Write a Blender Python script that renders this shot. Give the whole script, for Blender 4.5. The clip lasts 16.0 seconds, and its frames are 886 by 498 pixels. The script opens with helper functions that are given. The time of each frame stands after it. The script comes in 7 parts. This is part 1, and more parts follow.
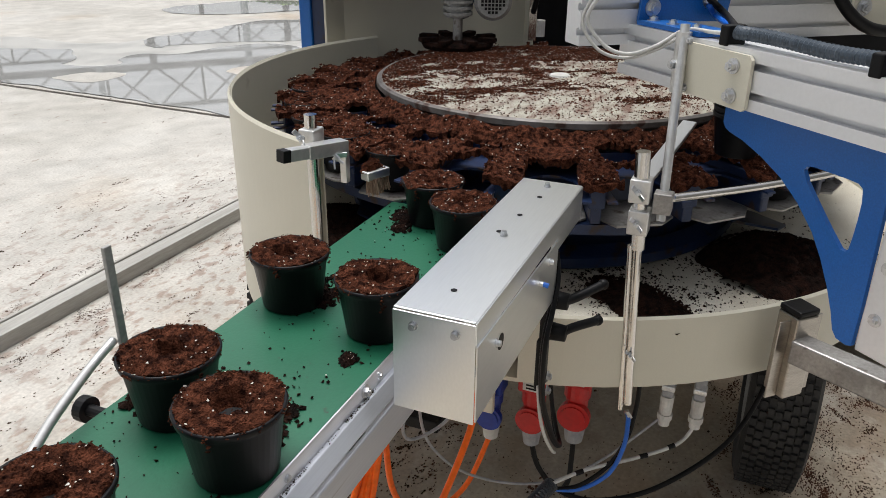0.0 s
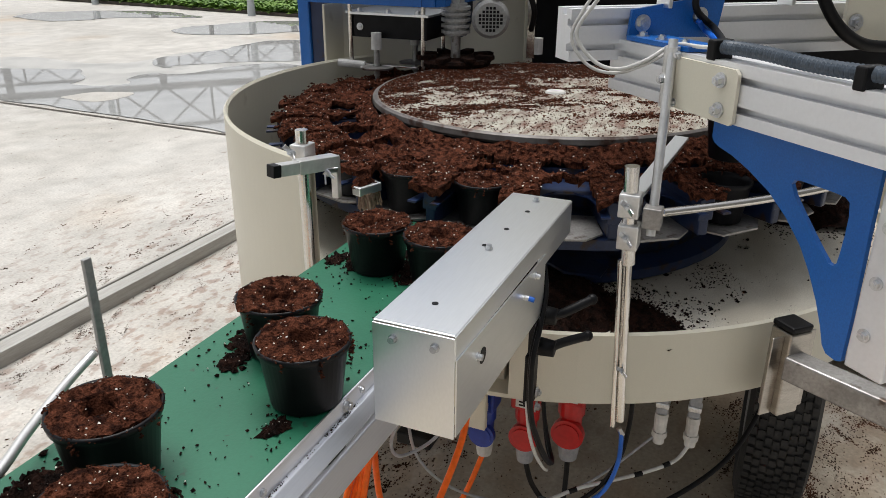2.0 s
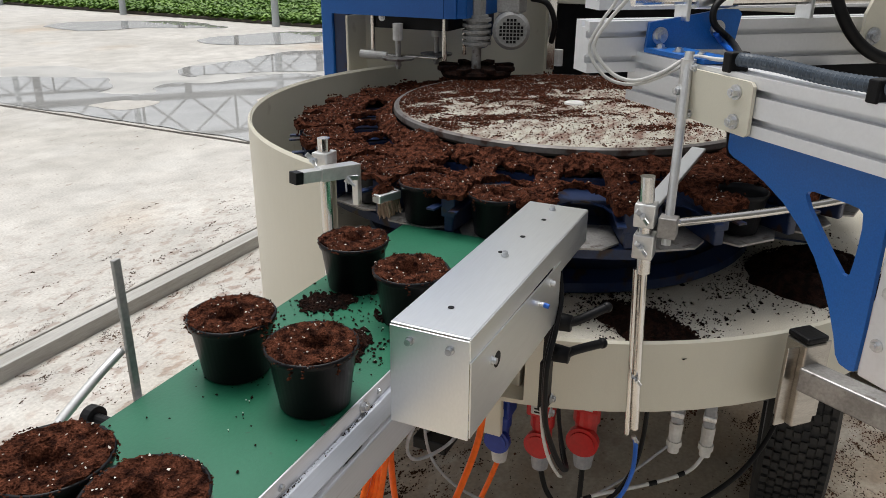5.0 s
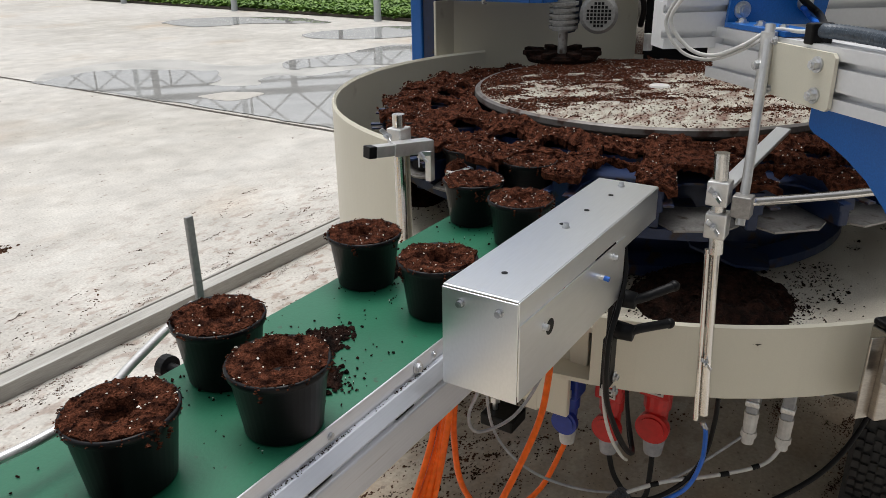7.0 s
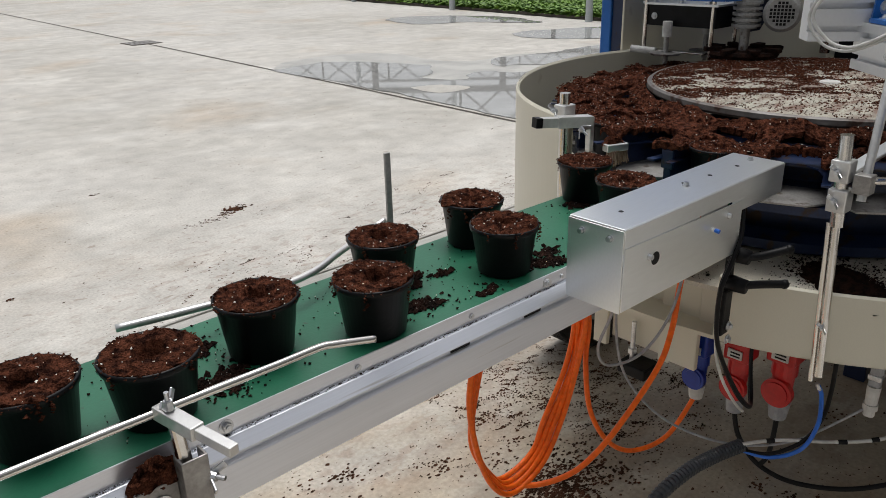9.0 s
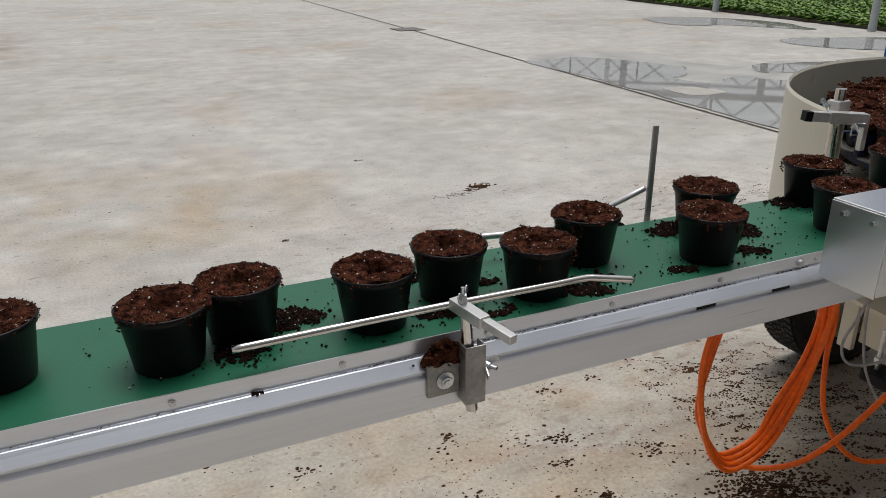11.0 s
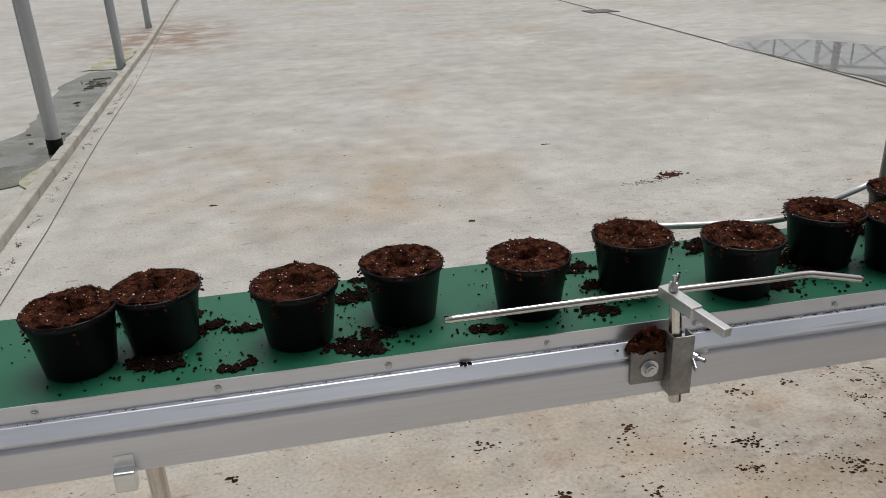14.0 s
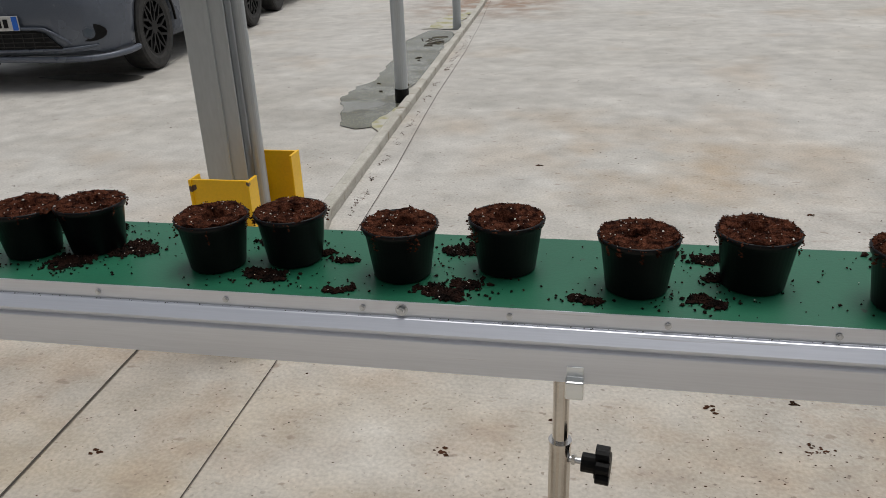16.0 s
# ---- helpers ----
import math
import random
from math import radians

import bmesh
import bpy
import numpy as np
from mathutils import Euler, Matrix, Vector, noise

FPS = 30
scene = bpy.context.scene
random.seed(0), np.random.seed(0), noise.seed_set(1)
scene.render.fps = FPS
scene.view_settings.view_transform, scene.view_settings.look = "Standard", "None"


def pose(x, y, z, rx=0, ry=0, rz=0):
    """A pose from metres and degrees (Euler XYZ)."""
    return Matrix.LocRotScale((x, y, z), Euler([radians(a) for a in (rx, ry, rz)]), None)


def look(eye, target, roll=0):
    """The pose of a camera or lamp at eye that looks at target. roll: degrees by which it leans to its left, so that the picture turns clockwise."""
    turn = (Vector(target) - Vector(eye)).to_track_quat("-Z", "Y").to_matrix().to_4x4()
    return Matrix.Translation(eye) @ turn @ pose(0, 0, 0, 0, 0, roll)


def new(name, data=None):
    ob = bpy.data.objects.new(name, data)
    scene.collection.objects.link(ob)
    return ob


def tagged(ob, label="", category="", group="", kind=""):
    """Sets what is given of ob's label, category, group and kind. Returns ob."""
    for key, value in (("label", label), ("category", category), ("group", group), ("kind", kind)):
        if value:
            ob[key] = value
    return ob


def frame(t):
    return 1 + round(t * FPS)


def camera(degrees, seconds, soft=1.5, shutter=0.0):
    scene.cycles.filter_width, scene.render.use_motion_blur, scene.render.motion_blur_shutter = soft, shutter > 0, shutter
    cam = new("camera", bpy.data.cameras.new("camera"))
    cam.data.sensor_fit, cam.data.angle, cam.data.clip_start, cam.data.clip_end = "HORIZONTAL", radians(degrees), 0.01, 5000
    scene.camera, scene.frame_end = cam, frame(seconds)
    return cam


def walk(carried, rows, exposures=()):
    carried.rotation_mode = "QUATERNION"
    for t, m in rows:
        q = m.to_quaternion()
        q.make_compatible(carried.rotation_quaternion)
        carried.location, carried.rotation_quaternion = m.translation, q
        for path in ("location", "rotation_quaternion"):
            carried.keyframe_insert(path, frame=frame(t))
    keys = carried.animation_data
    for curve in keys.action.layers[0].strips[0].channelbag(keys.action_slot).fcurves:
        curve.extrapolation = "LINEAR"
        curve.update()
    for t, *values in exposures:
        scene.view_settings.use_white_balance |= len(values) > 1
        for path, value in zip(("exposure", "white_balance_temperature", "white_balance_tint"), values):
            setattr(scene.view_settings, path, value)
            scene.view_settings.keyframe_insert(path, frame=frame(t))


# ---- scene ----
cam = camera(59.9, 16.0, 0.8)
PATH = [
    (0, (-0.546, -0.297, 1.248), (1.14, 0.404, 0.433), 0.6),
    (0.5, (-0.534, -0.301, 1.243), (1.162, 0.411, 0.458), 0.6),
    (1, (-0.53, -0.311, 1.242), (1.15, 0.433, 0.451), -0.0),
    (1.5, (-0.532, -0.319, 1.241), (1.157, 0.408, 0.453), 0.1),
    (2, (-0.536, -0.32, 1.242), (1.16, 0.408, 0.472), 0.4),
    (2.5, (-0.54, -0.321, 1.243), (1.156, 0.413, 0.477), 0.5),
    (3, (-0.546, -0.324, 1.247), (1.151, 0.43, 0.503), 0.6),
    (3.5, (-0.552, -0.329, 1.247), (1.139, 0.441, 0.507), 0.5),
    (6, (-0.552, -0.332, 1.242), (1.123, 0.461, 0.489), 0.5),
    (6.5, (-0.552, -0.344, 1.236), (1.079, 0.536, 0.484), -0.4),
    (7, (-0.552, -0.375, 1.221), (1.01, 0.621, 0.466), -0.8),
    (7.5, (-0.606, -0.408, 1.225), (0.923, 0.639, 0.472), -0.7),
    (8, (-0.679, -0.451, 1.224), (0.811, 0.65, 0.47), 0.5),
    (8.5, (-0.709, -0.497, 1.233), (0.7, 0.71, 0.486), -0.1),
    (9, (-0.698, -0.569, 1.228), (0.544, 0.811, 0.484), -1.4),
    (9.5, (-0.707, -0.622, 1.223), (0.305, 0.924, 0.458), -1.1),
    (10, (-0.746, -0.638, 1.224), (0.155, 0.978, 0.463), -0.7),
    (10.2, (-0.765, -0.641, 1.218), (0.107, 0.995, 0.468), -0.8),
    (12.5, (-0.845, -0.658, 1.215), (-0.285, 1.106, 0.457), 0.4),
    (13, (-0.849, -0.655, 1.219), (-0.377, 1.134, 0.461), -0.6),
    (13.5, (-0.852, -0.654, 1.219), (-0.478, 1.156, 0.455), -1.7),
    (14, (-0.854, -0.652, 1.218), (-0.527, 1.164, 0.448), -2.5),
    (14.5, (-0.863, -0.65, 1.215), (-0.608, 1.174, 0.437), -3.3),
    (15, (-0.909, -0.664, 1.216), (-0.785, 1.165, 0.416), -3.7),
    (15.5, (-0.972, -0.685, 1.219), (-1.037, 1.145, 0.412), -2.7),
    (16, (-1.042, -0.717, 1.223), (-1.42, 1.074, 0.415), -2.3),
]
walk(cam, [(t, look(eye, target, roll)) for t, eye, target, roll in PATH],
     exposures=[(0, 0.65), (6.0, 0.60), (8.0, 0.48), (9.0, 0.32), (10.0, 0.10), (12.5, -0.04), (16, -0.06)])


# ---- world, sun and exposure ----
world = bpy.data.worlds.new("world")
scene.world = world
world.use_nodes = True
wt = world.node_tree
sky = wt.nodes.new("ShaderNodeTexSky")
sky.sky_type, sky.sun_disc = "NISHITA", False
sky.sun_elevation, sky.sun_rotation = radians(76), radians(35)
sky.air_density, sky.dust_density, sky.ozone_density = 1.0, 4.0, 1.0
grey = wt.nodes.new("ShaderNodeHueSaturation")
grey.inputs["Saturation"].default_value = 0.22
wt.links.new(sky.outputs[0], grey.inputs["Color"])
wt.links.new(grey.outputs[0], wt.nodes["Background"].inputs[0])
wt.nodes["Background"].inputs[1].default_value = 0.096
sun = new("sun", bpy.data.lights.new("sun", "SUN"))
sun.data.energy, sun.data.angle, sun.data.color = 1.5, radians(35), (1.0, 0.985, 0.955)
sun.matrix_world = look((1.7, 2.2, 9.0), (0.4, 0.4, 0))
scene.view_settings.exposure = 0.0


# ---- materials ----
def material(name, c1, c2, scale=8.0, rough=0.5, metal=0.0, bump=0.15, fine=120.0, lo=0.38, hi=0.62, rough2=None, spot=None, spot_scale=30.0, spot_lo=0.62, spot_hi=0.68, spec=0.5, object_random=0.0, stretch=(1, 1, 1), depth=0.004, grain=0.13, spot_detail=5, spot_rough=0.5):
    """A surface with two tones at a coarse scale, a fine grain, optional spots, and relief."""
    m = bpy.data.materials.new(name)
    m.use_nodes = True
    nt = m.node_tree
    N, L = nt.nodes, nt.links
    b = N["Principled BSDF"]
    tc = N.new("ShaderNodeTexCoord")
    mp = N.new("ShaderNodeMapping")
    mp.inputs["Scale"].default_value = stretch
    L.new(tc.outputs["Object"], mp.inputs[0])
    n1 = N.new("ShaderNodeTexNoise")
    n1.inputs["Scale"].default_value, n1.inputs["Detail"].default_value = scale, 7
    L.new(mp.outputs[0], n1.inputs["Vector"])
    r1 = N.new("ShaderNodeMapRange")
    r1.inputs["From Min"].default_value, r1.inputs["From Max"].default_value = lo, hi
    L.new(n1.outputs["Fac"], r1.inputs["Value"])
    mix = N.new("ShaderNodeMix")
    mix.data_type = "RGBA"
    mix.inputs["A"].default_value, mix.inputs["B"].default_value = (*c1, 1), (*c2, 1)
    L.new(r1.outputs[0], mix.inputs["Factor"])
    n2 = N.new("ShaderNodeTexNoise")
    n2.inputs["Scale"].default_value, n2.inputs["Detail"].default_value = fine, 4
    L.new(mp.outputs[0], n2.inputs["Vector"])
    r2 = N.new("ShaderNodeMapRange")
    r2.inputs["From Min"].default_value, r2.inputs["From Max"].default_value = 0.3, 0.7
    r2.inputs["To Min"].default_value, r2.inputs["To Max"].default_value = 1 - grain, 1 + grain
    L.new(n2.outputs["Fac"], r2.inputs["Value"])
    mul = N.new("ShaderNodeMix")
    mul.data_type, mul.blend_type = "RGBA", "MULTIPLY"
    mul.inputs["Factor"].default_value = 1.0
    L.new(mix.outputs["Result"], mul.inputs["A"])
    L.new(r2.outputs[0], mul.inputs["B"])
    colour = mul.outputs["Result"]
    if spot:
        n3 = N.new("ShaderNodeTexNoise")
        n3.inputs["Scale"].default_value, n3.inputs["Detail"].default_value = spot_scale, spot_detail
        L.new(mp.outputs[0], n3.inputs["Vector"])
        n3.inputs["Roughness"].default_value = spot_rough
        r3 = N.new("ShaderNodeMapRange")
        r3.inputs["From Min"].default_value, r3.inputs["From Max"].default_value = spot_lo, spot_hi
        L.new(n3.outputs["Fac"], r3.inputs["Value"])
        sm = N.new("ShaderNodeMix")
        sm.data_type = "RGBA"
        L.new(r3.outputs[0], sm.inputs["Factor"])
        L.new(colour, sm.inputs["A"])
        sm.inputs["B"].default_value = (*spot, 1)
        colour = sm.outputs["Result"]
    if object_random:
        oi = N.new("ShaderNodeObjectInfo")
        r4 = N.new("ShaderNodeMapRange")
        r4.inputs["To Min"].default_value, r4.inputs["To Max"].default_value = 1 - object_random, 1 + object_random
        L.new(oi.outputs["Random"], r4.inputs["Value"])
        m4 = N.new("ShaderNodeMix")
        m4.data_type, m4.blend_type = "RGBA", "MULTIPLY"
        m4.inputs["Factor"].default_value = 1.0
        L.new(colour, m4.inputs["A"])
        L.new(r4.outputs[0], m4.inputs["B"])
        colour = m4.outputs["Result"]
    L.new(colour, b.inputs["Base Color"])
    b.inputs["Metallic"].default_value = metal
    b.inputs["Specular IOR Level"].default_value = spec
    rr = N.new("ShaderNodeMapRange")
    rr.inputs["To Min"].default_value, rr.inputs["To Max"].default_value = rough, rough if rough2 is None else rough2
    L.new(n1.outputs["Fac"], rr.inputs["Value"])
    L.new(rr.outputs[0], b.inputs["Roughness"])
    if bump:
        bp = N.new("ShaderNodeBump")
        bp.inputs["Strength"].default_value, bp.inputs["Distance"].default_value = bump, depth
        L.new(n2.outputs["Fac"], bp.inputs["Height"])
        L.new(bp.outputs[0], b.inputs["Normal"])
    return m


SOIL = material("peat", (0.022, 0.0078, 0.0050), (0.124, 0.043, 0.024), 110, 0.95, bump=1.0, fine=600, spec=0.05, depth=0.004, grain=0.5, spot=(0.45, 0.39, 0.32), spot_scale=330, spot_lo=0.78, spot_hi=0.80)
SOIL_DARK = material("moist peat", (0.0065, 0.0038, 0.0030), (0.026, 0.0112, 0.0076), 80, 0.9, bump=1.0, fine=420, spec=0.10, depth=0.004, grain=0.35)
PERLITE = material("perlite", (0.75, 0.72, 0.66), (0.55, 0.5, 0.45), 60, 0.9, bump=0.2)
POT = material("black plastic", (0.0045, 0.0046, 0.0056), (0.0070, 0.0071, 0.0085), 20, 0.34, rough2=0.46, bump=0.04, fine=200, spec=0.18, object_random=0.25)
BELT = material("green belt", (0.010, 0.105, 0.055), (0.014, 0.125, 0.067), 6, 0.34, rough2=0.5, bump=0.05, fine=300, grain=0.05, spot=(0.03, 0.055, 0.035), spot_scale=70, spot_lo=0.67, spot_hi=0.75)
ALU = material("extruded aluminium", (0.77, 0.79, 0.845), (0.70, 0.72, 0.775), 5, 0.27, 0.80, bump=0.015, fine=160, rough2=0.45, stretch=(0.08, 3, 3), grain=0.03, spot=(0.45, 0.43, 0.41), spot_scale=60, spot_lo=0.68, spot_hi=0.80)
ALU_PALE = material("anodised aluminium", (0.80, 0.81, 0.83), (0.75, 0.76, 0.78), 2, 0.38, 0.6, bump=0.0, fine=200, rough2=0.46, grain=0.02)
GALV = material("galvanised steel sheet", (0.85, 0.87, 0.87), (0.83, 0.85, 0.855), 3, 0.30, 0.96, bump=0.0, fine=140, rough2=0.36, grain=0.02, stretch=(0.25, 3, 1.5))
ZINCED = material("satin zinc plating", (0.74, 0.74, 0.73), (0.64, 0.64, 0.63), 30, 0.30, 0.75, bump=0.03, fine=220, rough2=0.42, grain=0.05)
STEEL = material("stainless steel", (0.72, 0.70, 0.67), (0.60, 0.58, 0.55), 10, 0.11, 1.0, bump=0.02, fine=200, rough2=0.22, grain=0.05)
STAINLESS = material("brushed stainless", (0.46, 0.43, 0.39), (0.38, 0.355, 0.32), 12, 0.28, 1.0, bump=0.02, fine=200, rough2=0.36, stretch=(1, 1, 6))
STEEL_DULL = material("dull steel", (0.42, 0.41, 0.40), (0.30, 0.29, 0.28), 25, 0.42, 0.9, bump=0.1, fine=220, rough2=0.6, spot=(0.14, 0.11, 0.09), spot_scale=45, spot_lo=0.6, spot_hi=0.72)
ZINC = material("zinc plated bolts", (0.68, 0.69, 0.70), (0.55, 0.56, 0.58), 60, 0.28, 1.0, bump=0.05, fine=300)
CREAM = material("cream powder coat", (0.66, 0.63, 0.52), (0.62, 0.59, 0.485), 3, 0.34, bump=0.02, fine=500, rough2=0.46, grain=0.02, spot=(0.45, 0.40, 0.31), spot_scale=14, spot_lo=0.70, spot_hi=0.82)
CREAM_DIRTY = material("cream coat with peat film", (0.62, 0.59, 0.51), (0.52, 0.48, 0.40), 9, 0.5, bump=0.1, fine=300, spot=(0.05, 0.028, 0.019), spot_scale=60, spot_lo=0.63, spot_hi=0.67, stretch=(1, 1.6, 1), spot_detail=12, spot_rough=0.65)
PLATE = material("peat smeared plate", (0.43, 0.415, 0.35), (0.29, 0.265, 0.22), 16, 0.75, bump=0.4, fine=300, grain=0.2, spot=(0.13, 0.060, 0.040), spot_scale=12, spot_lo=0.475, spot_hi=0.61, stretch=(1.0, 2.6, 1), spot_detail=15, spot_rough=0.74)
BLUE = material("blue powder coat", (0.005, 0.100, 0.38), (0.007, 0.115, 0.42), 5, 0.3, bump=0.03, fine=500, rough2=0.42)
NAVY = material("navy powder coat", (0.006, 0.016, 0.055), (0.010, 0.024, 0.075), 8, 0.32, bump=0.05, fine=300, rough2=0.5, spot=(0.03, 0.014, 0.009), spot_scale=30, spot_lo=0.58, spot_hi=0.66)
BLACK = material("black rubber and plastic", (0.005, 0.005, 0.0055), (0.008, 0.008, 0.009), 30, 0.45, bump=0.06, fine=250, spec=0.18)
TYRE = material("tyre rubber", (0.016, 0.016, 0.016), (0.034, 0.032, 0.030), 18, 0.75, bump=0.2, fine=200)
GREY_CAST = material("grey cast aluminium", (0.30, 0.30, 0.29), (0.38, 0.38, 0.37), 20, 0.5, 0.3, bump=0.1, fine=200)
WHITE_PL = material("white plastic", (0.60, 0.60, 0.58), (0.50, 0.49, 0.47), 30, 0.45, bump=0.03)
GREY_PL = material("grey plastic", (0.28, 0.29, 0.31), (0.34, 0.35, 0.37), 30, 0.45, bump=0.03)
SLATE_PL = material("slate grey conduit", (0.055, 0.075, 0.10), (0.075, 0.095, 0.12), 30, 0.4, bump=0.03)
HOSE = material("black corrugated hose", (0.016, 0.020, 0.026), (0.026, 0.031, 0.038), 30, 0.4, bump=0.03)
ORANGE = material("orange cable sheath", (0.95, 0.155, 0.008), (0.86, 0.135, 0.008), 20, 0.4, bump=0.02, spec=0.3)
RED_PL = material("red plug plastic", (0.52, 0.012, 0.012), (0.45, 0.012, 0.012), 30, 0.35, bump=0.02)
BLUE_PL = material("blue plug plastic", (0.006, 0.03, 0.25), (0.008, 0.04, 0.3), 30, 0.35, bump=0.02)
CABLE_BLUE = material("blue cable sheath", (0.015, 0.14, 0.62), (0.012, 0.12, 0.55), 30, 0.35, bump=0.02)
YELLOW = material("chipped yellow paint", (0.97, 0.58, 0.006), (0.92, 0.53, 0.006), 6, 0.34, bump=0.02, fine=150, grain=0.04, spot=(0.10, 0.055, 0.035), spot_scale=16, spot_lo=0.69, spot_hi=0.71)
COLUMN = material("galvanised column", (0.50, 0.53, 0.55), (0.43, 0.46, 0.48), 3, 0.36, 0.5, bump=0.02, fine=120, rough2=0.48, grain=0.04, stretch=(1, 1, 0.2))
KERB = material("weathered concrete kerb", (0.50, 0.48, 0.43), (0.40, 0.38, 0.33), 6, 0.85, bump=0.4, fine=90, spot=(0.24, 0.20, 0.14), spot_scale=9, spot_lo=0.60, spot_hi=0.75)
TIMBER = material("greyed steel strip", (0.42, 0.41, 0.385), (0.32, 0.31, 0.285), 7, 0.6, 0.3, bump=0.25, fine=90, stretch=(0.3, 4, 4))
TRUSS = material("weathered grey steel", (0.10, 0.10, 0.10), (0.14, 0.135, 0.13), 4, 0.6, 0.2, bump=0.05)
LEAF = material("seedling leaves", (0.075, 0.16, 0.018), (0.18, 0.31, 0.045), 3, 0.6, bump=0.1)
CARPAINT = material("slate grey car paint", (0.105, 0.120, 0.150), (0.125, 0.140, 0.170), 3, 0.25, 0.20, bump=0.0, rough2=0.3)
GLASS = material("dark car glass", (0.01, 0.012, 0.014), (0.012, 0.014, 0.016), 3, 0.05, bump=0)
ALGAE = material("algae tinged water", (0.13, 0.125, 0.075), (0.23, 0.23, 0.20), 2.2, 0.03, bump=0.0, rough2=0.12, spec=0.8, spot=(0.085, 0.075, 0.028), spot_scale=3.5, spot_lo=0.52, spot_hi=0.62, spot_detail=12)
MOSS = material("yellow green moss film", (0.33, 0.31, 0.15), (0.42, 0.40, 0.28), 9, 0.8, bump=0.2, fine=120, spot=(0.46, 0.445, 0.40), spot_scale=6, spot_lo=0.44, spot_hi=0.54, spot_detail=14)
TWIG = material("wet dead stalks", (0.060, 0.045, 0.035), (0.10, 0.08, 0.06), 30, 0.6, bump=0.2, fine=200)
LITTER = material("dry peat crumbs", (0.034, 0.018, 0.011), (0.11, 0.052, 0.032), 14, 0.95, bump=0.6, fine=300, spec=0.06, grain=0.3)
SILVER = material("silver car paint", (0.45, 0.46, 0.48), (0.5, 0.51, 0.53), 3, 0.25, 0.4, bump=0.0, rough2=0.3)
BRISTLE = material("brush bristles", (0.45, 0.33, 0.24), (0.25, 0.15, 0.10), 60, 0.9, bump=0.5, fine=500, stretch=(6, 6, 0.4))


def concrete():
    m = bpy.data.materials.new("yard concrete")
    m.use_nodes = True
    N, L = m.node_tree.nodes, m.node_tree.links
    b = N["Principled BSDF"]
    tc = N.new("ShaderNodeTexCoord")

    def noise_of(scale, detail=8, stretch=(1, 1, 1), shift=(0, 0, 0)):
        mp = N.new("ShaderNodeMapping")
        mp.inputs["Scale"].default_value, mp.inputs["Location"].default_value = stretch, shift
        L.new(tc.outputs["Object"], mp.inputs[0])
        n = N.new("ShaderNodeTexNoise")
        n.inputs["Scale"].default_value, n.inputs["Detail"].default_value = scale, detail
        L.new(mp.outputs[0], n.inputs["Vector"])
        return n.outputs["Fac"]

    def ranged(v, a, c, lo=0.0, hi=1.0):
        r = N.new("ShaderNodeMapRange")
        for key, val in zip(("From Min", "From Max", "To Min", "To Max"), (a, c, lo, hi)):
            r.inputs[key].default_value = val
        L.new(v, r.inputs["Value"])
        return r.outputs[0]

    def blend(fac, a, c, mode="MIX"):
        x = N.new("ShaderNodeMix")
        x.data_type, x.blend_type = "RGBA", mode
        for sock, val in (("Factor", fac), ("A", a), ("B", c)):
            if isinstance(val, (tuple, float)):
                x.inputs[sock].default_value = (*val, 1) if isinstance(val, tuple) else val
            else:
                L.new(val, x.inputs[sock])
        return x.outputs["Result"]

    base = blend(ranged(noise_of(0.35), 0.35, 0.65), (0.402, 0.382, 0.345), (0.507, 0.486, 0.452))
    base = blend(ranged(noise_of(1.5, 12, (1, 1.2, 1)), 0.42, 0.66, 0, 0.55), base, (0.575, 0.55, 0.505))
    base = blend(ranged(noise_of(0.8, 9, (1, 1, 1), (7, 3, 0)), 0.56, 0.74, 0, 0.6), base, (0.40, 0.30, 0.20))
    base = blend(ranged(noise_of(5.5, 9, (1, 1, 1), (2, 9, 0)), 0.55, 0.75, 0, 0.35), base, (0.30, 0.27, 0.23))
    # peat trodden into the concrete round the machine and along the strip behind the conveyor
    sep = N.new("ShaderNodeSeparateXYZ")
    L.new(tc.outputs["Object"], sep.inputs[0])

    def away(out, centre, half):
        s = N.new("ShaderNodeMath")
        s.operation = "SUBTRACT"
        L.new(out, s.inputs[0])
        s.inputs[1].default_value = centre
        a = N.new("ShaderNodeMath")
        a.operation = "ABSOLUTE"
        L.new(s.outputs[0], a.inputs[0])
        return ranged(a.outputs[0], half * 0.35, half, 1, 0)

    near = N.new("ShaderNodeMath")
    near.operation = "MULTIPLY"
    L.new(away(sep.outputs[0], 1.3, 2.2), near.inputs[0])
    L.new(away(sep.outputs[1], 0.5, 2.6), near.inputs[1])
    stain = N.new("ShaderNodeMath")
    stain.operation = "MULTIPLY"
    L.new(near.outputs[0], stain.inputs[0])
    L.new(ranged(noise_of(20.0, 15, (0.8, 1.2, 1), (4, 1, 0)), 0.52, 0.62, 0, 0.6), stain.inputs[1])
    base = blend(stain.outputs[0], base, (0.20, 0.105, 0.065))
    # trodden peat under the machine, coloured denser to carry the shade there too
    peat_shade = N.new("ShaderNodeMath")
    peat_shade.operation = "MULTIPLY"
    L.new(away(sep.outputs[0], 0.75, 1.15), peat_shade.inputs[0])
    L.new(away(sep.outputs[1], 0.05, 1.0), peat_shade.inputs[1])
    peat_shade_fac = N.new("ShaderNodeMath")
    peat_shade_fac.operation = "MULTIPLY"
    L.new(peat_shade.outputs[0], peat_shade_fac.inputs[0])
    L.new(ranged(noise_of(7.0, 15, (0.8, 1, 1), (2, 6, 0)), 0.40, 0.55, 0, 0.92), peat_shade_fac.inputs[1])
    base = blend(peat_shade_fac.outputs[0], base, (0.105, 0.058, 0.038))
    # reddish peat trodden in beside the trailer wheel
    heapside = N.new("ShaderNodeMath")
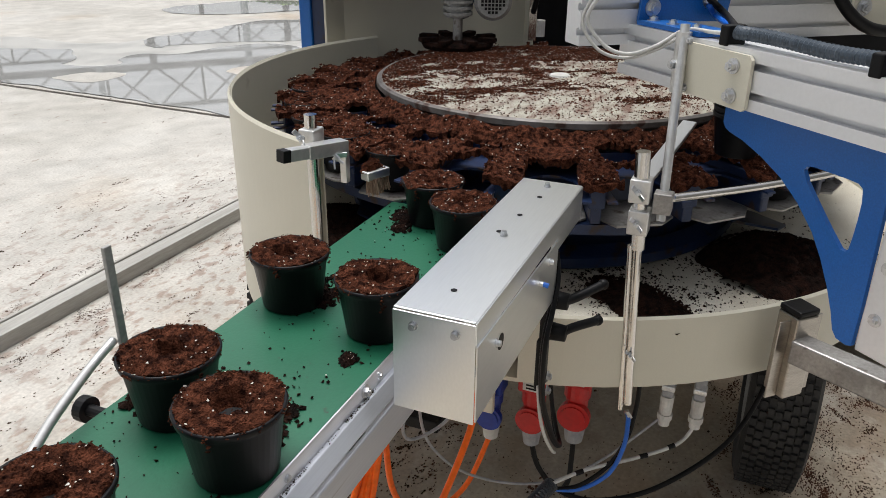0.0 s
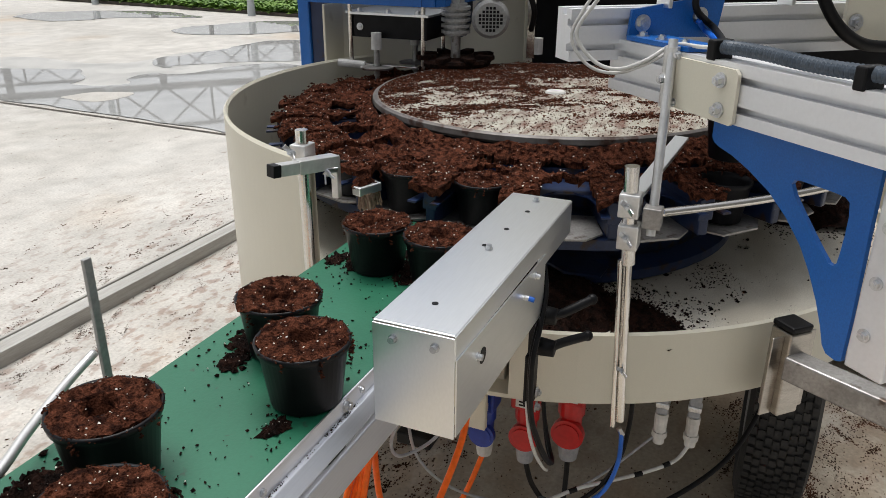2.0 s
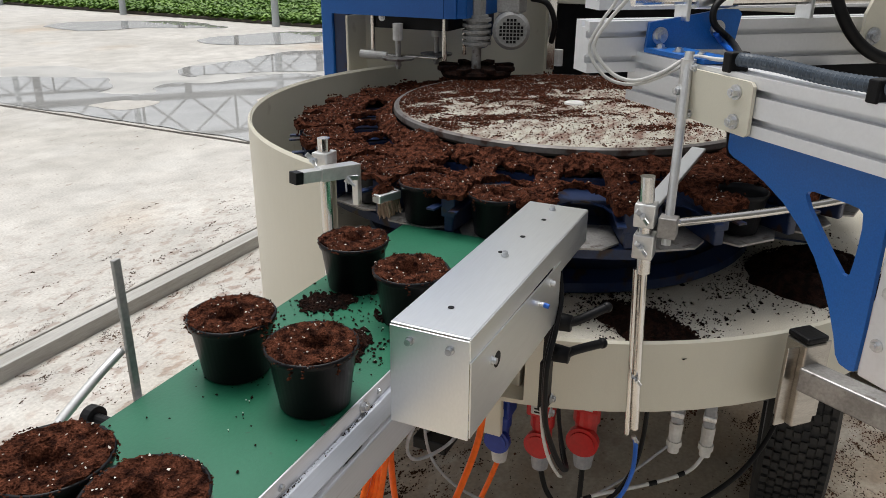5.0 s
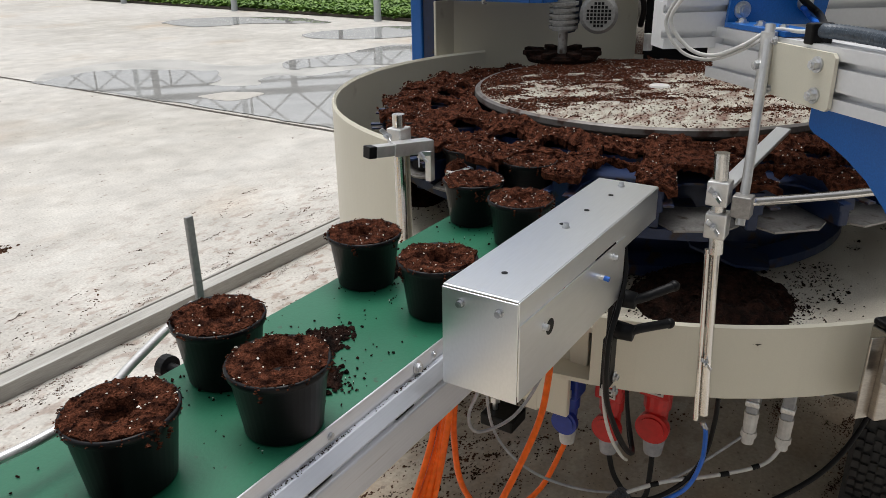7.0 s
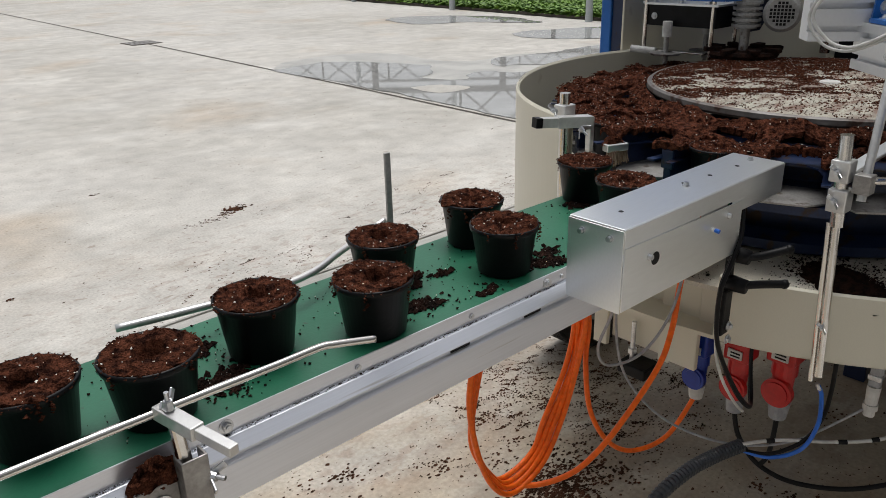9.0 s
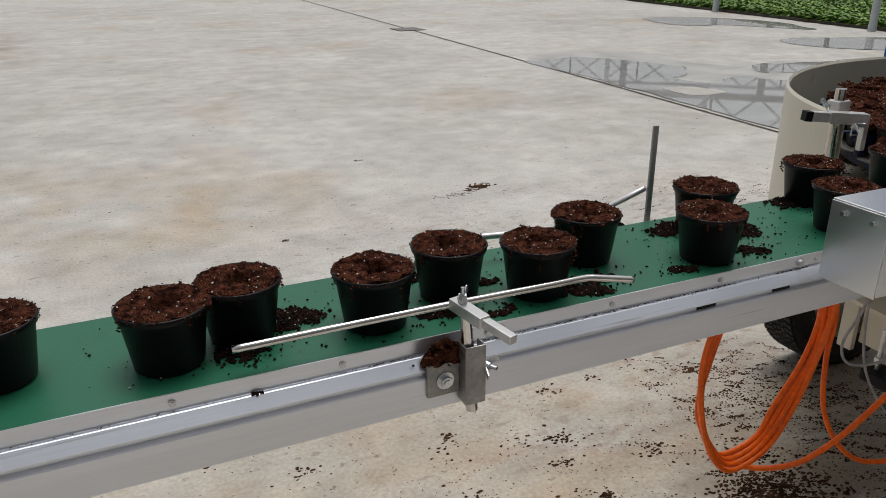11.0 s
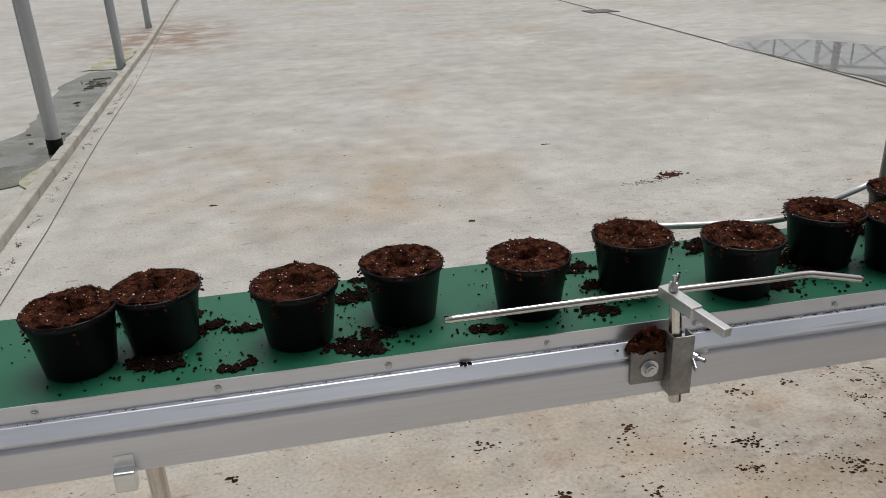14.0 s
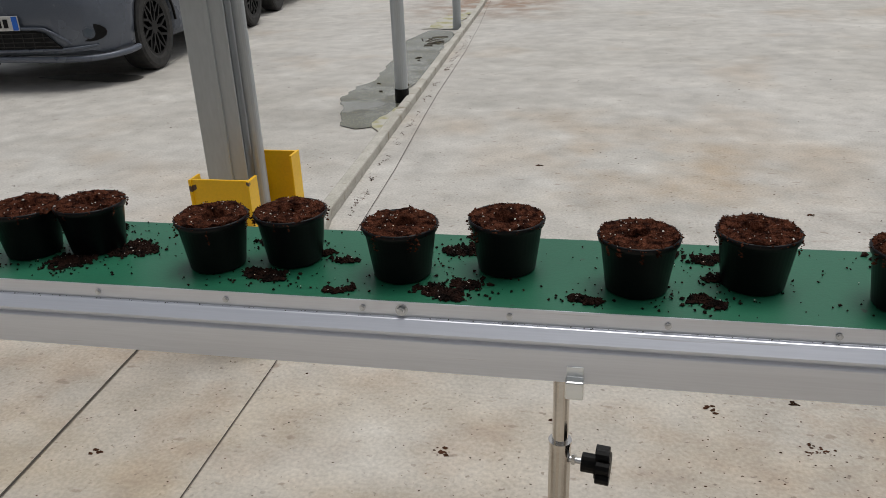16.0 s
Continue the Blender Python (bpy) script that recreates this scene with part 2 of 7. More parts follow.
    heapside.operation = "MULTIPLY"
    L.new(away(sep.outputs[0], 1.30, 0.75), heapside.inputs[0])
    L.new(away(sep.outputs[1], -0.66, 0.45), heapside.inputs[1])
    trodden = N.new("ShaderNodeMath")
    trodden.operation = "MULTIPLY"
    L.new(heapside.outputs[0], trodden.inputs[0])
    L.new(ranged(noise_of(9.0, 15, (1, 1, 1), (5, 3, 0)), 0.40, 0.50, 0, 0.95), trodden.inputs[1])
    base = blend(trodden.outputs[0], base, (0.085, 0.040, 0.026))
    # yellow-brown mottled tint, strongest along the conveyor
    film = N.new("ShaderNodeMath")
    film.operation = "MULTIPLY"
    L.new(away(sep.outputs[1], 0.0, 1.5), film.inputs[0])
    L.new(ranged(noise_of(2.3, 10, (1, 1.5, 1), (3, 4, 0)), 0.36, 0.60, 0.40, 1.0), film.inputs[1])
    base = blend(film.outputs[0], base, (0.432, 0.368, 0.282))
    # rusty brown smudges in that tint
    smudge = N.new("ShaderNodeMath")
    smudge.operation = "MULTIPLY"
    L.new(away(sep.outputs[1], 0.2, 1.6), smudge.inputs[0])
    L.new(ranged(noise_of(3.4, 12, (1, 1.3, 1), (11, 2, 0)), 0.48, 0.66, 0, 0.55), smudge.inputs[1])
    base = blend(smudge.outputs[0], base, (0.34, 0.245, 0.165))
    rings = N.new("ShaderNodeMath")
    rings.operation = "MULTIPLY"
    L.new(away(sep.outputs[0], -0.75, 1.1), rings.inputs[0])
    L.new(away(sep.outputs[1], 3.1, 0.9), rings.inputs[1])
    rust = N.new("ShaderNodeMath")
    rust.operation = "MULTIPLY"
    L.new(rings.outputs[0], rust.inputs[0])
    L.new(ranged(noise_of(2.6, 9, (1, 1, 1), (6, 2, 0)), 0.40, 0.68, 0, 0.75), rust.inputs[1])
    base = blend(rust.outputs[0], base, (0.42, 0.32, 0.215))
    blot = N.new("ShaderNodeMath")
    blot.operation = "MULTIPLY"
    L.new(away(sep.outputs[0], -2.55, 1.3), blot.inputs[0])
    L.new(away(sep.outputs[1], 10.6, 2.2), blot.inputs[1])
    leak = N.new("ShaderNodeMath")
    leak.operation = "MULTIPLY"
    L.new(blot.outputs[0], leak.inputs[0])
    L.new(ranged(noise_of(3.5, 12, (1, 1, 1), (1, 5, 0)), 0.38, 0.56, 0, 0.85), leak.inputs[1])
    base = blend(leak.outputs[0], base, (0.27, 0.17, 0.11))
    # fine dark flecks and scuffs
    base = blend(ranged(noise_of(55, 8, (0.8, 1, 1), (9, 1, 0)), 0.64, 0.69, 0, 0.65), base, (0.17, 0.13, 0.10))
    base = blend(ranged(noise_of(2.2, 14, (0.8, 1.2, 1), (8, 8, 0)), 0.54, 0.68, 0, 0.4), base, (0.60, 0.585, 0.55))
    fine = noise_of(90, 5)
    base = blend(1.0, base, ranged(fine, 0.3, 0.7, 0.84, 1.12), "MULTIPLY")
    base = blend(1.0, base, ranged(noise_of(6.0, 15, (1, 1, 1), (4, 7, 0)), 0.3, 0.7, 0.86, 1.12), "MULTIPLY")
    base = blend(ranged(noise_of(24, 10, (0.5, 1, 1), (3, 3, 0)), 0.65, 0.70, 0, 0.5), base, (0.19, 0.14, 0.10))
    base = blend(ranged(noise_of(14, 3, (1, 1, 1), (5, 5, 0)), 0.73, 0.77, 0, 0.7), base, (0.10, 0.08, 0.065))
    L.new(base, b.inputs["Base Color"])
    L.new(ranged(noise_of(0.9, 6, (1, 1, 1), (1, 8, 0)), 0.3, 0.7, 0.42, 0.75), b.inputs["Roughness"])
    bp = N.new("ShaderNodeBump")
    bp.inputs["Strength"].default_value, bp.inputs["Distance"].default_value = 0.25, 0.004
    L.new(fine, bp.inputs["Height"])
    L.new(bp.outputs[0], b.inputs["Normal"])
    return m


CONCRETE = concrete()
WATER = material("rain water", (0.30, 0.30, 0.29), (0.36, 0.36, 0.35), 2.5, 0.015, bump=0.0, rough2=0.03, spec=1.0)
DAMP = material("damp concrete", (0.35, 0.345, 0.325), (0.45, 0.44, 0.415), 3, 0.25, bump=0.08, rough2=0.5, spot=(0.48, 0.47, 0.44), spot_scale=2.2, spot_lo=0.5, spot_hi=0.6, spot_detail=10)
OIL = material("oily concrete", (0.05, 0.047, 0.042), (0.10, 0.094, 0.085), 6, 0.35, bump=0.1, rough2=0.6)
GROOVE = material("dirty joint", (0.05, 0.042, 0.035), (0.09, 0.075, 0.06), 12, 0.9, bump=0.2)


# ---- mesh helpers ----
def box(bm, x0, y0, z0, x1, y1, z1, bevel=0.0, turn=None):
    made = bmesh.ops.create_cube(bm, size=1, matrix=Matrix.Translation(((x0 + x1) / 2, (y0 + y1) / 2, (z0 + z1) / 2)) @ Matrix.Diagonal((x1 - x0, y1 - y0, z1 - z0, 1)))
    vs = made["verts"]
    if bevel:
        edges = list({e for v in vs for e in v.link_edges})
        out = bmesh.ops.bevel(bm, geom=edges, offset=bevel, segments=2, affect="EDGES", profile=0.5)
        vs = list({v for f in out["faces"] for v in f.verts} | {v for v in vs if v.is_valid})
    if turn is not None:
        bmesh.ops.transform(bm, matrix=turn, verts=vs)
    return bm


def rod(bm, p, q, r, seg=14, r2=None):
    p, q = Vector(p), Vector(q)
    m = Matrix.Translation((p + q) / 2) @ (q - p).to_track_quat("Z", "Y").to_matrix().to_4x4()
    bmesh.ops.create_cone(bm, cap_ends=True, segments=seg, radius1=r, radius2=r if r2 is None else r2, depth=(q - p).length, matrix=m)
    return bm


def square_bar(bm, p, q, w, h, bevel=0.001):
    """A bar of rectangular section from p to q."""
    p, q = Vector(p), Vector(q)
    m = Matrix.Translation((p + q) / 2) @ (q - p).to_track_quat("X", "Z").to_matrix().to_4x4()
    d = (q - p).length / 2
    return box(bm, -d, -w / 2, -h / 2, d, w / 2, h / 2, bevel, m)


def hex_bolt(bm, at, way, r=0.006, h=0.005, washer=True):
    at, way = Vector(at), Vector(way).normalized()
    if washer:
        rod(bm, at, at + way * h * 0.3, r * 1.5, 18)
    rod(bm, at + way * h * 0.3, at + way * h * 1.3, r, 6)
    rod(bm, at + way * h * 1.3, at + way * h * 1.6, r * 0.55, 10)


def lathe(bm, profile, seg=48, at=(0, 0, 0), start=0.0, sweep=360.0):
    """Turns a profile of (radius, height) about the upright axis at at."""
    n = seg if sweep >= 360 else seg + 1
    rows = []
    for i in range(n):
        a = radians(start + sweep * i / seg)
        rows.append([bm.verts.new((at[0] + r * math.cos(a), at[1] + r * math.sin(a), at[2] + z)) for r, z in profile])
    for i in range(seg):
        a, b = rows[i], rows[(i + 1) % n]
        for j in range(len(profile) - 1):
            if profile[j][0] < 1e-6 and profile[j + 1][0] < 1e-6:
                continue
            quad = [a[j], b[j], b[j + 1], a[j + 1]]
            bm.faces.new(quad)
    bmesh.ops.remove_doubles(bm, verts=bm.verts, dist=1e-6)
    bmesh.ops.recalc_face_normals(bm, faces=bm.faces)
    return bm


def hose(bm, points, r, seg=10, per=8, ribs=0.0):
    """A round tube along a smooth path through points; ribs: depth of corrugation."""
    pts = [Vector(p) for p in points]
    path = []
    for i in range(len(pts) - 1):
        a, b = pts[max(i - 1, 0)], pts[i]
        c, d = pts[i + 1], pts[min(i + 2, len(pts) - 1)]
        for k in range(per):
            t = k / per
            path.append(0.5 * ((2 * b) + (c - a) * t + (2 * a - 5 * b + 4 * c - d) * t * t + (3 * b - a - 3 * c + d) * t ** 3))
    path.append(pts[-1])
    up = Vector((0.13, 0.21, 0.97))
    rings = []
    for i, p in enumerate(path):
        way = (path[min(i + 1, len(path) - 1)] - path[max(i - 1, 0)]).normalized()
        side = way.cross(up)
        side = side.normalized() if side.length > 0.05 else way.orthogonal().normalized()
        up = side.cross(way)
        rr = r + (ribs if i % 2 else 0.0)
        rings.append([bm.verts.new(p + rr * (math.cos(2 * math.pi * k / seg) * side + math.sin(2 * math.pi * k / seg) * up)) for k in range(seg)])
    for a, b in zip(rings, rings[1:]):
        for k in range(seg):
            bm.faces.new([a[k], a[(k + 1) % seg], b[(k + 1) % seg], b[k]])
    bm.faces.new(rings[0][::-1])
    bm.faces.new(rings[-1])
    return bm


def plate(bm, outline, thick, m, holes=()):
    """A sheet cut to an outline in the plane of m, with holes, of some thickness."""
    edges = []
    for loop in (outline, *holes):
        vs = [bm.verts.new((x, y, 0)) for x, y in loop]
        edges += [bm.edges.new((vs[i], vs[(i + 1) % len(vs)])) for i in range(len(vs))]
    bmesh.ops.triangle_fill(bm, edges=edges, use_beauty=True)
    faces = list(bm.faces)
    out = bmesh.ops.extrude_face_region(bm, geom=faces)
    bmesh.ops.translate(bm, vec=(0, 0, thick), verts=[v for v in out["geom"] if isinstance(v, bmesh.types.BMVert)])
    bmesh.ops.recalc_face_normals(bm, faces=bm.faces)
    bmesh.ops.transform(bm, matrix=m, verts=bm.verts)
    return bm


def crumb(bm, at, r, rng):
    """One small broken lump."""
    a = rng.uniform(0, 6.283)
    c, d, k = math.cos(a) * r, math.sin(a) * r, rng.uniform(0.55, 1.0)
    u = rng.uniform
    vs = [bm.verts.new((at[0] + c * x - d * k * y, at[1] + d * x + c * k * y, at[2] + z * r)) for x, y, z in ((u(0.7, 1.4), u(-0.4, 0.4), u(-0.3, 0.3)), (u(-0.3, 0.4), u(0.7, 1.2), u(-0.3, 0.4)), (u(-1.3, -0.6), u(-0.4, 0.4), u(-0.3, 0.3)), (u(-0.4, 0.3), u(-1.2, -0.7), u(-0.3, 0.4)), (u(-0.4, 0.4), u(-0.4, 0.4), u(0.5, 0.95)), (0, 0, -0.7))]
    for f in ((0, 1, 4), (1, 2, 4), (2, 3, 4), (3, 0, 4), (1, 0, 5), (2, 1, 5), (3, 2, 5), (0, 3, 5)):
        bm.faces.new([vs[q] for q in f])


def mesh_of(name, bm, mat, smooth=False):
    me = bpy.data.meshes.new(name)
    if smooth:
        for f in bm.faces:
            f.smooth = True
    bm.to_mesh(me)
    bm.free()
    me.materials.append(mat)
    return me


def part(name, bm, mat, parent, label="", smooth=False):
    ob = new(name, bm if isinstance(bm, bpy.types.Mesh) else mesh_of(name, bm, mat, smooth))
    ob.parent = parent
    return tagged(ob, label)


def thing(name, label, category, at=(0, 0, 0), group="", kind=""):
    ob = new(name)
    ob.location = at
    ob.empty_display_size = 0.05
    return tagged(ob, label, category, group, kind)


def solid(name, bm, mat, label, category, group="", kind="", smooth=False):
    return tagged(new(name, mesh_of(name, bm, mat, smooth)), label, category, group, kind)


def B():
    return bmesh.new()


# ---- yard ----
bm = B()
bmesh.ops.create_grid(bm, x_segments=24, y_segments=24, size=90)
solid("ground", bm, CONCRETE, "pale stained concrete yard strewn with peat crumbs", "concrete floor", kind="structure")


def strip(name, pts, width, z, mat, label, kind="structure"):
    bm = B()
    for (x0, y0), (x1, y1) in zip(pts, pts[1:]):
        d = Vector((x1 - x0, y1 - y0, 0)).normalized()
        s = Vector((-d.y, d.x, 0)) * width / 2
        a, b = Vector((x0, y0, z)), Vector((x1, y1, z))
        bm.faces.new([bm.verts.new(v) for v in (a - s, b - s, b + s, a + s)])
    return solid(name, bm, mat, label, "floor joint", kind=kind)


strip("expansion_joint", [(3.33, -6), (3.38, 2.9), (3.48, 5.4), (3.64, 10.5), (4.2, 30)], 0.028, 0.004, GROOVE, "dark expansion joint between concrete slabs")
strip("expansion_joint", [(-1.88, -6), (-1.952, 1.094), (-2.018, 2.274), (-2.055, 2.97), (-2.141, 4.09), (-2.185, 4.753), (-2.275, 6.49), (-2.40, 8.24), (-2.54, 9.83), (-3.3, 20)], 0.0032, 0.004, GROOVE, "narrow sawn joint beside the kerb")
strip("expansion_joint", [(-2.33, -6), (-2.375, 0.462), (-2.413, 1.083), (-2.42, 1.3)], 0.007, 0.004, GROOVE, "narrow sawn joint beside the kerb")


def blob_outline(pts, rng, n=9, wob=0.06):
    """A wavy closed line through the given corners."""
    out = []
    P = [Vector((x, y, 0)) for x, y in pts]
    k = len(P)
    for i in range(k):
        a, b, c, d = P[i - 1], P[i], P[(i + 1) % k], P[(i + 2) % k]
        for j in range(n):
            t = j / n
            p = 0.5 * ((2 * b) + (c - a) * t + (2 * a - 5 * b + 4 * c - d) * t * t + (3 * b - a - 3 * c + d) * t ** 3)
            w = noise.noise_vector(p * 2.7) * wob + noise.noise_vector(p * 9.1) * wob * 0.4
            out.append((p.x + w.x, p.y + w.y))
    return out


def puddle(pts, wob, z=0.006, name="puddle", mat=None, label="shallow rain puddle on concrete reflecting the roof frame"):
    rng = random.Random(3)
    bm = B()
    loop = blob_outline(pts, rng, wob=wob)
    vs = [bm.verts.new((x, y, z)) for x, y in loop]
    es = [bm.edges.new((vs[i], vs[(i + 1) % len(vs)])) for i in range(len(vs))]
    bmesh.ops.triangle_fill(bm, edges=es, use_beauty=True)
    for f in bm.faces:
        if f.normal.z < 0:
            f.normal_flip()
    return solid(name, bm, mat or WATER, label, "puddle", kind="structure")


puddle([(3.50, 6.66), (3.61, 6.68), (3.88, 6.75), (4.23, 6.72), (4.50, 6.44), (4.62, 6.09), (4.74, 5.77), (4.78, 5.60), (4.38, 5.21), (4.22, 5.15), (4.27, 4.89), (4.46, 4.76), (4.64, 4.95), (4.87, 4.92), (5.02, 4.63), (5.5, 4.5), (5.9, 4.1), (5.4, 3.2), (4.6, 2.2), (3.46, 1.6), (3.43, 3.2), (3.505, 4.03), (3.515, 5.19)], 0.055)
puddle([(5.31, 5.24), (5.68, 5.53), (5.85, 5.42), (6.3, 5.3), (7.2, 5.2), (7.6, 4.4), (6.9, 3.6), (6.2, 4.0), (5.50, 4.93), (5.23, 4.98)], 0.08)
puddle([(7.30, 6.73), (7.73, 6.99), (8.25, 6.87), (8.9, 6.5), (9.2, 5.4), (8.4, 5.3), (7.66, 5.76), (7.30, 6.22)], 0.10)
puddle([(7.72, 10.05), (8.14, 10.26), (8.74, 9.94), (9.01, 9.60), (9.25, 8.8), (9.0, 7.7), (8.68, 7.97), (8.46, 8.34), (8.17, 8.77), (7.55, 9.12)], 0.10)
puddle([(3.80, 4.765), (4.04, 4.71), (4.136, 4.44), (3.92, 4.35), (3.72, 4.485)], 0.06, 0.0075, "dry_patch", CONCRETE, "dry concrete island in a puddle")
puddle([(4.55, 3.7), (4.8, 3.75), (4.95, 3.5), (4.7, 3.35), (4.5, 3.45)], 0.06, 0.0075, "dry_patch", CONCRETE, "dry concrete island in a puddle")
puddle([(4.1, 3.0), (4.4, 3.1), (4.45, 2.85), (4.2, 2.7)], 0.06, 0.0075, "dry_patch", CONCRETE, "dry concrete island in a puddle")
puddle([(-2.75, 4.22), (-2.82, 4.64), (-2.80, 5.03), (-2.79, 5.48), (-2.89, 6.26), (-3.02, 7.2), (-2.84, 7.75), (-2.607, 7.616), (-2.497, 6.715), (-2.356, 4.749), (-2.336, 3.936), (-2.46, 3.724), (-2.595, 3.825)], 0.10, mat=ALGAE, label="algae tinged puddle beside the kerb")
puddle([(3.60, 6.85), (5.0, 7.0), (5.2, 5.6), (6.2, 5.3), (6.2, 2.4), (4.6, 1.2), (3.48, 1.0), (3.53, 4.0)], 0.06, 0.003, "damp_patch", DAMP, "damp concrete round a drying puddle")
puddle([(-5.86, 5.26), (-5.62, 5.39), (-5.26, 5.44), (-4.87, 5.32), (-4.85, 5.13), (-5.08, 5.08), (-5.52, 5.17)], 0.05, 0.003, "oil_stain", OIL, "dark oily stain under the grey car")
puddle([(-2.42, 3.92), (-2.37, 4.12), (-2.36, 4.35), (-2.33, 4.0), (-2.31, 3.70), (-2.33, 3.66), (-2.37, 3.72)], 0.05, 0.0085, "moss_film", MOSS, "yellow green moss film beside the kerb")
puddle([(-3.00, 7.9), (-2.98, 8.5), (-2.90, 9.2), (-2.78, 9.6), (-2.64, 8.9), (-2.60, 8.1), (-2.68, 7.85), (-2.82, 7.95)], 0.13, 0.0085, "moss_film", MOSS, "yellow green moss film beside the kerb")


def dead_stalks():
    """Loose stalks and bits floating in the puddle by the kerb."""
    rng = random.Random(88)
    bm = B()
    for _ in range(17):
        x, y, a = rng.gauss(-2.74, 0.05), rng.gauss(7.05, 0.20), rng.gauss(0.3, 0.9)
        n = rng.uniform(0.04, 0.17)
        rod(bm, (x, y, 0.008), (x + n * math.cos(a), y + n * math.sin(a), 0.012), rng.uniform(0.002, 0.005), 5)
    for _ in range(9):
        x, y, a = rng.uniform(-2.74, -2.46), rng.uniform(4.4, 6.4), rng.uniform(-0.6, 0.8)
        n = rng.uniform(0.012, 0.06)
        rod(bm, (x, y, 0.008), (x + n * math.cos(a), y + n * math.sin(a), 0.010), rng.uniform(0.002, 0.005), 5)
    solid("dead_stalks", bm, TWIG, "dead plant stalks lying in the kerbside puddle", "plant debris", kind="stuff")


dead_stalks()

# kerb beside the posts
bm = B()
ks = [(-2.02, -5), (-2.14, 2.25), (-2.24, 4.0), (-2.58, 9.9), (-3.05, 16.3), (-4.0, 32)]
for (x0, y0), (x1, y1) in zip(ks, ks[1:]):
    if y1 < 1:
        continue
    square_bar(bm, (x0 - 0.05, max(y0, 1.62), 0.025), (x1 - 0.05, y1, 0.025), 0.062, 0.06, 0.008)
solid("kerb", bm, KERB, "low weathered concrete kerb under steel posts", "kerb", kind="structure")

# unseen wall behind the camera, added to darken the faces turned this way
SHADE_WALL = material("dull grey sheet wall", (0.20, 0.20, 0.19), (0.15, 0.15, 0.145), 3, 0.7, bump=0.1, stretch=(4, 4, 0.4))
bm = B()
box(bm, -14, -4.9, 0, 14, -4.7, 4.6)
for k in range(28):
    box(bm, -13.9 + k, -4.7, 0, -13.75 + k, -4.66, 4.6)
solid("shade_wall", bm, SHADE_WALL, "unseen dull grey profiled sheet wall added to hold back sky light", "wall", kind="structure")

# flat steel strip lying on the yard behind the conveyor
ch = thing("floor_channel", "greyed steel channel lying on the concrete", "floor channel")
part("web", box(B(), 0.0, 1.712, 0.0, 2.9, 1.778, 0.044, 0.002), TIMBER, ch)
part("flange", box(B(), 0.0, 1.700, 0.0, 2.9, 1.711, 0.052, 0.002), TIMBER, ch)
part("flange", box(B(), 0.0, 1.779, 0.0, 2.9, 1.790, 0.050, 0.002), TIMBER, ch)

# drain
dr = thing("floor_drain", "square cast iron drain grate set in concrete", "drain", (3.62, 10.4, 0))
bm = B()
for i in range(9):
    box(bm, -0.19 + i * 0.045, -0.19, 0.003, -0.165 + i * 0.045, 0.19, 0.010)
part("grate", bm, STEEL_DULL, dr)
bm = B()
box(bm, -0.215, -0.215, 0.001, 0.215, 0.215, 0.006)
part("drain_frame", bm, GROOVE, dr)


# ---- planted field behind ----
def field():
    rng = random.Random(8)
    verts, faces = [], []
    def add(x, y):
        h = rng.uniform(0.05, 0.14)
        a, w, tilt = rng.uniform(0, 6.28), rng.uniform(0.025, 0.05), rng.uniform(0.03, 0.08)
        c, s, n = math.cos(a), math.sin(a), len(verts)
        verts.extend([(x, y, h - 0.03), (x + c * tilt - s * w, y + s * tilt + c * w, h), (x + c * tilt * 2.2, y + s * tilt * 2.2, h - 0.015), (x + c * tilt + s * w, y + s * tilt - c * w, h + 0.01)])
        faces.append((n, n + 1, n + 2, n + 3))
    for _ in range(52000):
        v = rng.random() ** 1.4
        x0 = 9.6 + 3.9 * v
        y = rng.uniform(-2, 19)
        add(x0 + 0.085 * (y - 6.5), y)
    me = bpy.data.meshes.new("seedling_bed")
    me.from_pydata(verts, [], faces)
    me.materials.append(LEAF)
    tagged(new("seedling_bed", me), "dense bed of bright green seedlings", "seedling bed", kind="stuff")


field()
bm = B()
box(bm, 9.72, -2, 0.001, 14.4, 19.5, 0.03, 0, Matrix.Translation((9.6, 6.5, 0)) @ Matrix.Rotation(radians(-4.9), 4, "Z") @ Matrix.Translation((-9.6, -6.5, 0)))
solid("bed_soil", bm, SOIL_DARK, "dark soil under the seedling bed", "soil bed", kind="structure")
# low dark box standing for a wet strip beside the bed
bm = B()
box(bm, 9.54, -3, 0.0, 9.62, 20, 0.05, 0.01, Matrix.Translation((9.6, 6.5, 0)) @ Matrix.Rotation(radians(-4.9), 4, "Z") @ Matrix.Translation((-9.6, -6.5, 0)))
solid("bed_wet_strip", bm, GROOVE, "low dark strip standing for wet ground along the seedling bed", "edging", kind="structure")


# ---- posts of the open frame ----
def steel_post(x, y, r, label, sleeve):
    t = thing("steel_post", label, "post", (x, y, 0), "posts of the open frame")
    bm = B()
    rod(bm, (0, 0, 0), (0, 0, 4.2), r, 20)
    part("tube", bm, COLUMN, t, smooth=False)
    bm = B()
    rod(bm, (0, 0, 0), (0, 0, 0.10), r * 1.08, 20)
    part("foot", bm, sleeve, t)
    return t


steel_post(-2.38, 4.45, 0.045, "round galvanised steel post with a black foot on a kerb", BLACK)
for x, y in ((-2.61, 7.95), (-2.94, 12.0)):
    steel_post(x, y, 0.045, "round galvanised steel post standing on a kerb", COLUMN)
for x, y in ((9.42, 7.13), (9.76, 10.62), (10.08, 14.2), (9.10, 3.6)):
    steel_post(x, y, 0.055, "galvanised post beside the seedling bed", COLUMN)


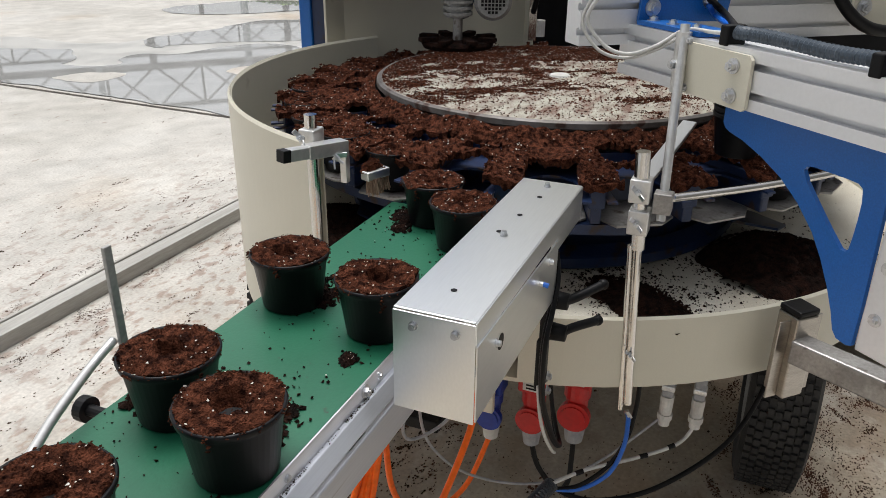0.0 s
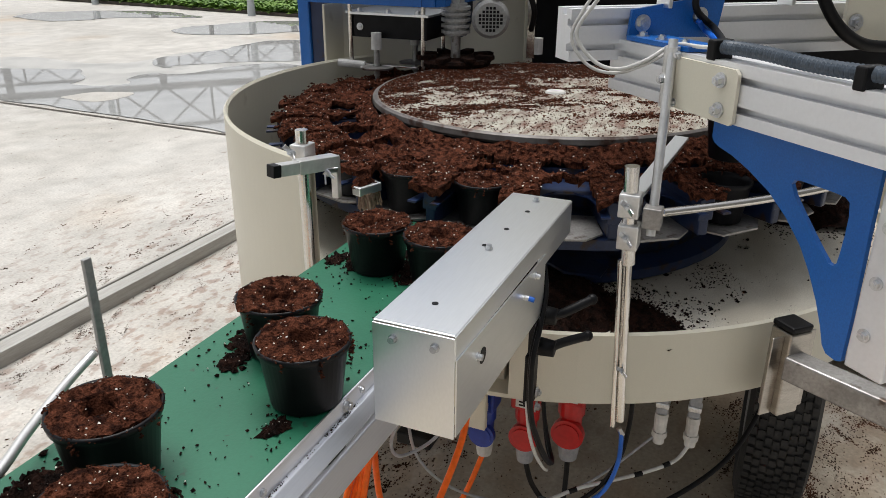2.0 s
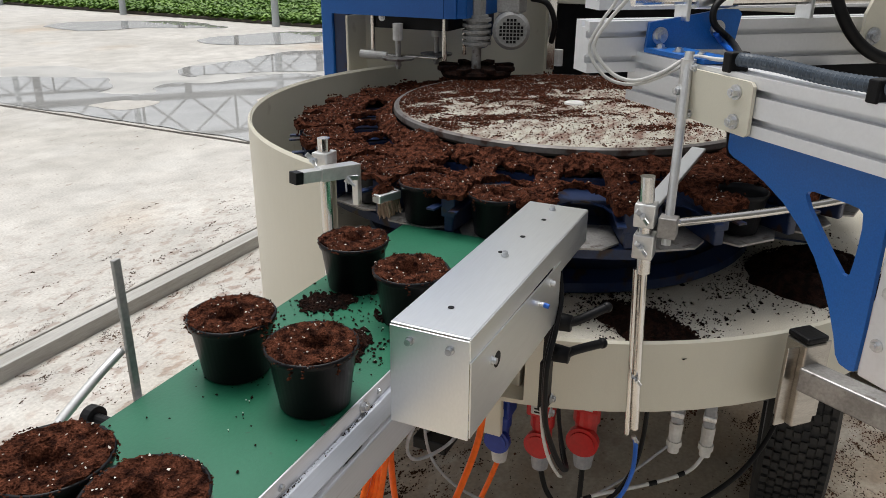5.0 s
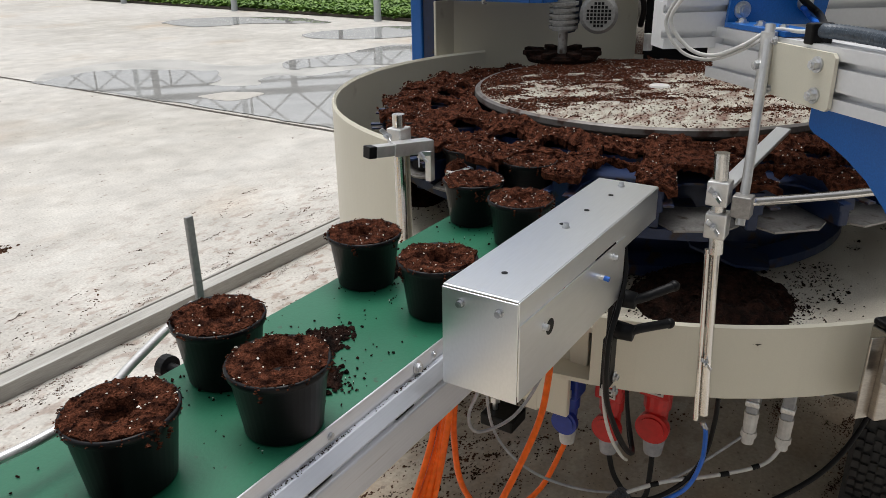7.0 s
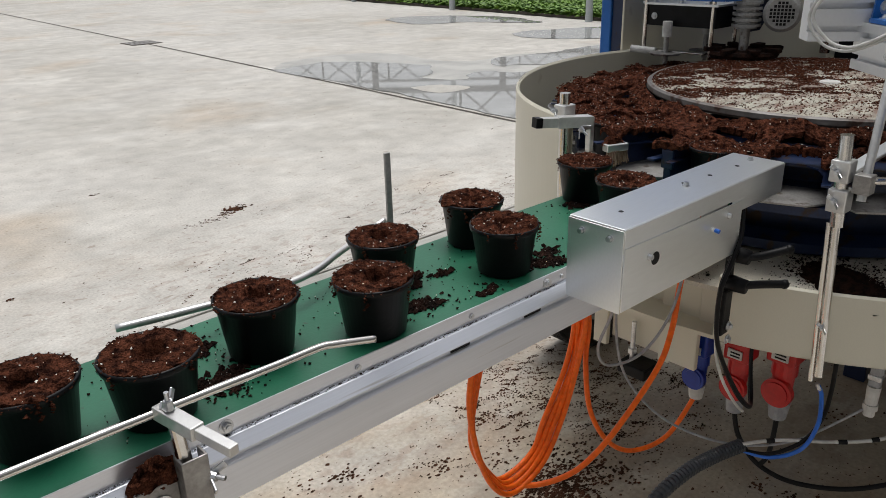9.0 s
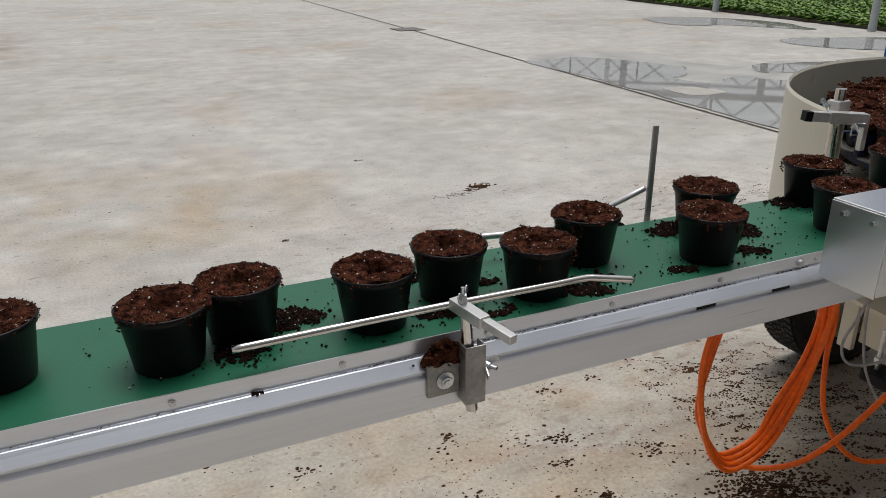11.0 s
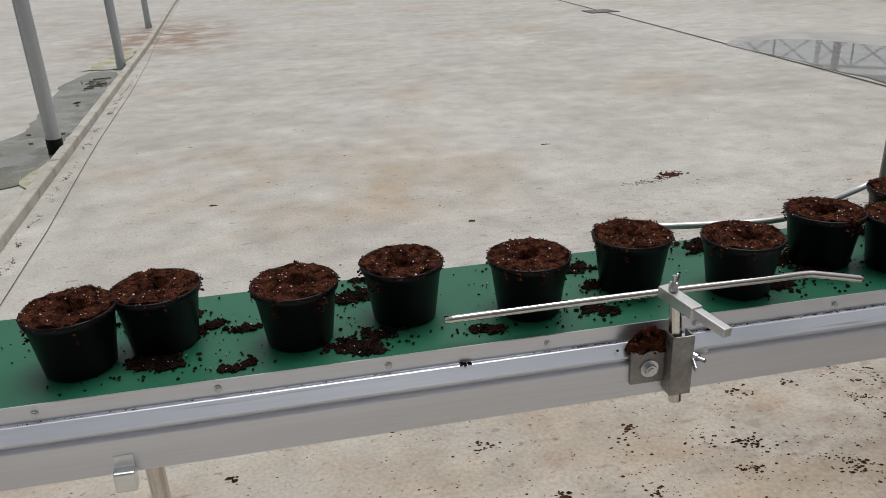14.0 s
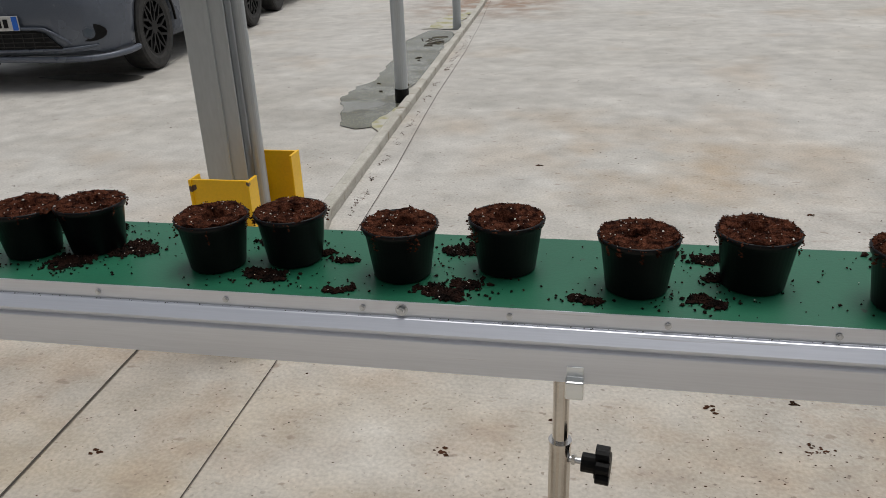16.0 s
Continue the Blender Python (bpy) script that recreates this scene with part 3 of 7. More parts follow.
# roof frame far off, seen only mirrored in the puddles
def lattice(x0, y0, x1, y1, z, n, label):
    t = thing("roof_truss", label, "roof truss", group="roof trusses")
    a, b = Vector((x0, y0, z)), Vector((x1, y1, z))
    bm = B()
    square_bar(bm, a, b, 0.14, 0.20, 0)
    square_bar(bm, a + Vector((0, 0, 1.3)), b + Vector((0, 0, 1.3)), 0.10, 0.12, 0)
    part("chord", bm, TRUSS, t)
    bm = B()
    for i in range(n):
        p, q = a.lerp(b, i / n), a.lerp(b, (i + 1) / n)
        up = Vector((0, 0, 1.3))
        rod(bm, p, q + up, 0.035, 6)
        rod(bm, p + up, q, 0.035, 6)
        if i % 2:
            rod(bm, p, p + up, 0.045, 6)
    part("lattice_bar", bm, TRUSS, t)
    for i in range(0, n + 1, 3):
        p = a.lerp(b, i / n)
        part("upright", box(B(), p.x - 0.08, p.y - 0.08, 0, p.x + 0.08, p.y + 0.08, z), TRUSS, t)


lattice(6, 30, 32, 6, 3.6, 24, "grey steel lattice roof truss on uprights")
lattice(8, 46, 46, 12, 4.2, 30, "grey steel lattice roof truss on uprights")

# ---- column with yellow guard ----
col = thing("steel_column", "grey galvanised column with a chipped yellow crash guard", "column", (-2.165, 1.40, 0))
bm = B()
box(bm, -0.062, -0.014, 0, 0.072, 0.0, 4.2, 0.003)
box(bm, 0.058, -0.012, 0, 0.072, 0.10, 4.2, 0.003)
box(bm, -0.062, 0.088, 0, 0.072, 0.10, 4.2, 0.003)
box(bm, -0.062, 0.0, 0, -0.048, 0.09, 4.2, 0.003)
box(bm, 0.010, -0.020, 0, 0.026, -0.013, 4.2, 0.003)
part("profile", bm, COLUMN, col)
bm = B()
rod(bm, (0.096, 0.03, 0), (0.096, 0.03, 4.2), 0.019, 20)
part("downpipe", bm, COLUMN, col, "round grey downpipe")
for k, (x0, x1, y, z, f) in enumerate(((-0.004, 0.172, -0.215, 0.548, 1), (0.015, 0.178, 0.14, 0.530, -1))):
    bm = B()
    box(bm, x0, y - 0.004, 0, x1, y + 0.004, z, 0.0015)
    for x in (x0, x1):
        box(bm, x - 0.004, y - 0.01 if f > 0 else y - 0.06, 0, x + 0.004, y + 0.05 if f > 0 else y + 0.01, z, 0.0015)
    part("crash_guard", bm, YELLOW, col, "chipped yellow steel crash guard")


# ---- car ----
def wheel_parts(parent, name, at, axis_turn, r, w, spokes, tread):
    """A road wheel: tyre with tread blocks and a spoked rim. The axle is the y axis before the turn."""
    m = Matrix.Translation(at) @ axis_turn @ Matrix.Rotation(radians(90), 4, "X")
    wh = new(name)
    wh.parent = parent
    bm = B()
    prof = [(r * 0.68, -w * 0.44), (r * 0.75, -w * 0.5), (r * 0.90, -w * 0.5), (r * 0.965, -w * 0.44), (r * 0.985, -w * 0.3), (r * 0.985, w * 0.3), (r * 0.965, w * 0.44), (r * 0.90, w * 0.5), (r * 0.74, w * 0.5), (r * 0.66, w * 0.44)]
    lathe(bm, prof, 56)
    if tread:
        for k in range(tread):
            a = 2 * math.pi * k / tread
            for j in range(8):
                off = (0.3 * (j % 2) + 0.12 * abs(j - 3.5)) * 2 * math.pi / tread
                z0 = -w * 0.44 + j * w * 0.88 / 8
                box(bm, r * 0.975, -r * 2.0 / tread, z0 + w * 0.010, r * 1.005, r * 2.0 / tread, z0 + w * 0.88 / 8 - w * 0.010, 0, Matrix.Rotation(a + off, 4, "Z"))
    bmesh.ops.transform(bm, matrix=m, verts=bm.verts)
    part("tyre", bm, TYRE, wh)
    bm = B()
    lathe(bm, [(r * 0.67, -w * 0.45), (r * 0.67, w * 0.45), (r * 0.62, w * 0.45), (r * 0.60, -w * 0.40), (r * 0.67, -w * 0.45)], 40)
    lathe(bm, [(0.001, -w * 0.25), (r * 0.62, -w * 0.25)], 24)
    for k in range(spokes):
        a = 2 * math.pi * k / spokes
        fork = (r * 0.34 * math.cos(a), r * 0.34 * math.sin(a), w * 0.38)
        square_bar(bm, (r * 0.10 * math.cos(a), r * 0.10 * math.sin(a), w * 0.36), fork, r * 0.07, r * 0.06, 0)
        for s in (-0.24, 0.24):
            square_bar(bm, fork, (r * 0.64 * math.cos(a + s), r * 0.64 * math.sin(a + s), w * 0.40), r * 0.06, r * 0.06, 0)
    rod(bm, (0, 0, w * 0.2), (0, 0, w * 0.42), r * 0.16, 20)
    if not spokes:
        lathe(bm, [(0.001, w * 0.25), (r * 0.3, w * 0.3), (r * 0.63, w * 0.2)], 32)
    bmesh.ops.transform(bm, matrix=m, verts=bm.verts)
    part("rim", bm, BLACK if spokes else GREY_CAST, wh)
    return wh


def car(at, heading, label, col_mat):
    """A tall hatchback; the nose points along -y before the turn."""
    t = thing("car", label, "car", at)
    t.rotation_euler = (0, 0, radians(heading))
    WR, FRONT, REAR = 0.365, -1.30, 1.42

    def sill(y):
        for w in (FRONT, REAR):
            if abs(y - w) <= 0.405:
                return WR + math.sqrt(max(0.0, 0.405 ** 2 - (y - w) ** 2)) - 0.02
        return 0.235

    # sections along the length: y, half width, shoulder height
    secs = [(-2.20, 0.52, 0.70), (-2.17, 0.64, 0.78), (-2.08, 0.77, 0.84), (-1.93, 0.865, 0.90), (-1.76, 0.915, 0.94)]
    secs += [(FRONT + d, 0.93, 0.97 + 0.05 * (d + 0.4)) for d in (-0.415, -0.40, -0.36, -0.29, -0.20, -0.10, 0.0, 0.10, 0.20, 0.29, 0.36, 0.40, 0.415)]
    secs += [(-0.5, 0.93, 1.03), (0.5, 0.93, 1.04)]
    secs += [(REAR + d, 0.92, 1.05) for d in (-0.415, -0.40, -0.36, -0.29, -0.20, -0.10, 0.0, 0.10, 0.20, 0.29, 0.36, 0.40, 0.415)]
    secs += [(2.05, 0.86, 1.02), (2.2, 0.74, 0.95)]
    bm = B()
    rings = []
    for y, hw, z1 in secs:
        z0 = sill(y)
        lift = 0.06 if y < -2.0 else 0.0
        half = [(hw * 0.94, z0 + lift), (hw * 0.985, max(z0 + 0.03, 0.30)), (hw, max(z0 + 0.05, 0.46)), (hw, max(z0 + 0.06, 0.62)), (hw * 0.97, z1 - 0.10), (hw * 0.90, z1 - 0.02), (hw * 0.5, z1 + 0.02)]
        ring = [(-x, z) for x, z in half] + [(0, z1 + 0.035)] + [(x, z) for x, z in reversed(half)]
        rings.append([bm.verts.new((x, y, z)) for x, z in ring])
    for a, b in zip(rings, rings[1:]):
        for i in range(len(a)):
            k = (i + 1) % len(a)
            bm.faces.new([a[i], a[k], b[k], b[i]])
    bm.faces.new(rings[0])
    bm.faces.new(rings[-1][::-1])
    bmesh.ops.recalc_face_normals(bm, faces=bm.faces)
    part("body", bm, col_mat, t, smooth=True)
    part("underbody", box(B(), -0.70, -1.95, 0.24, 0.70, 1.95, 0.72, 0.02), BLACK, t)
    bm = B()
    roof = [[bm.verts.new((sx * hw, y, z)) for sx in (-1, 1)] for y, hw, z in ((-0.98, 0.78, 1.03), (-0.20, 0.66, 1.52), (1.5, 0.64, 1.54), (2.05, 0.74, 1.05))]
    foot = [[bm.verts.new((sx * 0.84, y, 1.02)) for sx in (-1, 1)] for y in (-0.98, -0.20, 1.5, 2.05)]
    for i in range(3):
        bm.faces.new([roof[i][0], roof[i][1], roof[i + 1][1], roof[i + 1][0]])
        for k in (0, 1):
            bm.faces.new([foot[i][k], foot[i + 1][k], roof[i + 1][k], roof[i][k]])
    bmesh.ops.recalc_face_normals(bm, faces=bm.faces)
    part("cabin_glass", bm, GLASS, t, "dark tinted glass")
    # lower grille, with its bars and frame
    grille = part("lower_grille", plate(B(), [(-0.56, 0.335), (0.56, 0.335), (0.44, 0.45), (0.34, 0.475), (-0.34, 0.475), (-0.44, 0.45)], 0.02, Matrix(((1, 0, 0, 0), (0, 0, -1, -2.193), (0, 1, 0, 0), (0, 0, 0, 1)))), BLACK, t, "black meshed lower grille")
    for k in range(4):
        w = (0.54, 0.51, 0.47, 0.38)[k]
        part("grille_bar", box(B(), -w, -2.222, 0.350 + k * 0.034, w, -2.2135, 0.357 + k * 0.034, 0.001), TYRE, grille)
    for k in range(-5, 6):
        part("grille_rib", box(B(), k * 0.085 - 0.003, -2.219, 0.34, k * 0.085 + 0.003, -2.2135, 0.45), TYRE, grille)
    bm = B()
    hose(bm, [(-0.62, -2.17, 0.36), (-0.48, -2.215, 0.465), (-0.34, -2.222, 0.49), (0.34, -2.222, 0.49), (0.48, -2.215, 0.465), (0.62, -2.17, 0.36)], 0.013, 8, 6)
    part("grille_surround", bm, col_mat, t, smooth=True)
    bm = B()
    hose(bm, [(-0.78, -2.06, 0.335), (-0.55, -2.20, 0.325), (0, -2.225, 0.322), (0.55, -2.20, 0.325), (0.78, -2.06, 0.335)], 0.012, 8, 6)
    part("bumper_crease", bm, col_mat, t, smooth=True)
    bm = B()
    hose(bm, [(-0.935, -1.70, 0.265), (-0.90, -1.86, 0.250), (-0.78, -2.06, 0.240), (-0.55, -2.18, 0.245), (0, -2.215, 0.258), (0.55, -2.18, 0.245), (0.78, -2.06, 0.240), (0.90, -1.86, 0.250), (0.935, -1.70, 0.265)], 0.026, 10, 6)
    part("front_lip", bm, col_mat, t, "scuffed front splitter lip", smooth=True)
    for k in (-1, 1):
        at_l, way = Vector((k * 0.735, -2.095, 0.435)), Vector((k * 0.55, -0.83, 0.0)).normalized()
        side = Vector((-way.y, way.x, 0)) * k
        bm = B()
        pts = [(0.11 * math.cos(q * math.pi / 8) * (1.25 if math.cos(q * math.pi / 8) > 0 else 0.95), 0.068 * math.sin(q * math.pi / 8)) for q in range(16)]
        plate(bm, pts, 0.035, Matrix(((side.x, 0, way.x, at_l.x - way.x * 0.03), (side.y, 0, way.y, at_l.y - way.y * 0.03), (0, 1, 0, at_l.z), (0, 0, 0, 1))))
        bez = part("fog_lamp", bm, BLACK, t, "dark fog lamp in its recess")
        bm = B()
        rod(bm, at_l, at_l + way * 0.016, 0.050, 28, 0.046)
        part("lamp_ring", bm, CARPAINT, bez)
        bm = B()
        rod(bm, at_l + way * 0.016, at_l + way * 0.019, 0.036, 28)
        part("fog_lens", bm, SLATE_PL, bez)
        bm = B()
        arc = [(k * 0.934, FRONT + 0.412 * math.cos(radians(q)), WR + 0.412 * math.sin(radians(q)) - 0.02) for q in range(5, 180, 17)]
        hose(bm, arc, 0.012, 8, 3)
        part("wheel_arch", bm, BLACK, t)
    plate_ob = part("number_plate", box(B(), -0.26, -2.238, 0.480, 0.26, -2.226, 0.592, 0.004), WHITE_PL, t, "white number plate with plain bars")
    for k in range(7):
        part("plate_bar", box(B(), -0.19 + k * 0.055, -2.2425, 0.503, -0.155 + k * 0.055, -2.2385, 0.568), BLACK, plate_ob)
    part("plate_end", box(B(), 0.212, -2.2425, 0.484, 0.256, -2.2385, 0.588), CABLE_BLUE, plate_ob, "blue end of the plate")
    for k in (-1, 1):
        for y in (FRONT, REAR):
            wheel_parts(t, "wheel", (k * 0.82, y, WR), Matrix.Rotation(radians(90 * k), 4, "Z"), WR, 0.215, 10, 0)
    return t


car((-5.961, 6.884, 0), 6, "slate grey hatchback with dark spoked wheels, dusty", CARPAINT)
car((-6.56, 11.15, 0), 6, "silver hatchback parked behind the grey car", SILVER)


# ---- conveyor ----
BELT_Z = 0.828
XA, XB = -3.75, 0.47
conv = thing("belt_conveyor", "aluminium belt conveyor with a green belt on tubular legs", "conveyor")
bm = B()
box(bm, XA, 0.0122, BELT_Z - 0.004, XB - 0.015, 0.206, BELT_Z, 0)
rod(bm, (XB - 0.016, 0.0122, BELT_Z - 0.018), (XB - 0.016, 0.206, BELT_Z - 0.018), 0.018, 24)
part("belt", bm, BELT, conv, "green conveyor belt dusted with peat")
bm = B()
box(bm, XA, 0.0187, BELT_Z - 0.035, XB - 0.04, 0.1973, BELT_Z - 0.006)
part("belt_bed", bm, GALV, conv)


def rail_outline(s):
    """Section of the side rail, across and up from the belt's edge; s turns it to the other side."""
    return [(x * s, z) for x, z in ((0.0035, 0.0005), (0.0020, 0.0005), (0.0020, -0.0160), (0.0015, -0.0172), (-0.0022, -0.0176), (-0.0032, -0.0182), (-0.0136, -0.0290), (-0.0136, -0.0302), (-0.0095, -0.0318), (-0.0095, -0.0362), (-0.0138, -0.0376), (-0.0148, -0.0390), (-0.0148, -0.0765), (-0.0118, -0.0765), (-0.0118, -0.0410), (0.0035, -0.0410))]


bm = B()
plate(bm, rail_outline(1), XB - 0.03 - XA, Matrix(((0, 0, 1, XA), (1, 0, 0, 0.008), (0, 1, 0, BELT_Z), (0, 0, 0, 1))))
part("side_rail", bm, ALU, conv, "extruded aluminium side rail")
bm = B()
box(bm, XA, 0.1976, BELT_Z - 0.057, XB - 0.03, 0.2045, BELT_Z - 0.0045, 0.001)
part("side_rail", bm, ALU, conv)
for k in range(24):
    x = -3.6 + k * 0.165
    bm = B()
    rod(bm, (x, 0.0102, BELT_Z - 0.009), (x, 0.0080, BELT_Z - 0.009), 0.0036, 12)
    rod(bm, (x, 0.0082, BELT_Z - 0.009), (x, 0.0070, BELT_Z - 0.009), 0.0022, 8)
    part("rail_screw", bm, ZINC, conv)
for x in (-1.245, -0.45, 0.0):
    bm = B()
    hex_bolt(bm, (x, 0.0102, BELT_Z - 0.009), (0, -1, 0.05), 0.0048, 0.004)
    part("rail_bolt", bm, ZINC, conv)
for x in (-0.18, -0.055):
    bm = B()
    box(bm, x, -0.0028, BELT_Z - 0.0358, x + 0.030, -0.0014, BELT_Z - 0.0322, 0.0003)
    part("rail_slot", bm, BLACK, conv)


def leg(x, parent):
    bm = B()
    box(bm, x - 0.0100, -0.0200, BELT_Z - 0.090, x + 0.0100, -0.0072, BELT_Z - 0.068, 0.002)
    box(bm, x - 0.009, -0.0085, BELT_Z - 0.070, x + 0.009, -0.0070, BELT_Z - 0.056, 0.0006)
    part("leg_bracket", bm, GALV, parent)
    lx, ly, zc = x - 0.0195, 0.16, 0.545
    bm = B()
    rod(bm, (lx, ly, 0.40), (lx, ly, BELT_Z - 0.036), 0.0112, 24)
    part("inner_tube", bm, STEEL, parent)
    bm = B()
    rod(bm, (lx, ly, 0.012), (lx, ly, zc), 0.0152, 24)
    rod(bm, (lx, ly, zc - 0.003), (lx, ly, zc + 0.002), 0.0162, 24)
    part("outer_tube", bm, STEEL, parent)
    bm = B()
    rod(bm, (lx, ly, 0.0), (lx, ly, 0.014), 0.036, 24, 0.030)
    part("foot", bm, BLACK, parent)
    bm = B()
    box(bm, lx - 0.012, -0.0035, BELT_Z - 0.062, lx + 0.036, 0.1965, BELT_Z - 0.0420, 0.002)
    part("cross_bar", bm, STEEL_DULL, parent)
    zk = zc - 0.028
    bm = B()
    rod(bm, (lx + 0.014, ly - 0.003, zk), (lx + 0.032, ly - 0.006, zk), 0.0042, 12)
    rod(bm, (lx + 0.017, ly - 0.003, zk), (lx + 0.022, ly - 0.004, zk), 0.0075, 6)
    part("clamp_screw", bm, ZINC, parent)
    kb = part("clamp_knob", rod(B(), (lx + 0.031, ly - 0.006, zk), (lx + 0.052, ly - 0.009, zk), 0.0135, 18), BLACK, parent, "black star knob")
    bm = B()
    for k in range(7):
        a = 2 * math.pi * k / 7
        rod(bm, (lx + 0.050, ly - 0.009 + 0.018 * math.cos(a), zk + 0.018 * math.sin(a)), (lx + 0.068, ly - 0.012 + 0.018 * math.cos(a), zk + 0.018 * math.sin(a)), 0.0092, 10)
    rod(bm, (lx + 0.050, ly - 0.009, zk), (lx + 0.069, ly - 0.012, zk), 0.020, 18)
    part("knob_grip", bm, BLACK, kb)


for x in (-1.053, -3.2):
    leg(x, conv)
# ---- drive cover ----
cov = thing("drive_cover", "folded zinc sheet cover over the conveyor drive", "drive cover")
bm = B()
box(bm, 0.002, -0.101, 0.9165, 0.395, -0.021, 0.9185, 0.0009)
box(bm, 0.002, -0.102, 0.893, 0.395, -0.1005, 0.9175, 0.0006)
box(bm, 0.25, -0.102, 0.874, 0.395, -0.1005, 0.8935, 0.0005)
part("cover_sheet", bm, GALV, cov)
bm = B()
box(bm, 0.002, -0.0225, 0.83, 0.395, -0.021, 0.9163, 0.0006)
part("inner_sheet", bm, GALV, cov)
bm = B()
box(bm, 0.3935, -0.1003, 0.874, 0.395, -0.0227, 0.9163, 0.0006)
part("end_sheet", bm, GALV, cov)
bm = B()
box(bm, 0.0, -0.1015, 0.812, 0.0016, -0.021, 0.9165, 0.0006)
part("front_sheet", bm, GALV, cov)
bm = B()
plate(bm, [(0.001, 0.815), (0.275, 0.813), (0.275, 0.890), (0.001, 0.895)], 0.0014, Matrix(((1, 0, 0, 0), (0, 0, -1, -0.1022), (0, 1, 0, 0), (0, 0, 0, 1))))
part("side_sheet", bm, GALV, cov)
for p, w in (((0.197, -0.060, 0.9187), (0, 0, 1)), ((0.372, -0.060, 0.9187), (0, 0, 1)), ((-0.0002, -0.083, 0.904), (-1, 0, 0)), ((-0.0002, -0.042, 0.904), (-1, 0, 0)), ((0.052, -0.1036, 0.872), (0, -1, 0)), ((0.238, -0.1036, 0.877), (0, -1, 0))):
    bm = B()
    w = Vector(w)
    rod(bm, p, Vector(p) + w * 0.0010, 0.0046, 16)
    rod(bm, Vector(p) + w * 0.0010, Vector(p) + w * 0.0050, 0.0033, 14)
    rod(bm, Vector(p) + w * 0.0048, Vector(p) + w * 0.0053, 0.0018, 6)
    part("cover_screw", bm, ZINC, cov)
for p in ((0.052, -0.060, 0.9186), (0.205, -0.052, 0.9186), (0.262, -0.058, 0.9186), (0.33, -0.062, 0.9186)):
    bm = B()
    rod(bm, p, (p[0], p[1], p[2] + 0.0004), 0.0032, 14)
    part("cover_hole", bm, BLACK, cov)
bm = B()
rod(bm, (0.066, -0.1036, 0.866), (0.066, -0.1040, 0.866), 0.0085, 20)
part("cover_hole", bm, BLACK, cov, "round dark hole")
bm = B()
rod(bm, (0.197, -0.1036, 0.868), (0.197, -0.1085, 0.868), 0.0030, 6)
part("push_fitting", bm, ZINC, cov)
bm = B()
rod(bm, (0.197, -0.1085, 0.868), (0.197, -0.1145, 0.867), 0.0029, 12)
part("fitting_end", bm, CABLE_BLUE, cov, "blue push fitting end")


# ---- guide rails of the conveyor ----
def wing_nut(bm, at, way, r=0.005):
    at, way = Vector(at), Vector(way).normalized()
    rod(bm, at, at + way * r * 1.6, r, 10, r * 0.8)
    side = way.orthogonal().normalized()
    for s in (-1, 1):
        square_bar(bm, at + side * s * r * 0.6 + way * r * 0.5, at + side * s * r * 2.6 + way * r * 2.4, r * 0.45, r * 1.4, r * 0.15)
    rod(bm, at + way * r * 1.4, at + way * r * 3.2, r * 0.45, 8)


gr = thing("guide_rail", "steel rod guide rail on a clamp beside the belt", "guide rail")
bm = B()
hose(bm, [(-0.735, 0.018, 0.857), (-0.60, 0.012, 0.861), (-0.50, 0.006, 0.864), (-0.40, 0.000, 0.866), (-0.352, -0.002, 0.867), (-0.335, -0.006, 0.866), (-0.295, -0.017, 0.861)], 0.0040, 14, 8)
part("guide_rod", bm, STEEL, gr, "bent stainless guide rod", smooth=True)
bm = B()
rod(bm, (-0.4965, -0.0160, 0.745), (-0.5030, -0.0120, 0.862), 0.0066, 16)
part("clamp_post", bm, STEEL, gr)
bm = B()
box(bm, -0.5075, -0.0250, 0.757, -0.4855, -0.0225, 0.826, 0.0010)
box(bm, -0.5085, -0.0250, 0.757, -0.5060, -0.0075, 0.826, 0.0008)
box(bm, -0.4870, -0.0250, 0.757, -0.4845, -0.0075, 0.826, 0.0008)
part("clamp_sleeve", bm, STEEL_DULL, gr)
bm = B()
box(bm, -0.546, -0.0112, 0.768, -0.5086, -0.0072, 0.806, 0.001)
part("clamp_plate", bm, STEEL_DULL, gr)
bm = B()
hex_bolt(bm, (-0.526, -0.0113, 0.786), (0, -1, 0), 0.0066, 0.005)
part("clamp_bolt", bm, ZINC, gr)
bm = B()
square_bar(bm, (-0.508, 0.006, 0.866), (-0.497, -0.044, 0.863), 0.0135, 0.013)
part("cross_sleeve", bm, ZINCED, gr)
bm = B()
square_bar(bm, (-0.497, -0.040, 0.863), (-0.486, -0.083, 0.860), 0.0095, 0.0095)
part("cross_bar", bm, ZINCED, gr)
bm = B()
wing_nut(bm, (-0.505, -0.010, 0.873), (0, 0, 1))
part("wing_nut", bm, ZINC, gr)
bm = B()
wing_nut(bm, (-0.4845, -0.020, 0.800), (0.6, -1, 0.0))
part("wing_nut", bm, ZINC, gr)

gf = thing("guide_rail", "bent steel rod guide rail on a post behind the belt", "guide rail")
bm = B()
hose(bm, [(-0.475, 0.190, 0.862), (-0.38, 0.172, 0.862), (-0.30, 0.160, 0.862), (-0.245, 0.168, 0.862), (-0.19, 0.195, 0.862), (-0.125, 0.222, 0.864), (-0.088, 0.228, 0.872)], 0.0044, 12, 8)
part("guide_rod", bm, ZINCED, gf, smooth=True)
bm = B()
box(bm, -0.088, 0.219, 0.74, -0.079, 0.2235, 0.968, 0.001)
part("upright_bar", bm, GREY_CAST, gf, "flat steel upright")
bm = B()
rod(bm, (-0.11, 0.2165, 0.80), (-0.11, 0.255, 0.80), 0.006, 14)
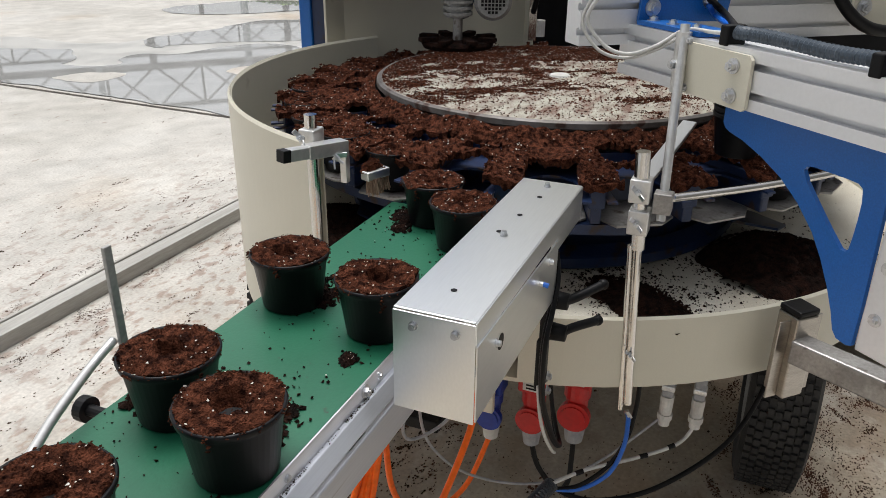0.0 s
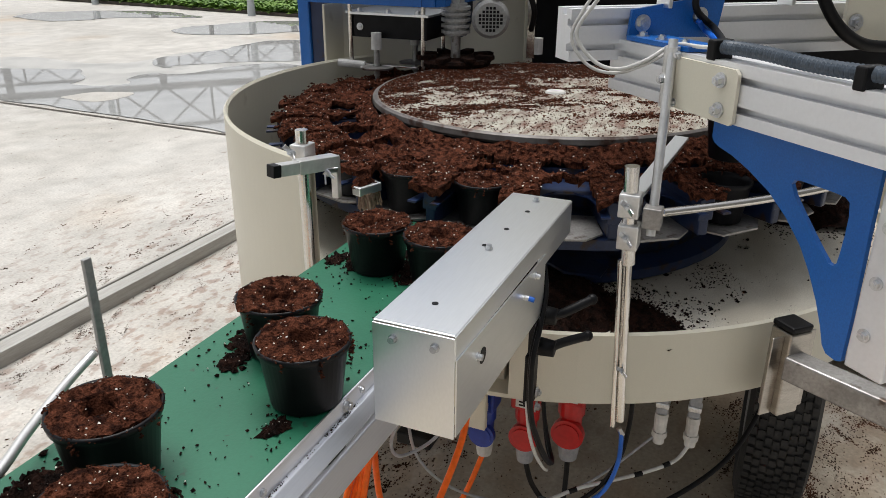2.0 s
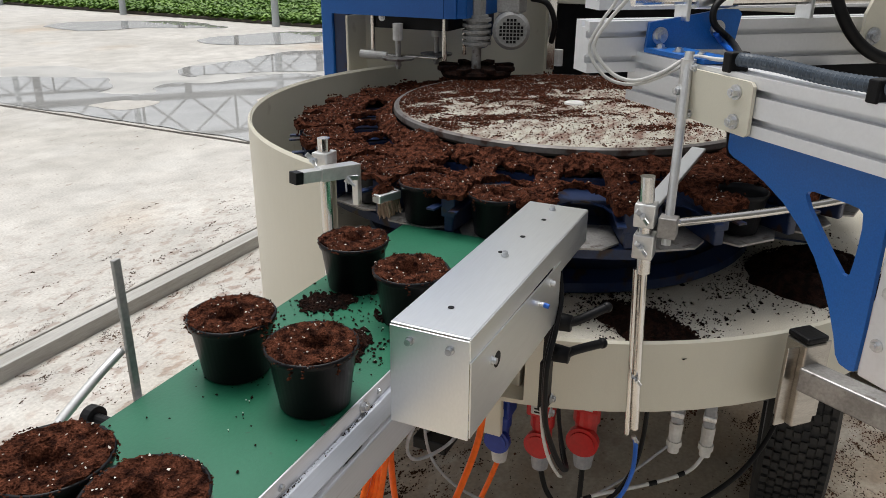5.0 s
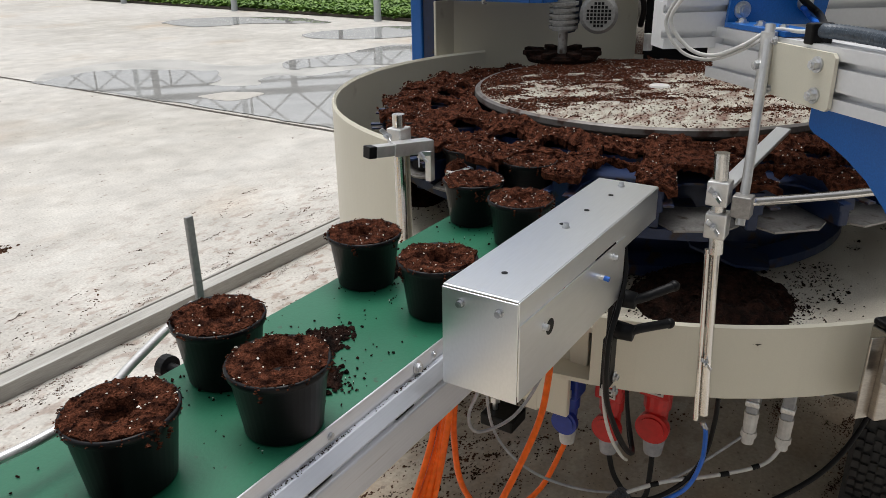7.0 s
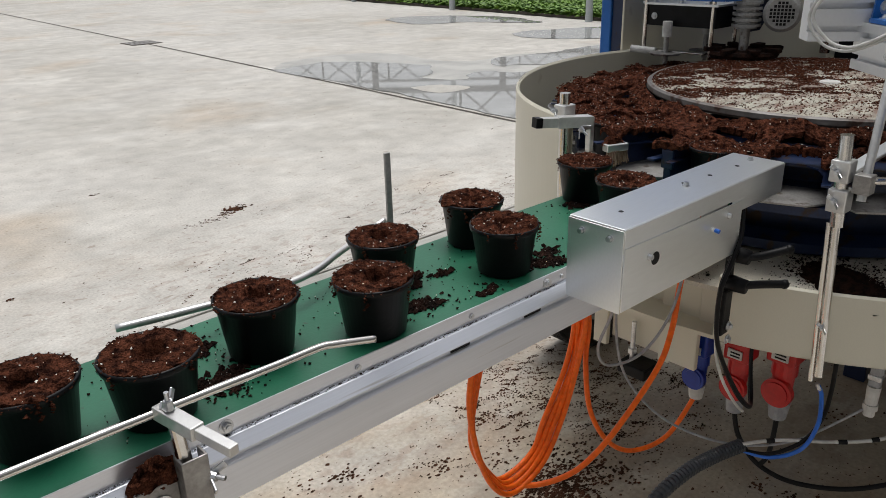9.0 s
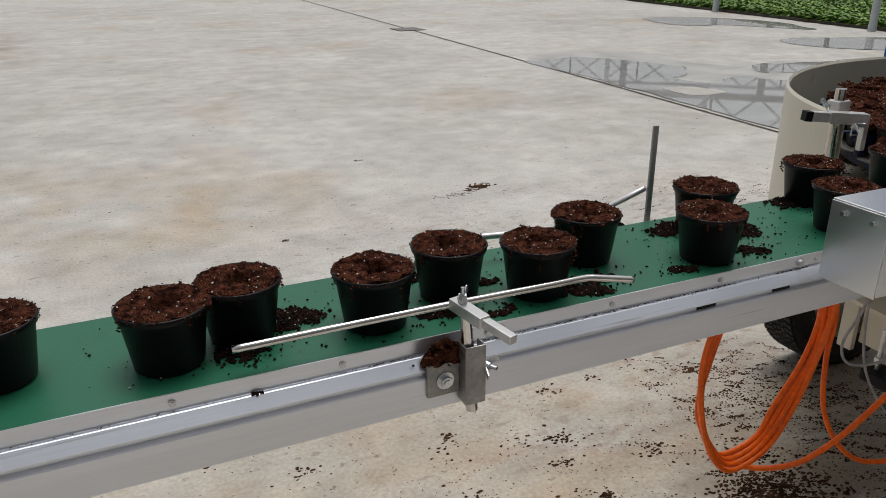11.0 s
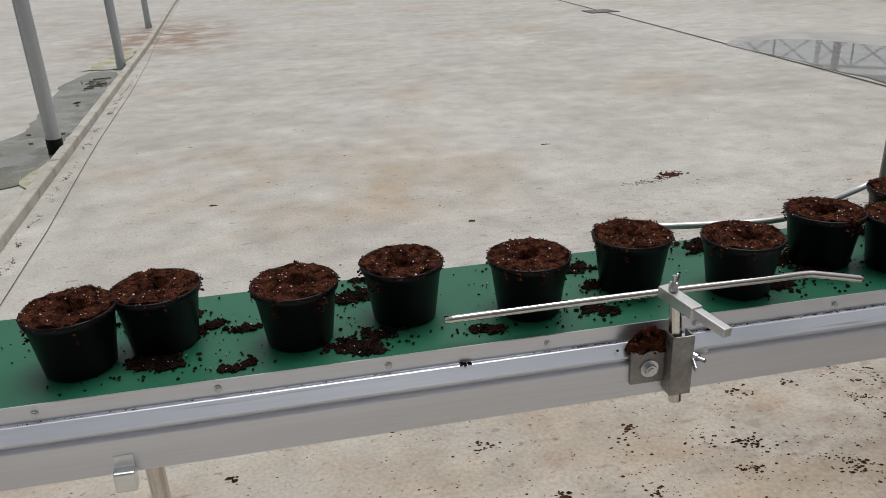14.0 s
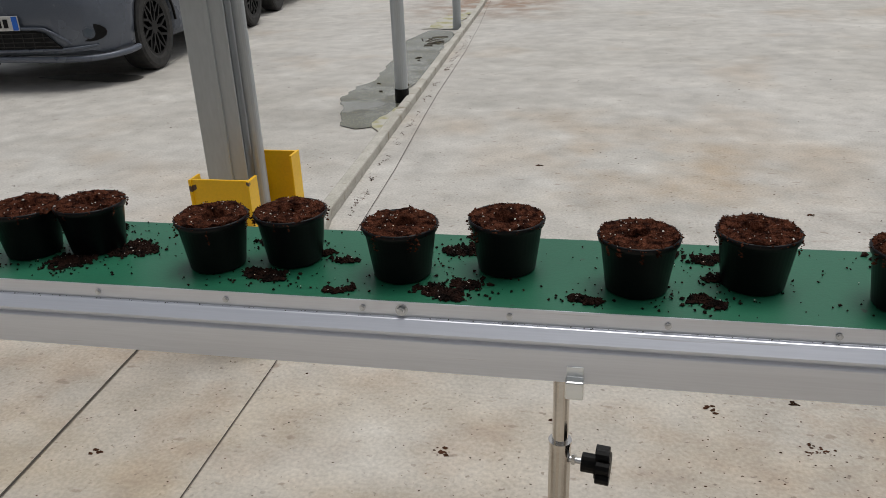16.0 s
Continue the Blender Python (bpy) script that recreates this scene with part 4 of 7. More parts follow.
rod(bm, (-0.11, 0.252, 0.80), (-0.11, 0.262, 0.80), 0.013, 16)
part("knob", bm, BLACK, gf)


# ---- potting machine ----
CX, CY = 1.03, 0.10
TR = 0.668
RIM = material("worn grey rim", (0.16, 0.15, 0.145), (0.10, 0.088, 0.08), 20, 0.5, 0.3, bump=0.1, spot=(0.05, 0.025, 0.018), spot_scale=30, spot_lo=0.58, spot_hi=0.66)
mach = thing("potting_machine", "cream and blue rotary potting machine covered with peat", "potting machine", (CX, CY, 0))
bm = B()
lathe(bm, [(TR, 0.612), (TR, 0.722), (TR - 0.004, 0.7255), (TR - 0.008, 0.722), (TR - 0.008, 0.615)], 84, start=191.5, sweep=230.5)
part("tray_wall", bm, CREAM, mach, "cream rolled sheet tray wall", smooth=False)
bm = B()
lathe(bm, [(0.30, 0.700), (TR - 0.006, 0.700), (TR - 0.006, 0.692), (0.30, 0.692), (0.30, 0.700)], 96)
part("tray_floor", bm, CREAM_DIRTY, mach, "pale tray floor smeared with peat")
bm = B()
lathe(bm, [(TR + 0.001, 0.540), (TR + 0.001, 0.922), (TR - 0.003, 0.9275), (TR - 0.007, 0.922), (TR - 0.007, 0.540), (TR + 0.001, 0.540)], 60, start=62, sweep=101.5)
part("guard_wall", bm, CREAM, mach, "tall curved cream guard wall")
bm = B()
lathe(bm, [(0.355, 0.705), (0.355, 0.80), (0.345, 0.80)], 72, at=(-0.06, 0, 0))
lathe(bm, [(0.380, 0.708), (0.385, 0.712), (0.385, 0.728), (0.355, 0.74)], 72, at=(-0.10, 0, 0))
part("rotor_drum", bm, NAVY, mach, "dark blue rotor drum")
bm = B()
lathe(bm, [(0.0005, 0.9275), (0.366, 0.9275), (0.375, 0.925), (0.377, 0.918), (0.372, 0.911), (0.36, 0.909)], 96)
part("centre_plate", bm, PLATE, mach, "round pale plate smeared with peat")
bm = B()
lathe(bm, [(0.368, 0.9265), (0.374, 0.9285), (0.379, 0.925), (0.380, 0.916), (0.374, 0.910)], 96)
part("plate_rim", bm, RIM, mach, "dull dark plate rim")
bm = B()
lathe(bm, [(0.0005, 0.931), (0.019, 0.931), (0.022, 0.9276)], 24)
part("centre_cap", bm, WHITE_PL, mach, "white cap")
bm = B()
lathe(bm, [(0.415, 0.806), (0.562, 0.806), (0.562, 0.822), (0.415, 0.822), (0.415, 0.806)], 72, start=20, sweep=186)
part("sole_plate", bm, NAVY, mach, "peat stained dark blue sole plate")


def soil_sheet(name, verts, faces, mat, parent, label="", kind=""):
    me = bpy.data.meshes.new(name)
    me.from_pydata(verts, [], faces)
    me.materials.append(mat)
    ob = new(name, me)
    ob.parent = parent
    return tagged(ob, label, kind=kind)


# peat lying on the centre plate
def plate_soil():
    """Streaks and drifts of crumbs on the centre plate, thickest along the far rim."""
    rng = random.Random(21)
    verts, faces = [], []
    bp, bm = B(), B()
    for _ in range(105000):
        a, r = rng.uniform(0, 6.283), 0.368 * math.sqrt(rng.random())
        x, y = r * math.cos(a), r * math.sin(a)
        u, v = -0.47 * x + 0.88 * y, 0.88 * x + 0.47 * y
        far = max(0.0, (r / 0.368) ** 4 * math.cos(a - 0.5))
        d = 0.9 * noise.noise(Vector((u * 6, v * 12, 3.3))) + 0.8 * noise.noise(Vector((u * 21, v * 36, 1.3))) + 0.4 * noise.noise(Vector((u * 70, v * 90, 5.1))) + 0.9 * far + 0.45 * v / 0.368 + 0.25 * max(0.0, u) / 0.368 - 0.05
        if d < -0.16 + 0.60 * rng.random() and rng.random() > 0.05:
            continue
        if rng.random() < 0.018:
            crumb(bp, (x, y, 0.9300), rng.uniform(0.0006, 0.0014), rng)
        elif rng.random() < 0.03 + 0.05 * far:
            crumb(bm, (x, y, 0.9285), rng.uniform(0.0018, 0.0040), rng)
        else:
            n, q, t = len(verts), rng.uniform(0.0009, 0.0026), rng.uniform(0, 6.283)
            for k in range(3):
                w = t + k * 2.094 + rng.uniform(-0.4, 0.4)
                verts.append((x + q * math.cos(w) * 1.2, y + q * math.sin(w), 0.9278))
            verts.append((x, y, 0.9282 + q * rng.uniform(0.3, 0.9)))
            faces.extend([(n, n + 1, n + 3), (n + 1, n + 2, n + 3), (n + 2, n, n + 3)])
    soil_sheet("loose_peat", verts, faces, SOIL, mach, "thin drifts of reddish peat", "stuff")
    part("peat_lump", bm, SOIL, mach)["kind"] = "stuff"
    part("perlite_grain", bp, PERLITE, mach)["kind"] = "stuff"


plate_soil()

HOLES, PITCH = 26, 360.0 / 26
HOLE_R = 0.522
car_t = part("pot_carousel", lathe(B(), [(0.402, 0.79), (0.412, 0.79), (0.412, 0.886), (0.402, 0.886), (0.402, 0.79)], 104), NAVY, mach, "turning dark blue pot carousel")
bm = B()
lathe(bm, [(0.412, 0.862), (0.474, 0.862), (0.474, 0.868), (0.412, 0.868)], 104)
part("inner_deck", bm, NAVY, car_t, "deep blue inner deck")
bm = B()
box(bm, 0.412, -0.008, 0.826, 0.570, 0.008, 0.884, 0.003)
box(bm, 0.566, -0.012, 0.850, 0.572, 0.012, 0.884, 0.002)
div_me = mesh_of("divider", bm, NAVY)
bm = B()
plate(bm, [(0.455, -0.054), (0.592, -0.060), (0.592, -0.046), (0.530, -0.044), (0.500, -0.034), (0.482, -0.014), (0.480, 0.0), (0.482, 0.014), (0.500, 0.034), (0.530, 0.044), (0.592, 0.046), (0.592, 0.060), (0.455, 0.054)], 0.003, Matrix.Translation((0, 0, 0.866)))
car_me = mesh_of("pot_fork", bm, NAVY)
bm = B()
plate(bm, [(0.470, -0.050), (0.545, -0.058), (0.578, -0.040), (0.572, 0.030), (0.545, 0.056), (0.470, 0.050)], 0.003, Matrix.Translation((0, 0, 0.8245)))
floor_me = mesh_of("pot_floor", bm, STEEL_DULL)
for k in range(HOLES):
    ob = part("pot_floor", floor_me, None, car_t)
    ob.matrix_basis = Matrix.Rotation(radians(k * PITCH), 4, "Z")
    ob = part("divider", div_me, None, car_t)
    ob.matrix_basis = Matrix.Rotation(radians((k + 0.5) * PITCH), 4, "Z")
    ob = part("pot_fork", car_me, None, car_t)
    ob.matrix_basis = Matrix.Rotation(radians(k * PITCH), 4, "Z")


def crust():
    """Peat lying on the carousel, with a pit at every pot place and a slot inside it."""
    rng = random.Random(5)
    na, nr = 624, 30
    r0, r1 = 0.383, 0.580
    verts, faces, keep = [], [], {}

    def gone(r, a):
        k = round(a / PITCH)
        d = radians(a - k * PITCH)
        x, y = r * math.cos(d) - HOLE_R, r * math.sin(d)
        wob = 0.004 * noise.noise(Vector((r * 60, a * 0.7, 2.0)))
        if math.hypot(x, y) < 0.0405 + wob:
            return True
        if r > HOLE_R and abs(y + wob) < 0.039:
            return True
        return 0.414 < r + wob < 0.470 and abs(r * d + wob) < 0.036 and k % 5 != 3

    for i in range(na):
        a = 360.0 * i / na
        ca, sa = math.cos(radians(a)), math.sin(radians(a))
        for j in range(nr):
            r = r0 + (r1 - r0) * j / (nr - 1)
            edge = 0.010 * noise.noise(Vector((ca * 14, sa * 14, 0.5))) if j == nr - 1 else 0.0
            p = Vector((r * ca, r * sa, 0))
            z = 0.898 + 0.012 * noise.noise(p * 16) + 0.006 * noise.noise(p * 48) + 0.0035 * noise.noise(p * 130) - 0.006 * max(0, (r - 0.555) / 0.025) + 0.017 * max(0, 1 - (r - 0.383) / 0.032)
            verts.append(((r + edge) * ca, (r + edge) * sa, z))
    for i in range(na):
        for j in range(nr - 1):
            a = 360.0 * (i + 0.5) / na
            r = r0 + (r1 - r0) * (j + 0.5) / (nr - 1)
            if not gone(r, a):
                i2 = (i + 1) % na
                faces.append((i * nr + j, i * nr + j + 1, i2 * nr + j + 1, i2 * nr + j))
    # ragged sides wherever the sheet ends
    count = {}
    for f in faces:
        for q in range(4):
            e = (f[q], f[(q + 1) % 4])
            count[e] = count.get(e, 0) + 1
    for e in list(count):
        if (e[1], e[0]) not in count:
            a, b = verts[e[0]], verts[e[1]]
            n = len(verts)
            drop = 0.010
            for p in (a, b):
                dz = drop + 0.007 * noise.noise(Vector(p) * 45) + 0.005 * noise.noise(Vector(p) * 150)
                rr = math.hypot(p[0], p[1])
                verts.append((p[0], p[1], p[2] - dz))
            faces.append((e[1], e[0], n, n + 1))
    return soil_sheet("peat_crust", verts, faces, SOIL, car_t, "crumbly reddish brown peat crust", "stuff")


crust()


def crust_crumbs():
    rng = random.Random(6)
    bm, bp = B(), B()
    for _ in range(17000):
        a, r = rng.uniform(0, 360), rng.uniform(0.385, 0.582)
        k = round(a / PITCH)
        d = radians(a - k * PITCH)
        if math.hypot(r * math.cos(d) - HOLE_R, r * math.sin(d)) < 0.040 or (0.414 < r < 0.470 and abs(r * d) < 0.036) or (r > HOLE_R and abs(r * d) < 0.039):
            continue
        p = Vector((r * math.cos(radians(a)), r * math.sin(radians(a)), 0))
        z = 0.898 + 0.012 * noise.noise(p * 16) + 0.006 * noise.noise(p * 48) + 0.0035 * noise.noise(p * 130) + 0.017 * max(0, 1 - (r - 0.383) / 0.032)
        if rng.random() < 0.07:
            crumb(bp, (p.x, p.y, z + 0.002), rng.uniform(0.0008, 0.0018), rng)
        else:
            crumb(bm, (p.x, p.y, z), rng.uniform(0.0012, 0.0042) * (1.7 if rng.random() < 0.05 else 1), rng)
    part("peat_crumb", bm, SOIL, car_t)["kind"] = "stuff"
    part("perlite_grain", bp, PERLITE, car_t, "white perlite grains")["kind"] = "stuff"


crust_crumbs()


def heap(name, cx, cy, z, rx, ry, h, turn, seed, mat, label, n=26, parent=None, crumbs=500, spread=1.25):
    """A crumbly heap of peat."""
    rng = random.Random(seed)
    verts, faces = [], []
    c, s = math.cos(radians(turn)), math.sin(radians(turn))
    for i in range(n + 1):
        for j in range(n + 1):
            u, v = 2 * i / n - 1, 2 * j / n - 1
            d = math.hypot(u, v) + 0.22 * noise.noise(Vector((u * 2.5 + seed, v * 2.5, 0.3)))
            zz = h * max(0.0, 1 - d * d) ** 0.8 * (1 + 0.45 * noise.noise(Vector((u * 5, v * 5, seed)))) - 0.002
            x, y = u * rx, v * ry
            verts.append((cx + c * x - s * y, cy + s * x + c * y, z + zz))
    for i in range(n):
        for j in range(n):
            q = (i * (n + 1) + j, (i + 1) * (n + 1) + j, (i + 1) * (n + 1) + j + 1, i * (n + 1) + j + 1)
            if max(verts[k][2] for k in q) > z - 0.0015:
                faces.append(q)
    k = len(verts)
    for _ in range(crumbs):
        a, d = rng.uniform(0, 6.283), abs(rng.gauss(0, 0.55)) * spread
        u, v = d * math.cos(a), d * math.sin(a)
        zz = h * max(0.0, 1 - d * d) ** 0.8
        x, y = u * rx, v * ry
        r = rng.uniform(0.0012, 0.0045) * (1 if d < 1 else 0.7)
        o = Vector((cx + c * x - s * y, cy + s * x + c * y, z + zz + r * 0.3))
        if math.hypot(o.x - (0.0 if parent else CX), o.y - (0.0 if parent else CY)) > 0.655 and z < 0.75:
            continue
        base = len(verts)
        for dd in ((1, 0, -0.2), (-0.5, 0.87, -0.1), (-0.5, -0.87, 0.1), (0.1, -0.1, 0.9)):
            verts.append(tuple(o + Vector(dd) * r * rng.uniform(0.6, 1.25)))
        for f in ((0, 1, 3), (1, 2, 3), (2, 0, 3), (0, 2, 1)):
            faces.append(tuple(base + q for q in f))
    ob = soil_sheet(name, verts, faces, mat, parent, label, "stuff")
    if parent is None:
        ob["category"] = "peat"
    return ob


SWEEP = radians(222.0)


def tray_litter():
    """Crumbs left lying on the tray floor."""
    rng = random.Random(61)
    bm = B()
    for _ in range(5200):
        a, r = radians(rng.uniform(185, 300)), rng.uniform(0.42, 0.652)
        x, y = CX + r * math.cos(a), CY + r * math.sin(a)
        d = noise.noise(Vector((x * 9, y * 9, 2.0))) + 0.5 * noise.noise(Vector((x * 30, y * 30, 7.0)))
        near = max(0.0, 1 - math.hypot(x - 0.53, y + 0.20) / 0.16)
        if d + 0.9 * near > 0.28:
            crumb(bm, (x, y, 0.7008), rng.uniform(0.0005, 0.0020) * (2.4 if rng.random() < 0.10 * (1 + 3 * near) else 1), rng)
    solid("tray_litter", bm, SOIL_DARK, "dark moist peat crumbs strewn on the tray floor", "peat", kind="stuff")


tray_litter()
heap("peat_heap", 0.525, -0.175, 0.700, 0.10, 0.055, 0.014, 58, 17, SOIL_DARK, "dark moist peat heap left on the tray floor", crumbs=2600, spread=1.5, n=40)


def ml(p):
    """A place of the yard in the machine's own space."""
    return (p[0] - CX, p[1] - CY, p[2])


# back housing
bm = B()
box(bm, *ml((1.243, 0.829, 0.55)), *ml((1.312, 0.864, 1.75)), 0.004)
part("housing_post", bm, BLUE, mach, "blue housing upright")
# side of the blue upright turned from the light, its shade given as navy
bm = B()
box(bm, *ml((1.250, 0.786, 0.75)), *ml((1.300, 0.8285, 1.75)), 0.002)
part("housing_shade_side", bm, NAVY, mach)
bm = B()
square_bar(bm, ml((1.30, 0.785, 1.15)), ml((1.74, 0.40, 1.15)), 0.012, 1.0, 0.002)
part("back_panel", bm, CREAM, mach, "cream back panel")
bm = B()
box(bm, *ml((1.735, -0.75, 0.60)), *ml((1.747, 0.395, 1.75)), 0.002)
part("rear_panel", bm, CREAM, mach, "cream rear panel")
bm = B()
square_bar(bm, ml((1.24, 0.784, 0.83)), ml((1.32, 0.770, 0.83)), 0.008, 0.46, 0.002)
part("side_panel", bm, CREAM, mach)
bm = B()
hood = [(1.182, 0.815), (1.182, 0.475), (1.192, 0.447), (1.215, 0.434), (1.50, 0.434)]
for (xa, ya), (xb, yb) in zip(hood, hood[1:]):
    square_bar(bm, ml((xa, ya, 1.32)), ml((xb, yb, 1.32)), 0.010, 0.50, 0)
part("press_hood", bm, BLUE, mach, "blue press hood")
# dark side of the hood, the shade put in as navy
bm = B()
plate(bm, [(0, 0), (0.16, 0), (0.16, 0.05), (0.12, 0.085), (0.05, 0.085), (0.0, 0.05)], 0.01, Matrix.Translation(ml((1.26, 0.440, 1.07))) @ Matrix.Rotation(radians(0), 4, "Z") @ Matrix.Rotation(radians(-90), 4, "X"))
part("hood_shade_side", bm, NAVY, mach)
# black box behind the plate, its colour standing for the unlit hopper inside
bm = B()
box(bm, *ml((1.66, -0.60, 0.72)), *ml((1.70, 0.345, 1.10)), 0.002)
part("outlet_dark", bm, BLACK, mach, "black box standing for the dark inside of the peat outlet")
bm = B()
box(bm, *ml((1.60, -0.30, 1.085)), *ml((1.615, 0.37, 1.75)), 0.002)
part("hopper_panel", bm, CREAM, mach, "cream hopper panel")
bm = B()
for p in ((1.598, 0.08, 1.12), (1.598, 0.20, 1.13)):
    hex_bolt(bm, ml(p), (-1, 0, 0), 0.009, 0.006)
part("panel_bolt", bm, ZINC, mach)
bm = B()
box(bm, *ml((1.40, 0.262, 0.935)), *ml((1.415, 0.283, 1.75)), 0.001)
part("guide_bar", bm, STEEL, mach)
bm = B()
rod(bm, ml((1.415, 0.258, 0.945)), ml((1.415, 0.258, 0.985)), 0.014, 16)
part("roller", bm, WHITE_PL, mach, "white plastic roller")

# unseen box behind the machine, added to keep light from under the tray
bm = B()
box(bm, *ml((1.76, -0.90, 0.06)), *ml((2.70, 0.72, 1.70)), 0.02)
part("rear_light_block", bm, CREAM, mach, "unseen cream box added to block light under the tray")

# stirrer motor
mot = new("stirrer_motor")
mot.parent = mach
tagged(mot, "small grey finned electric motor")
fw = Vector((-0.93, -0.36, 0))
mc = Vector(ml((1.31, 0.350, 1.040)))
bm = B()
rod(bm, mc, mc + fw * 0.03, 0.046, 36, 0.046)
rod(bm, mc + fw * 0.03, mc + fw * 0.038, 0.046, 36, 0.038)
rod(bm, mc - fw * 0.10, mc, 0.041, 36)
part("fan_cowl", bm, GREY_CAST, mot)
bm = B()
for i in range(-3, 4):
    for j in range(-3, 4):
        if i * i + j * j > 11:
            continue
        side = fw.cross(Vector((0, 0, 1)))
        p = mc + fw * 0.0385 + side * i * 0.0086 + Vector((0, 0, j * 0.0086))
        square_bar(bm, p - fw * 0.001, p + fw * 0.0006, 0.0062, 0.0062, 0)
part("cowl_opening", bm, BLACK, mot)
bm = B()
box(bm, mc.x - 0.03, mc.y - 0.03, mc.z + 0.04, mc.x + 0.03, mc.y + 0.03, mc.z + 0.10, 0.006)
part("terminal_box", bm, GREY_CAST, mot)
bm = B()
gc = Vector(ml((1.27, 0.425, 0)))
for k in range(5):
    rod(bm, gc + Vector((0, 0, 1.005 + k * 0.014)), gc + Vector((0, 0, 1.012 + k * 0.014)), 0.036, 24)
rod(bm, gc + Vector((0, 0, 1.0)), gc + Vector((0, 0, 1.075)), 0.028, 20)
rod(bm, gc + Vector((0, 0, 1.07)), gc + Vector((0, 0, 1.18)), 0.022, 8)
part("gearbox", bm, GREY_CAST, mot)
bm = B()
rod(bm, gc + Vector((0, 0, 0.93)), gc + Vector((0, 0, 1.0)), 0.012, 16)
part("shaft", bm, STEEL_DULL, mot)
bm = B()
lathe(bm, [(0.0005, 0.945), (0.085, 0.945), (0.09, 0.938), (0.085, 0.928), (0.0005, 0.926)], 32, at=(gc.x, gc.y, 0))
part("stirrer_disc", bm, SOIL_DARK, mot, "peat caked stirrer disc")
for k in range(8):
    a = 2 * math.pi * k / 8
    bm = B()
    box(bm, gc.x + 0.055, gc.y - 0.012, 0.944, gc.x + 0.10, gc.y + 0.012, 0.955, 0.002, Matrix.Translation(gc) @ Matrix.Rotation(a, 4, "Z") @ Matrix.Translation(-gc))
    part("stirrer_blade", bm, SOIL_DARK, mot)
bm = B()
hose(bm, [tuple(mc + Vector((0.0, -0.05, 0.075))), tuple(mc + Vector((0.0, -0.09, 0.065))), tuple(mc + Vector((0.02, -0.105, 0.02))), tuple(mc + Vector((0.05, -0.09, -0.03)))], 0.007, 10, 6)
part("motor_cable", bm, BLACK, mot, smooth=True)

# press head, moving up and down over a pair of pots
PRESS_A = radians(66.2)
bm = B()
plate(bm, [(0.172, 0.374), (0.172, 0.570), (0.190, 0.596), (0.325, 0.596), (0.325, 0.374)], 0.054, Matrix.Translation((0, 0, 0.990)))
pr = part("press_head", bm, BLACK, mach, "black press head with drill spindles")
bm = B()
plate(bm, [(0.164, 0.366), (0.164, 0.574), (0.186, 0.604), (0.335, 0.604), (0.335, 0.366)], 0.005, Matrix.Translation((0, 0, 1.0445)))
part("top_plate", bm, GALV, pr)
for y in (0.40, 0.48, 0.56):
    bm = B()
    hex_bolt(bm, (0.18, y, 1.0495), (0, 0, 1), 0.007, 0.006)
    part("head_bolt", bm, ZINC, pr)
bm = B()
hex_bolt(bm, (0.1715, 0.555, 1.015), (-1, 0, 0), 0.006, 0.005)
part("head_bolt", bm, ZINC, pr)
for sgn in (-0.5, 0.5):
    a = PRESS_A + radians(PITCH) * sgn
    px, py = HOLE_R * math.cos(a), HOLE_R * math.sin(a)
    bm = B()
    rod(bm, (px, py, 0.965), (px, py, 1.005), 0.013, 18)
    part("spindle_sleeve", bm, WHITE_PL, pr, "white spindle sleeve")
    bm = B()
    rod(bm, (px, py, 0.90), (px, py, 0.967), 0.007, 14)
    for k in range(9):
        an = k * 0.9
        rod(bm, (px + 0.008 * math.cos(an), py + 0.008 * math.sin(an), 0.895 + k * 0.004), (px - 0.008 * math.cos(an), py - 0.008 * math.sin(an), 0.897 + k * 0.004), 0.0025, 6)
    part("drill", bm, STEEL_DULL, pr)
    bm = B()
    lathe(bm, [(0.012, 0.918), (0.040, 0.918), (0.042, 0.923), (0.012, 0.925)], 28, at=(px, py, 0))
    part("press_ring", bm, STEEL_DULL, pr)
for px, py in ((0.176, 0.384), (0.30, 0.385), (0.176, 0.585)):
    bm = B()
    rod(bm, (px, py, 0.92), (px, py, 1.08), 0.006, 12)
    part("guide_pin", bm, STEEL, pr)
bm = B()
rod(bm, (0.150, 0.608, 0.926), (0.166, 0.540, 0.922), 0.010, 14)
part("stop_roller", bm, WHITE_PL, pr, "white roller")
bm = B()
square_bar(bm, (0.176, 0.395, 0.925), (0.176, 0.55, 0.925), 0.03, 0.004)
part("stop_bar", bm, STEEL, pr)

# brush holder on its post beside the guard wall
br = thing("brush_holder", "steel post with clamped arm and a peat clogged brush", "brush holder")
bm = B()
rod(bm, (0.388, 0.300, 0.612), (0.386, 0.300, 0.972), 0.0095, 20)
part("post", bm, STEEL, br)
bm = B()
box(bm, 0.371, 0.287, 0.930, 0.401, 0.313, 0.952, 0.002)
part("clamp_block", bm, ZINCED, br)
bm = B()
square_bar(bm, (0.315, 0.295, 0.931), (0.350, 0.283, 0.928), 0.017, 0.017)
part("cross_bar", bm, ZINCED, br)
bm = B()
square_bar(bm, (0.303, 0.2995, 0.932), (0.3152, 0.2952, 0.931), 0.0175, 0.0175)
part("end_cap", bm, BLACK, br, "black plastic end cap")
bm = B()
square_bar(bm, (0.345, 0.285, 0.9285), (0.411, 0.261, 0.9235), 0.021, 0.020)
part("cross_sleeve", bm, ZINCED, br)
bm = B()
square_bar(bm, (0.408, 0.259, 0.931), (0.408, 0.259, 0.868), 0.011, 0.011)
part("drop_arm", bm, ZINCED, br)
bm = B()
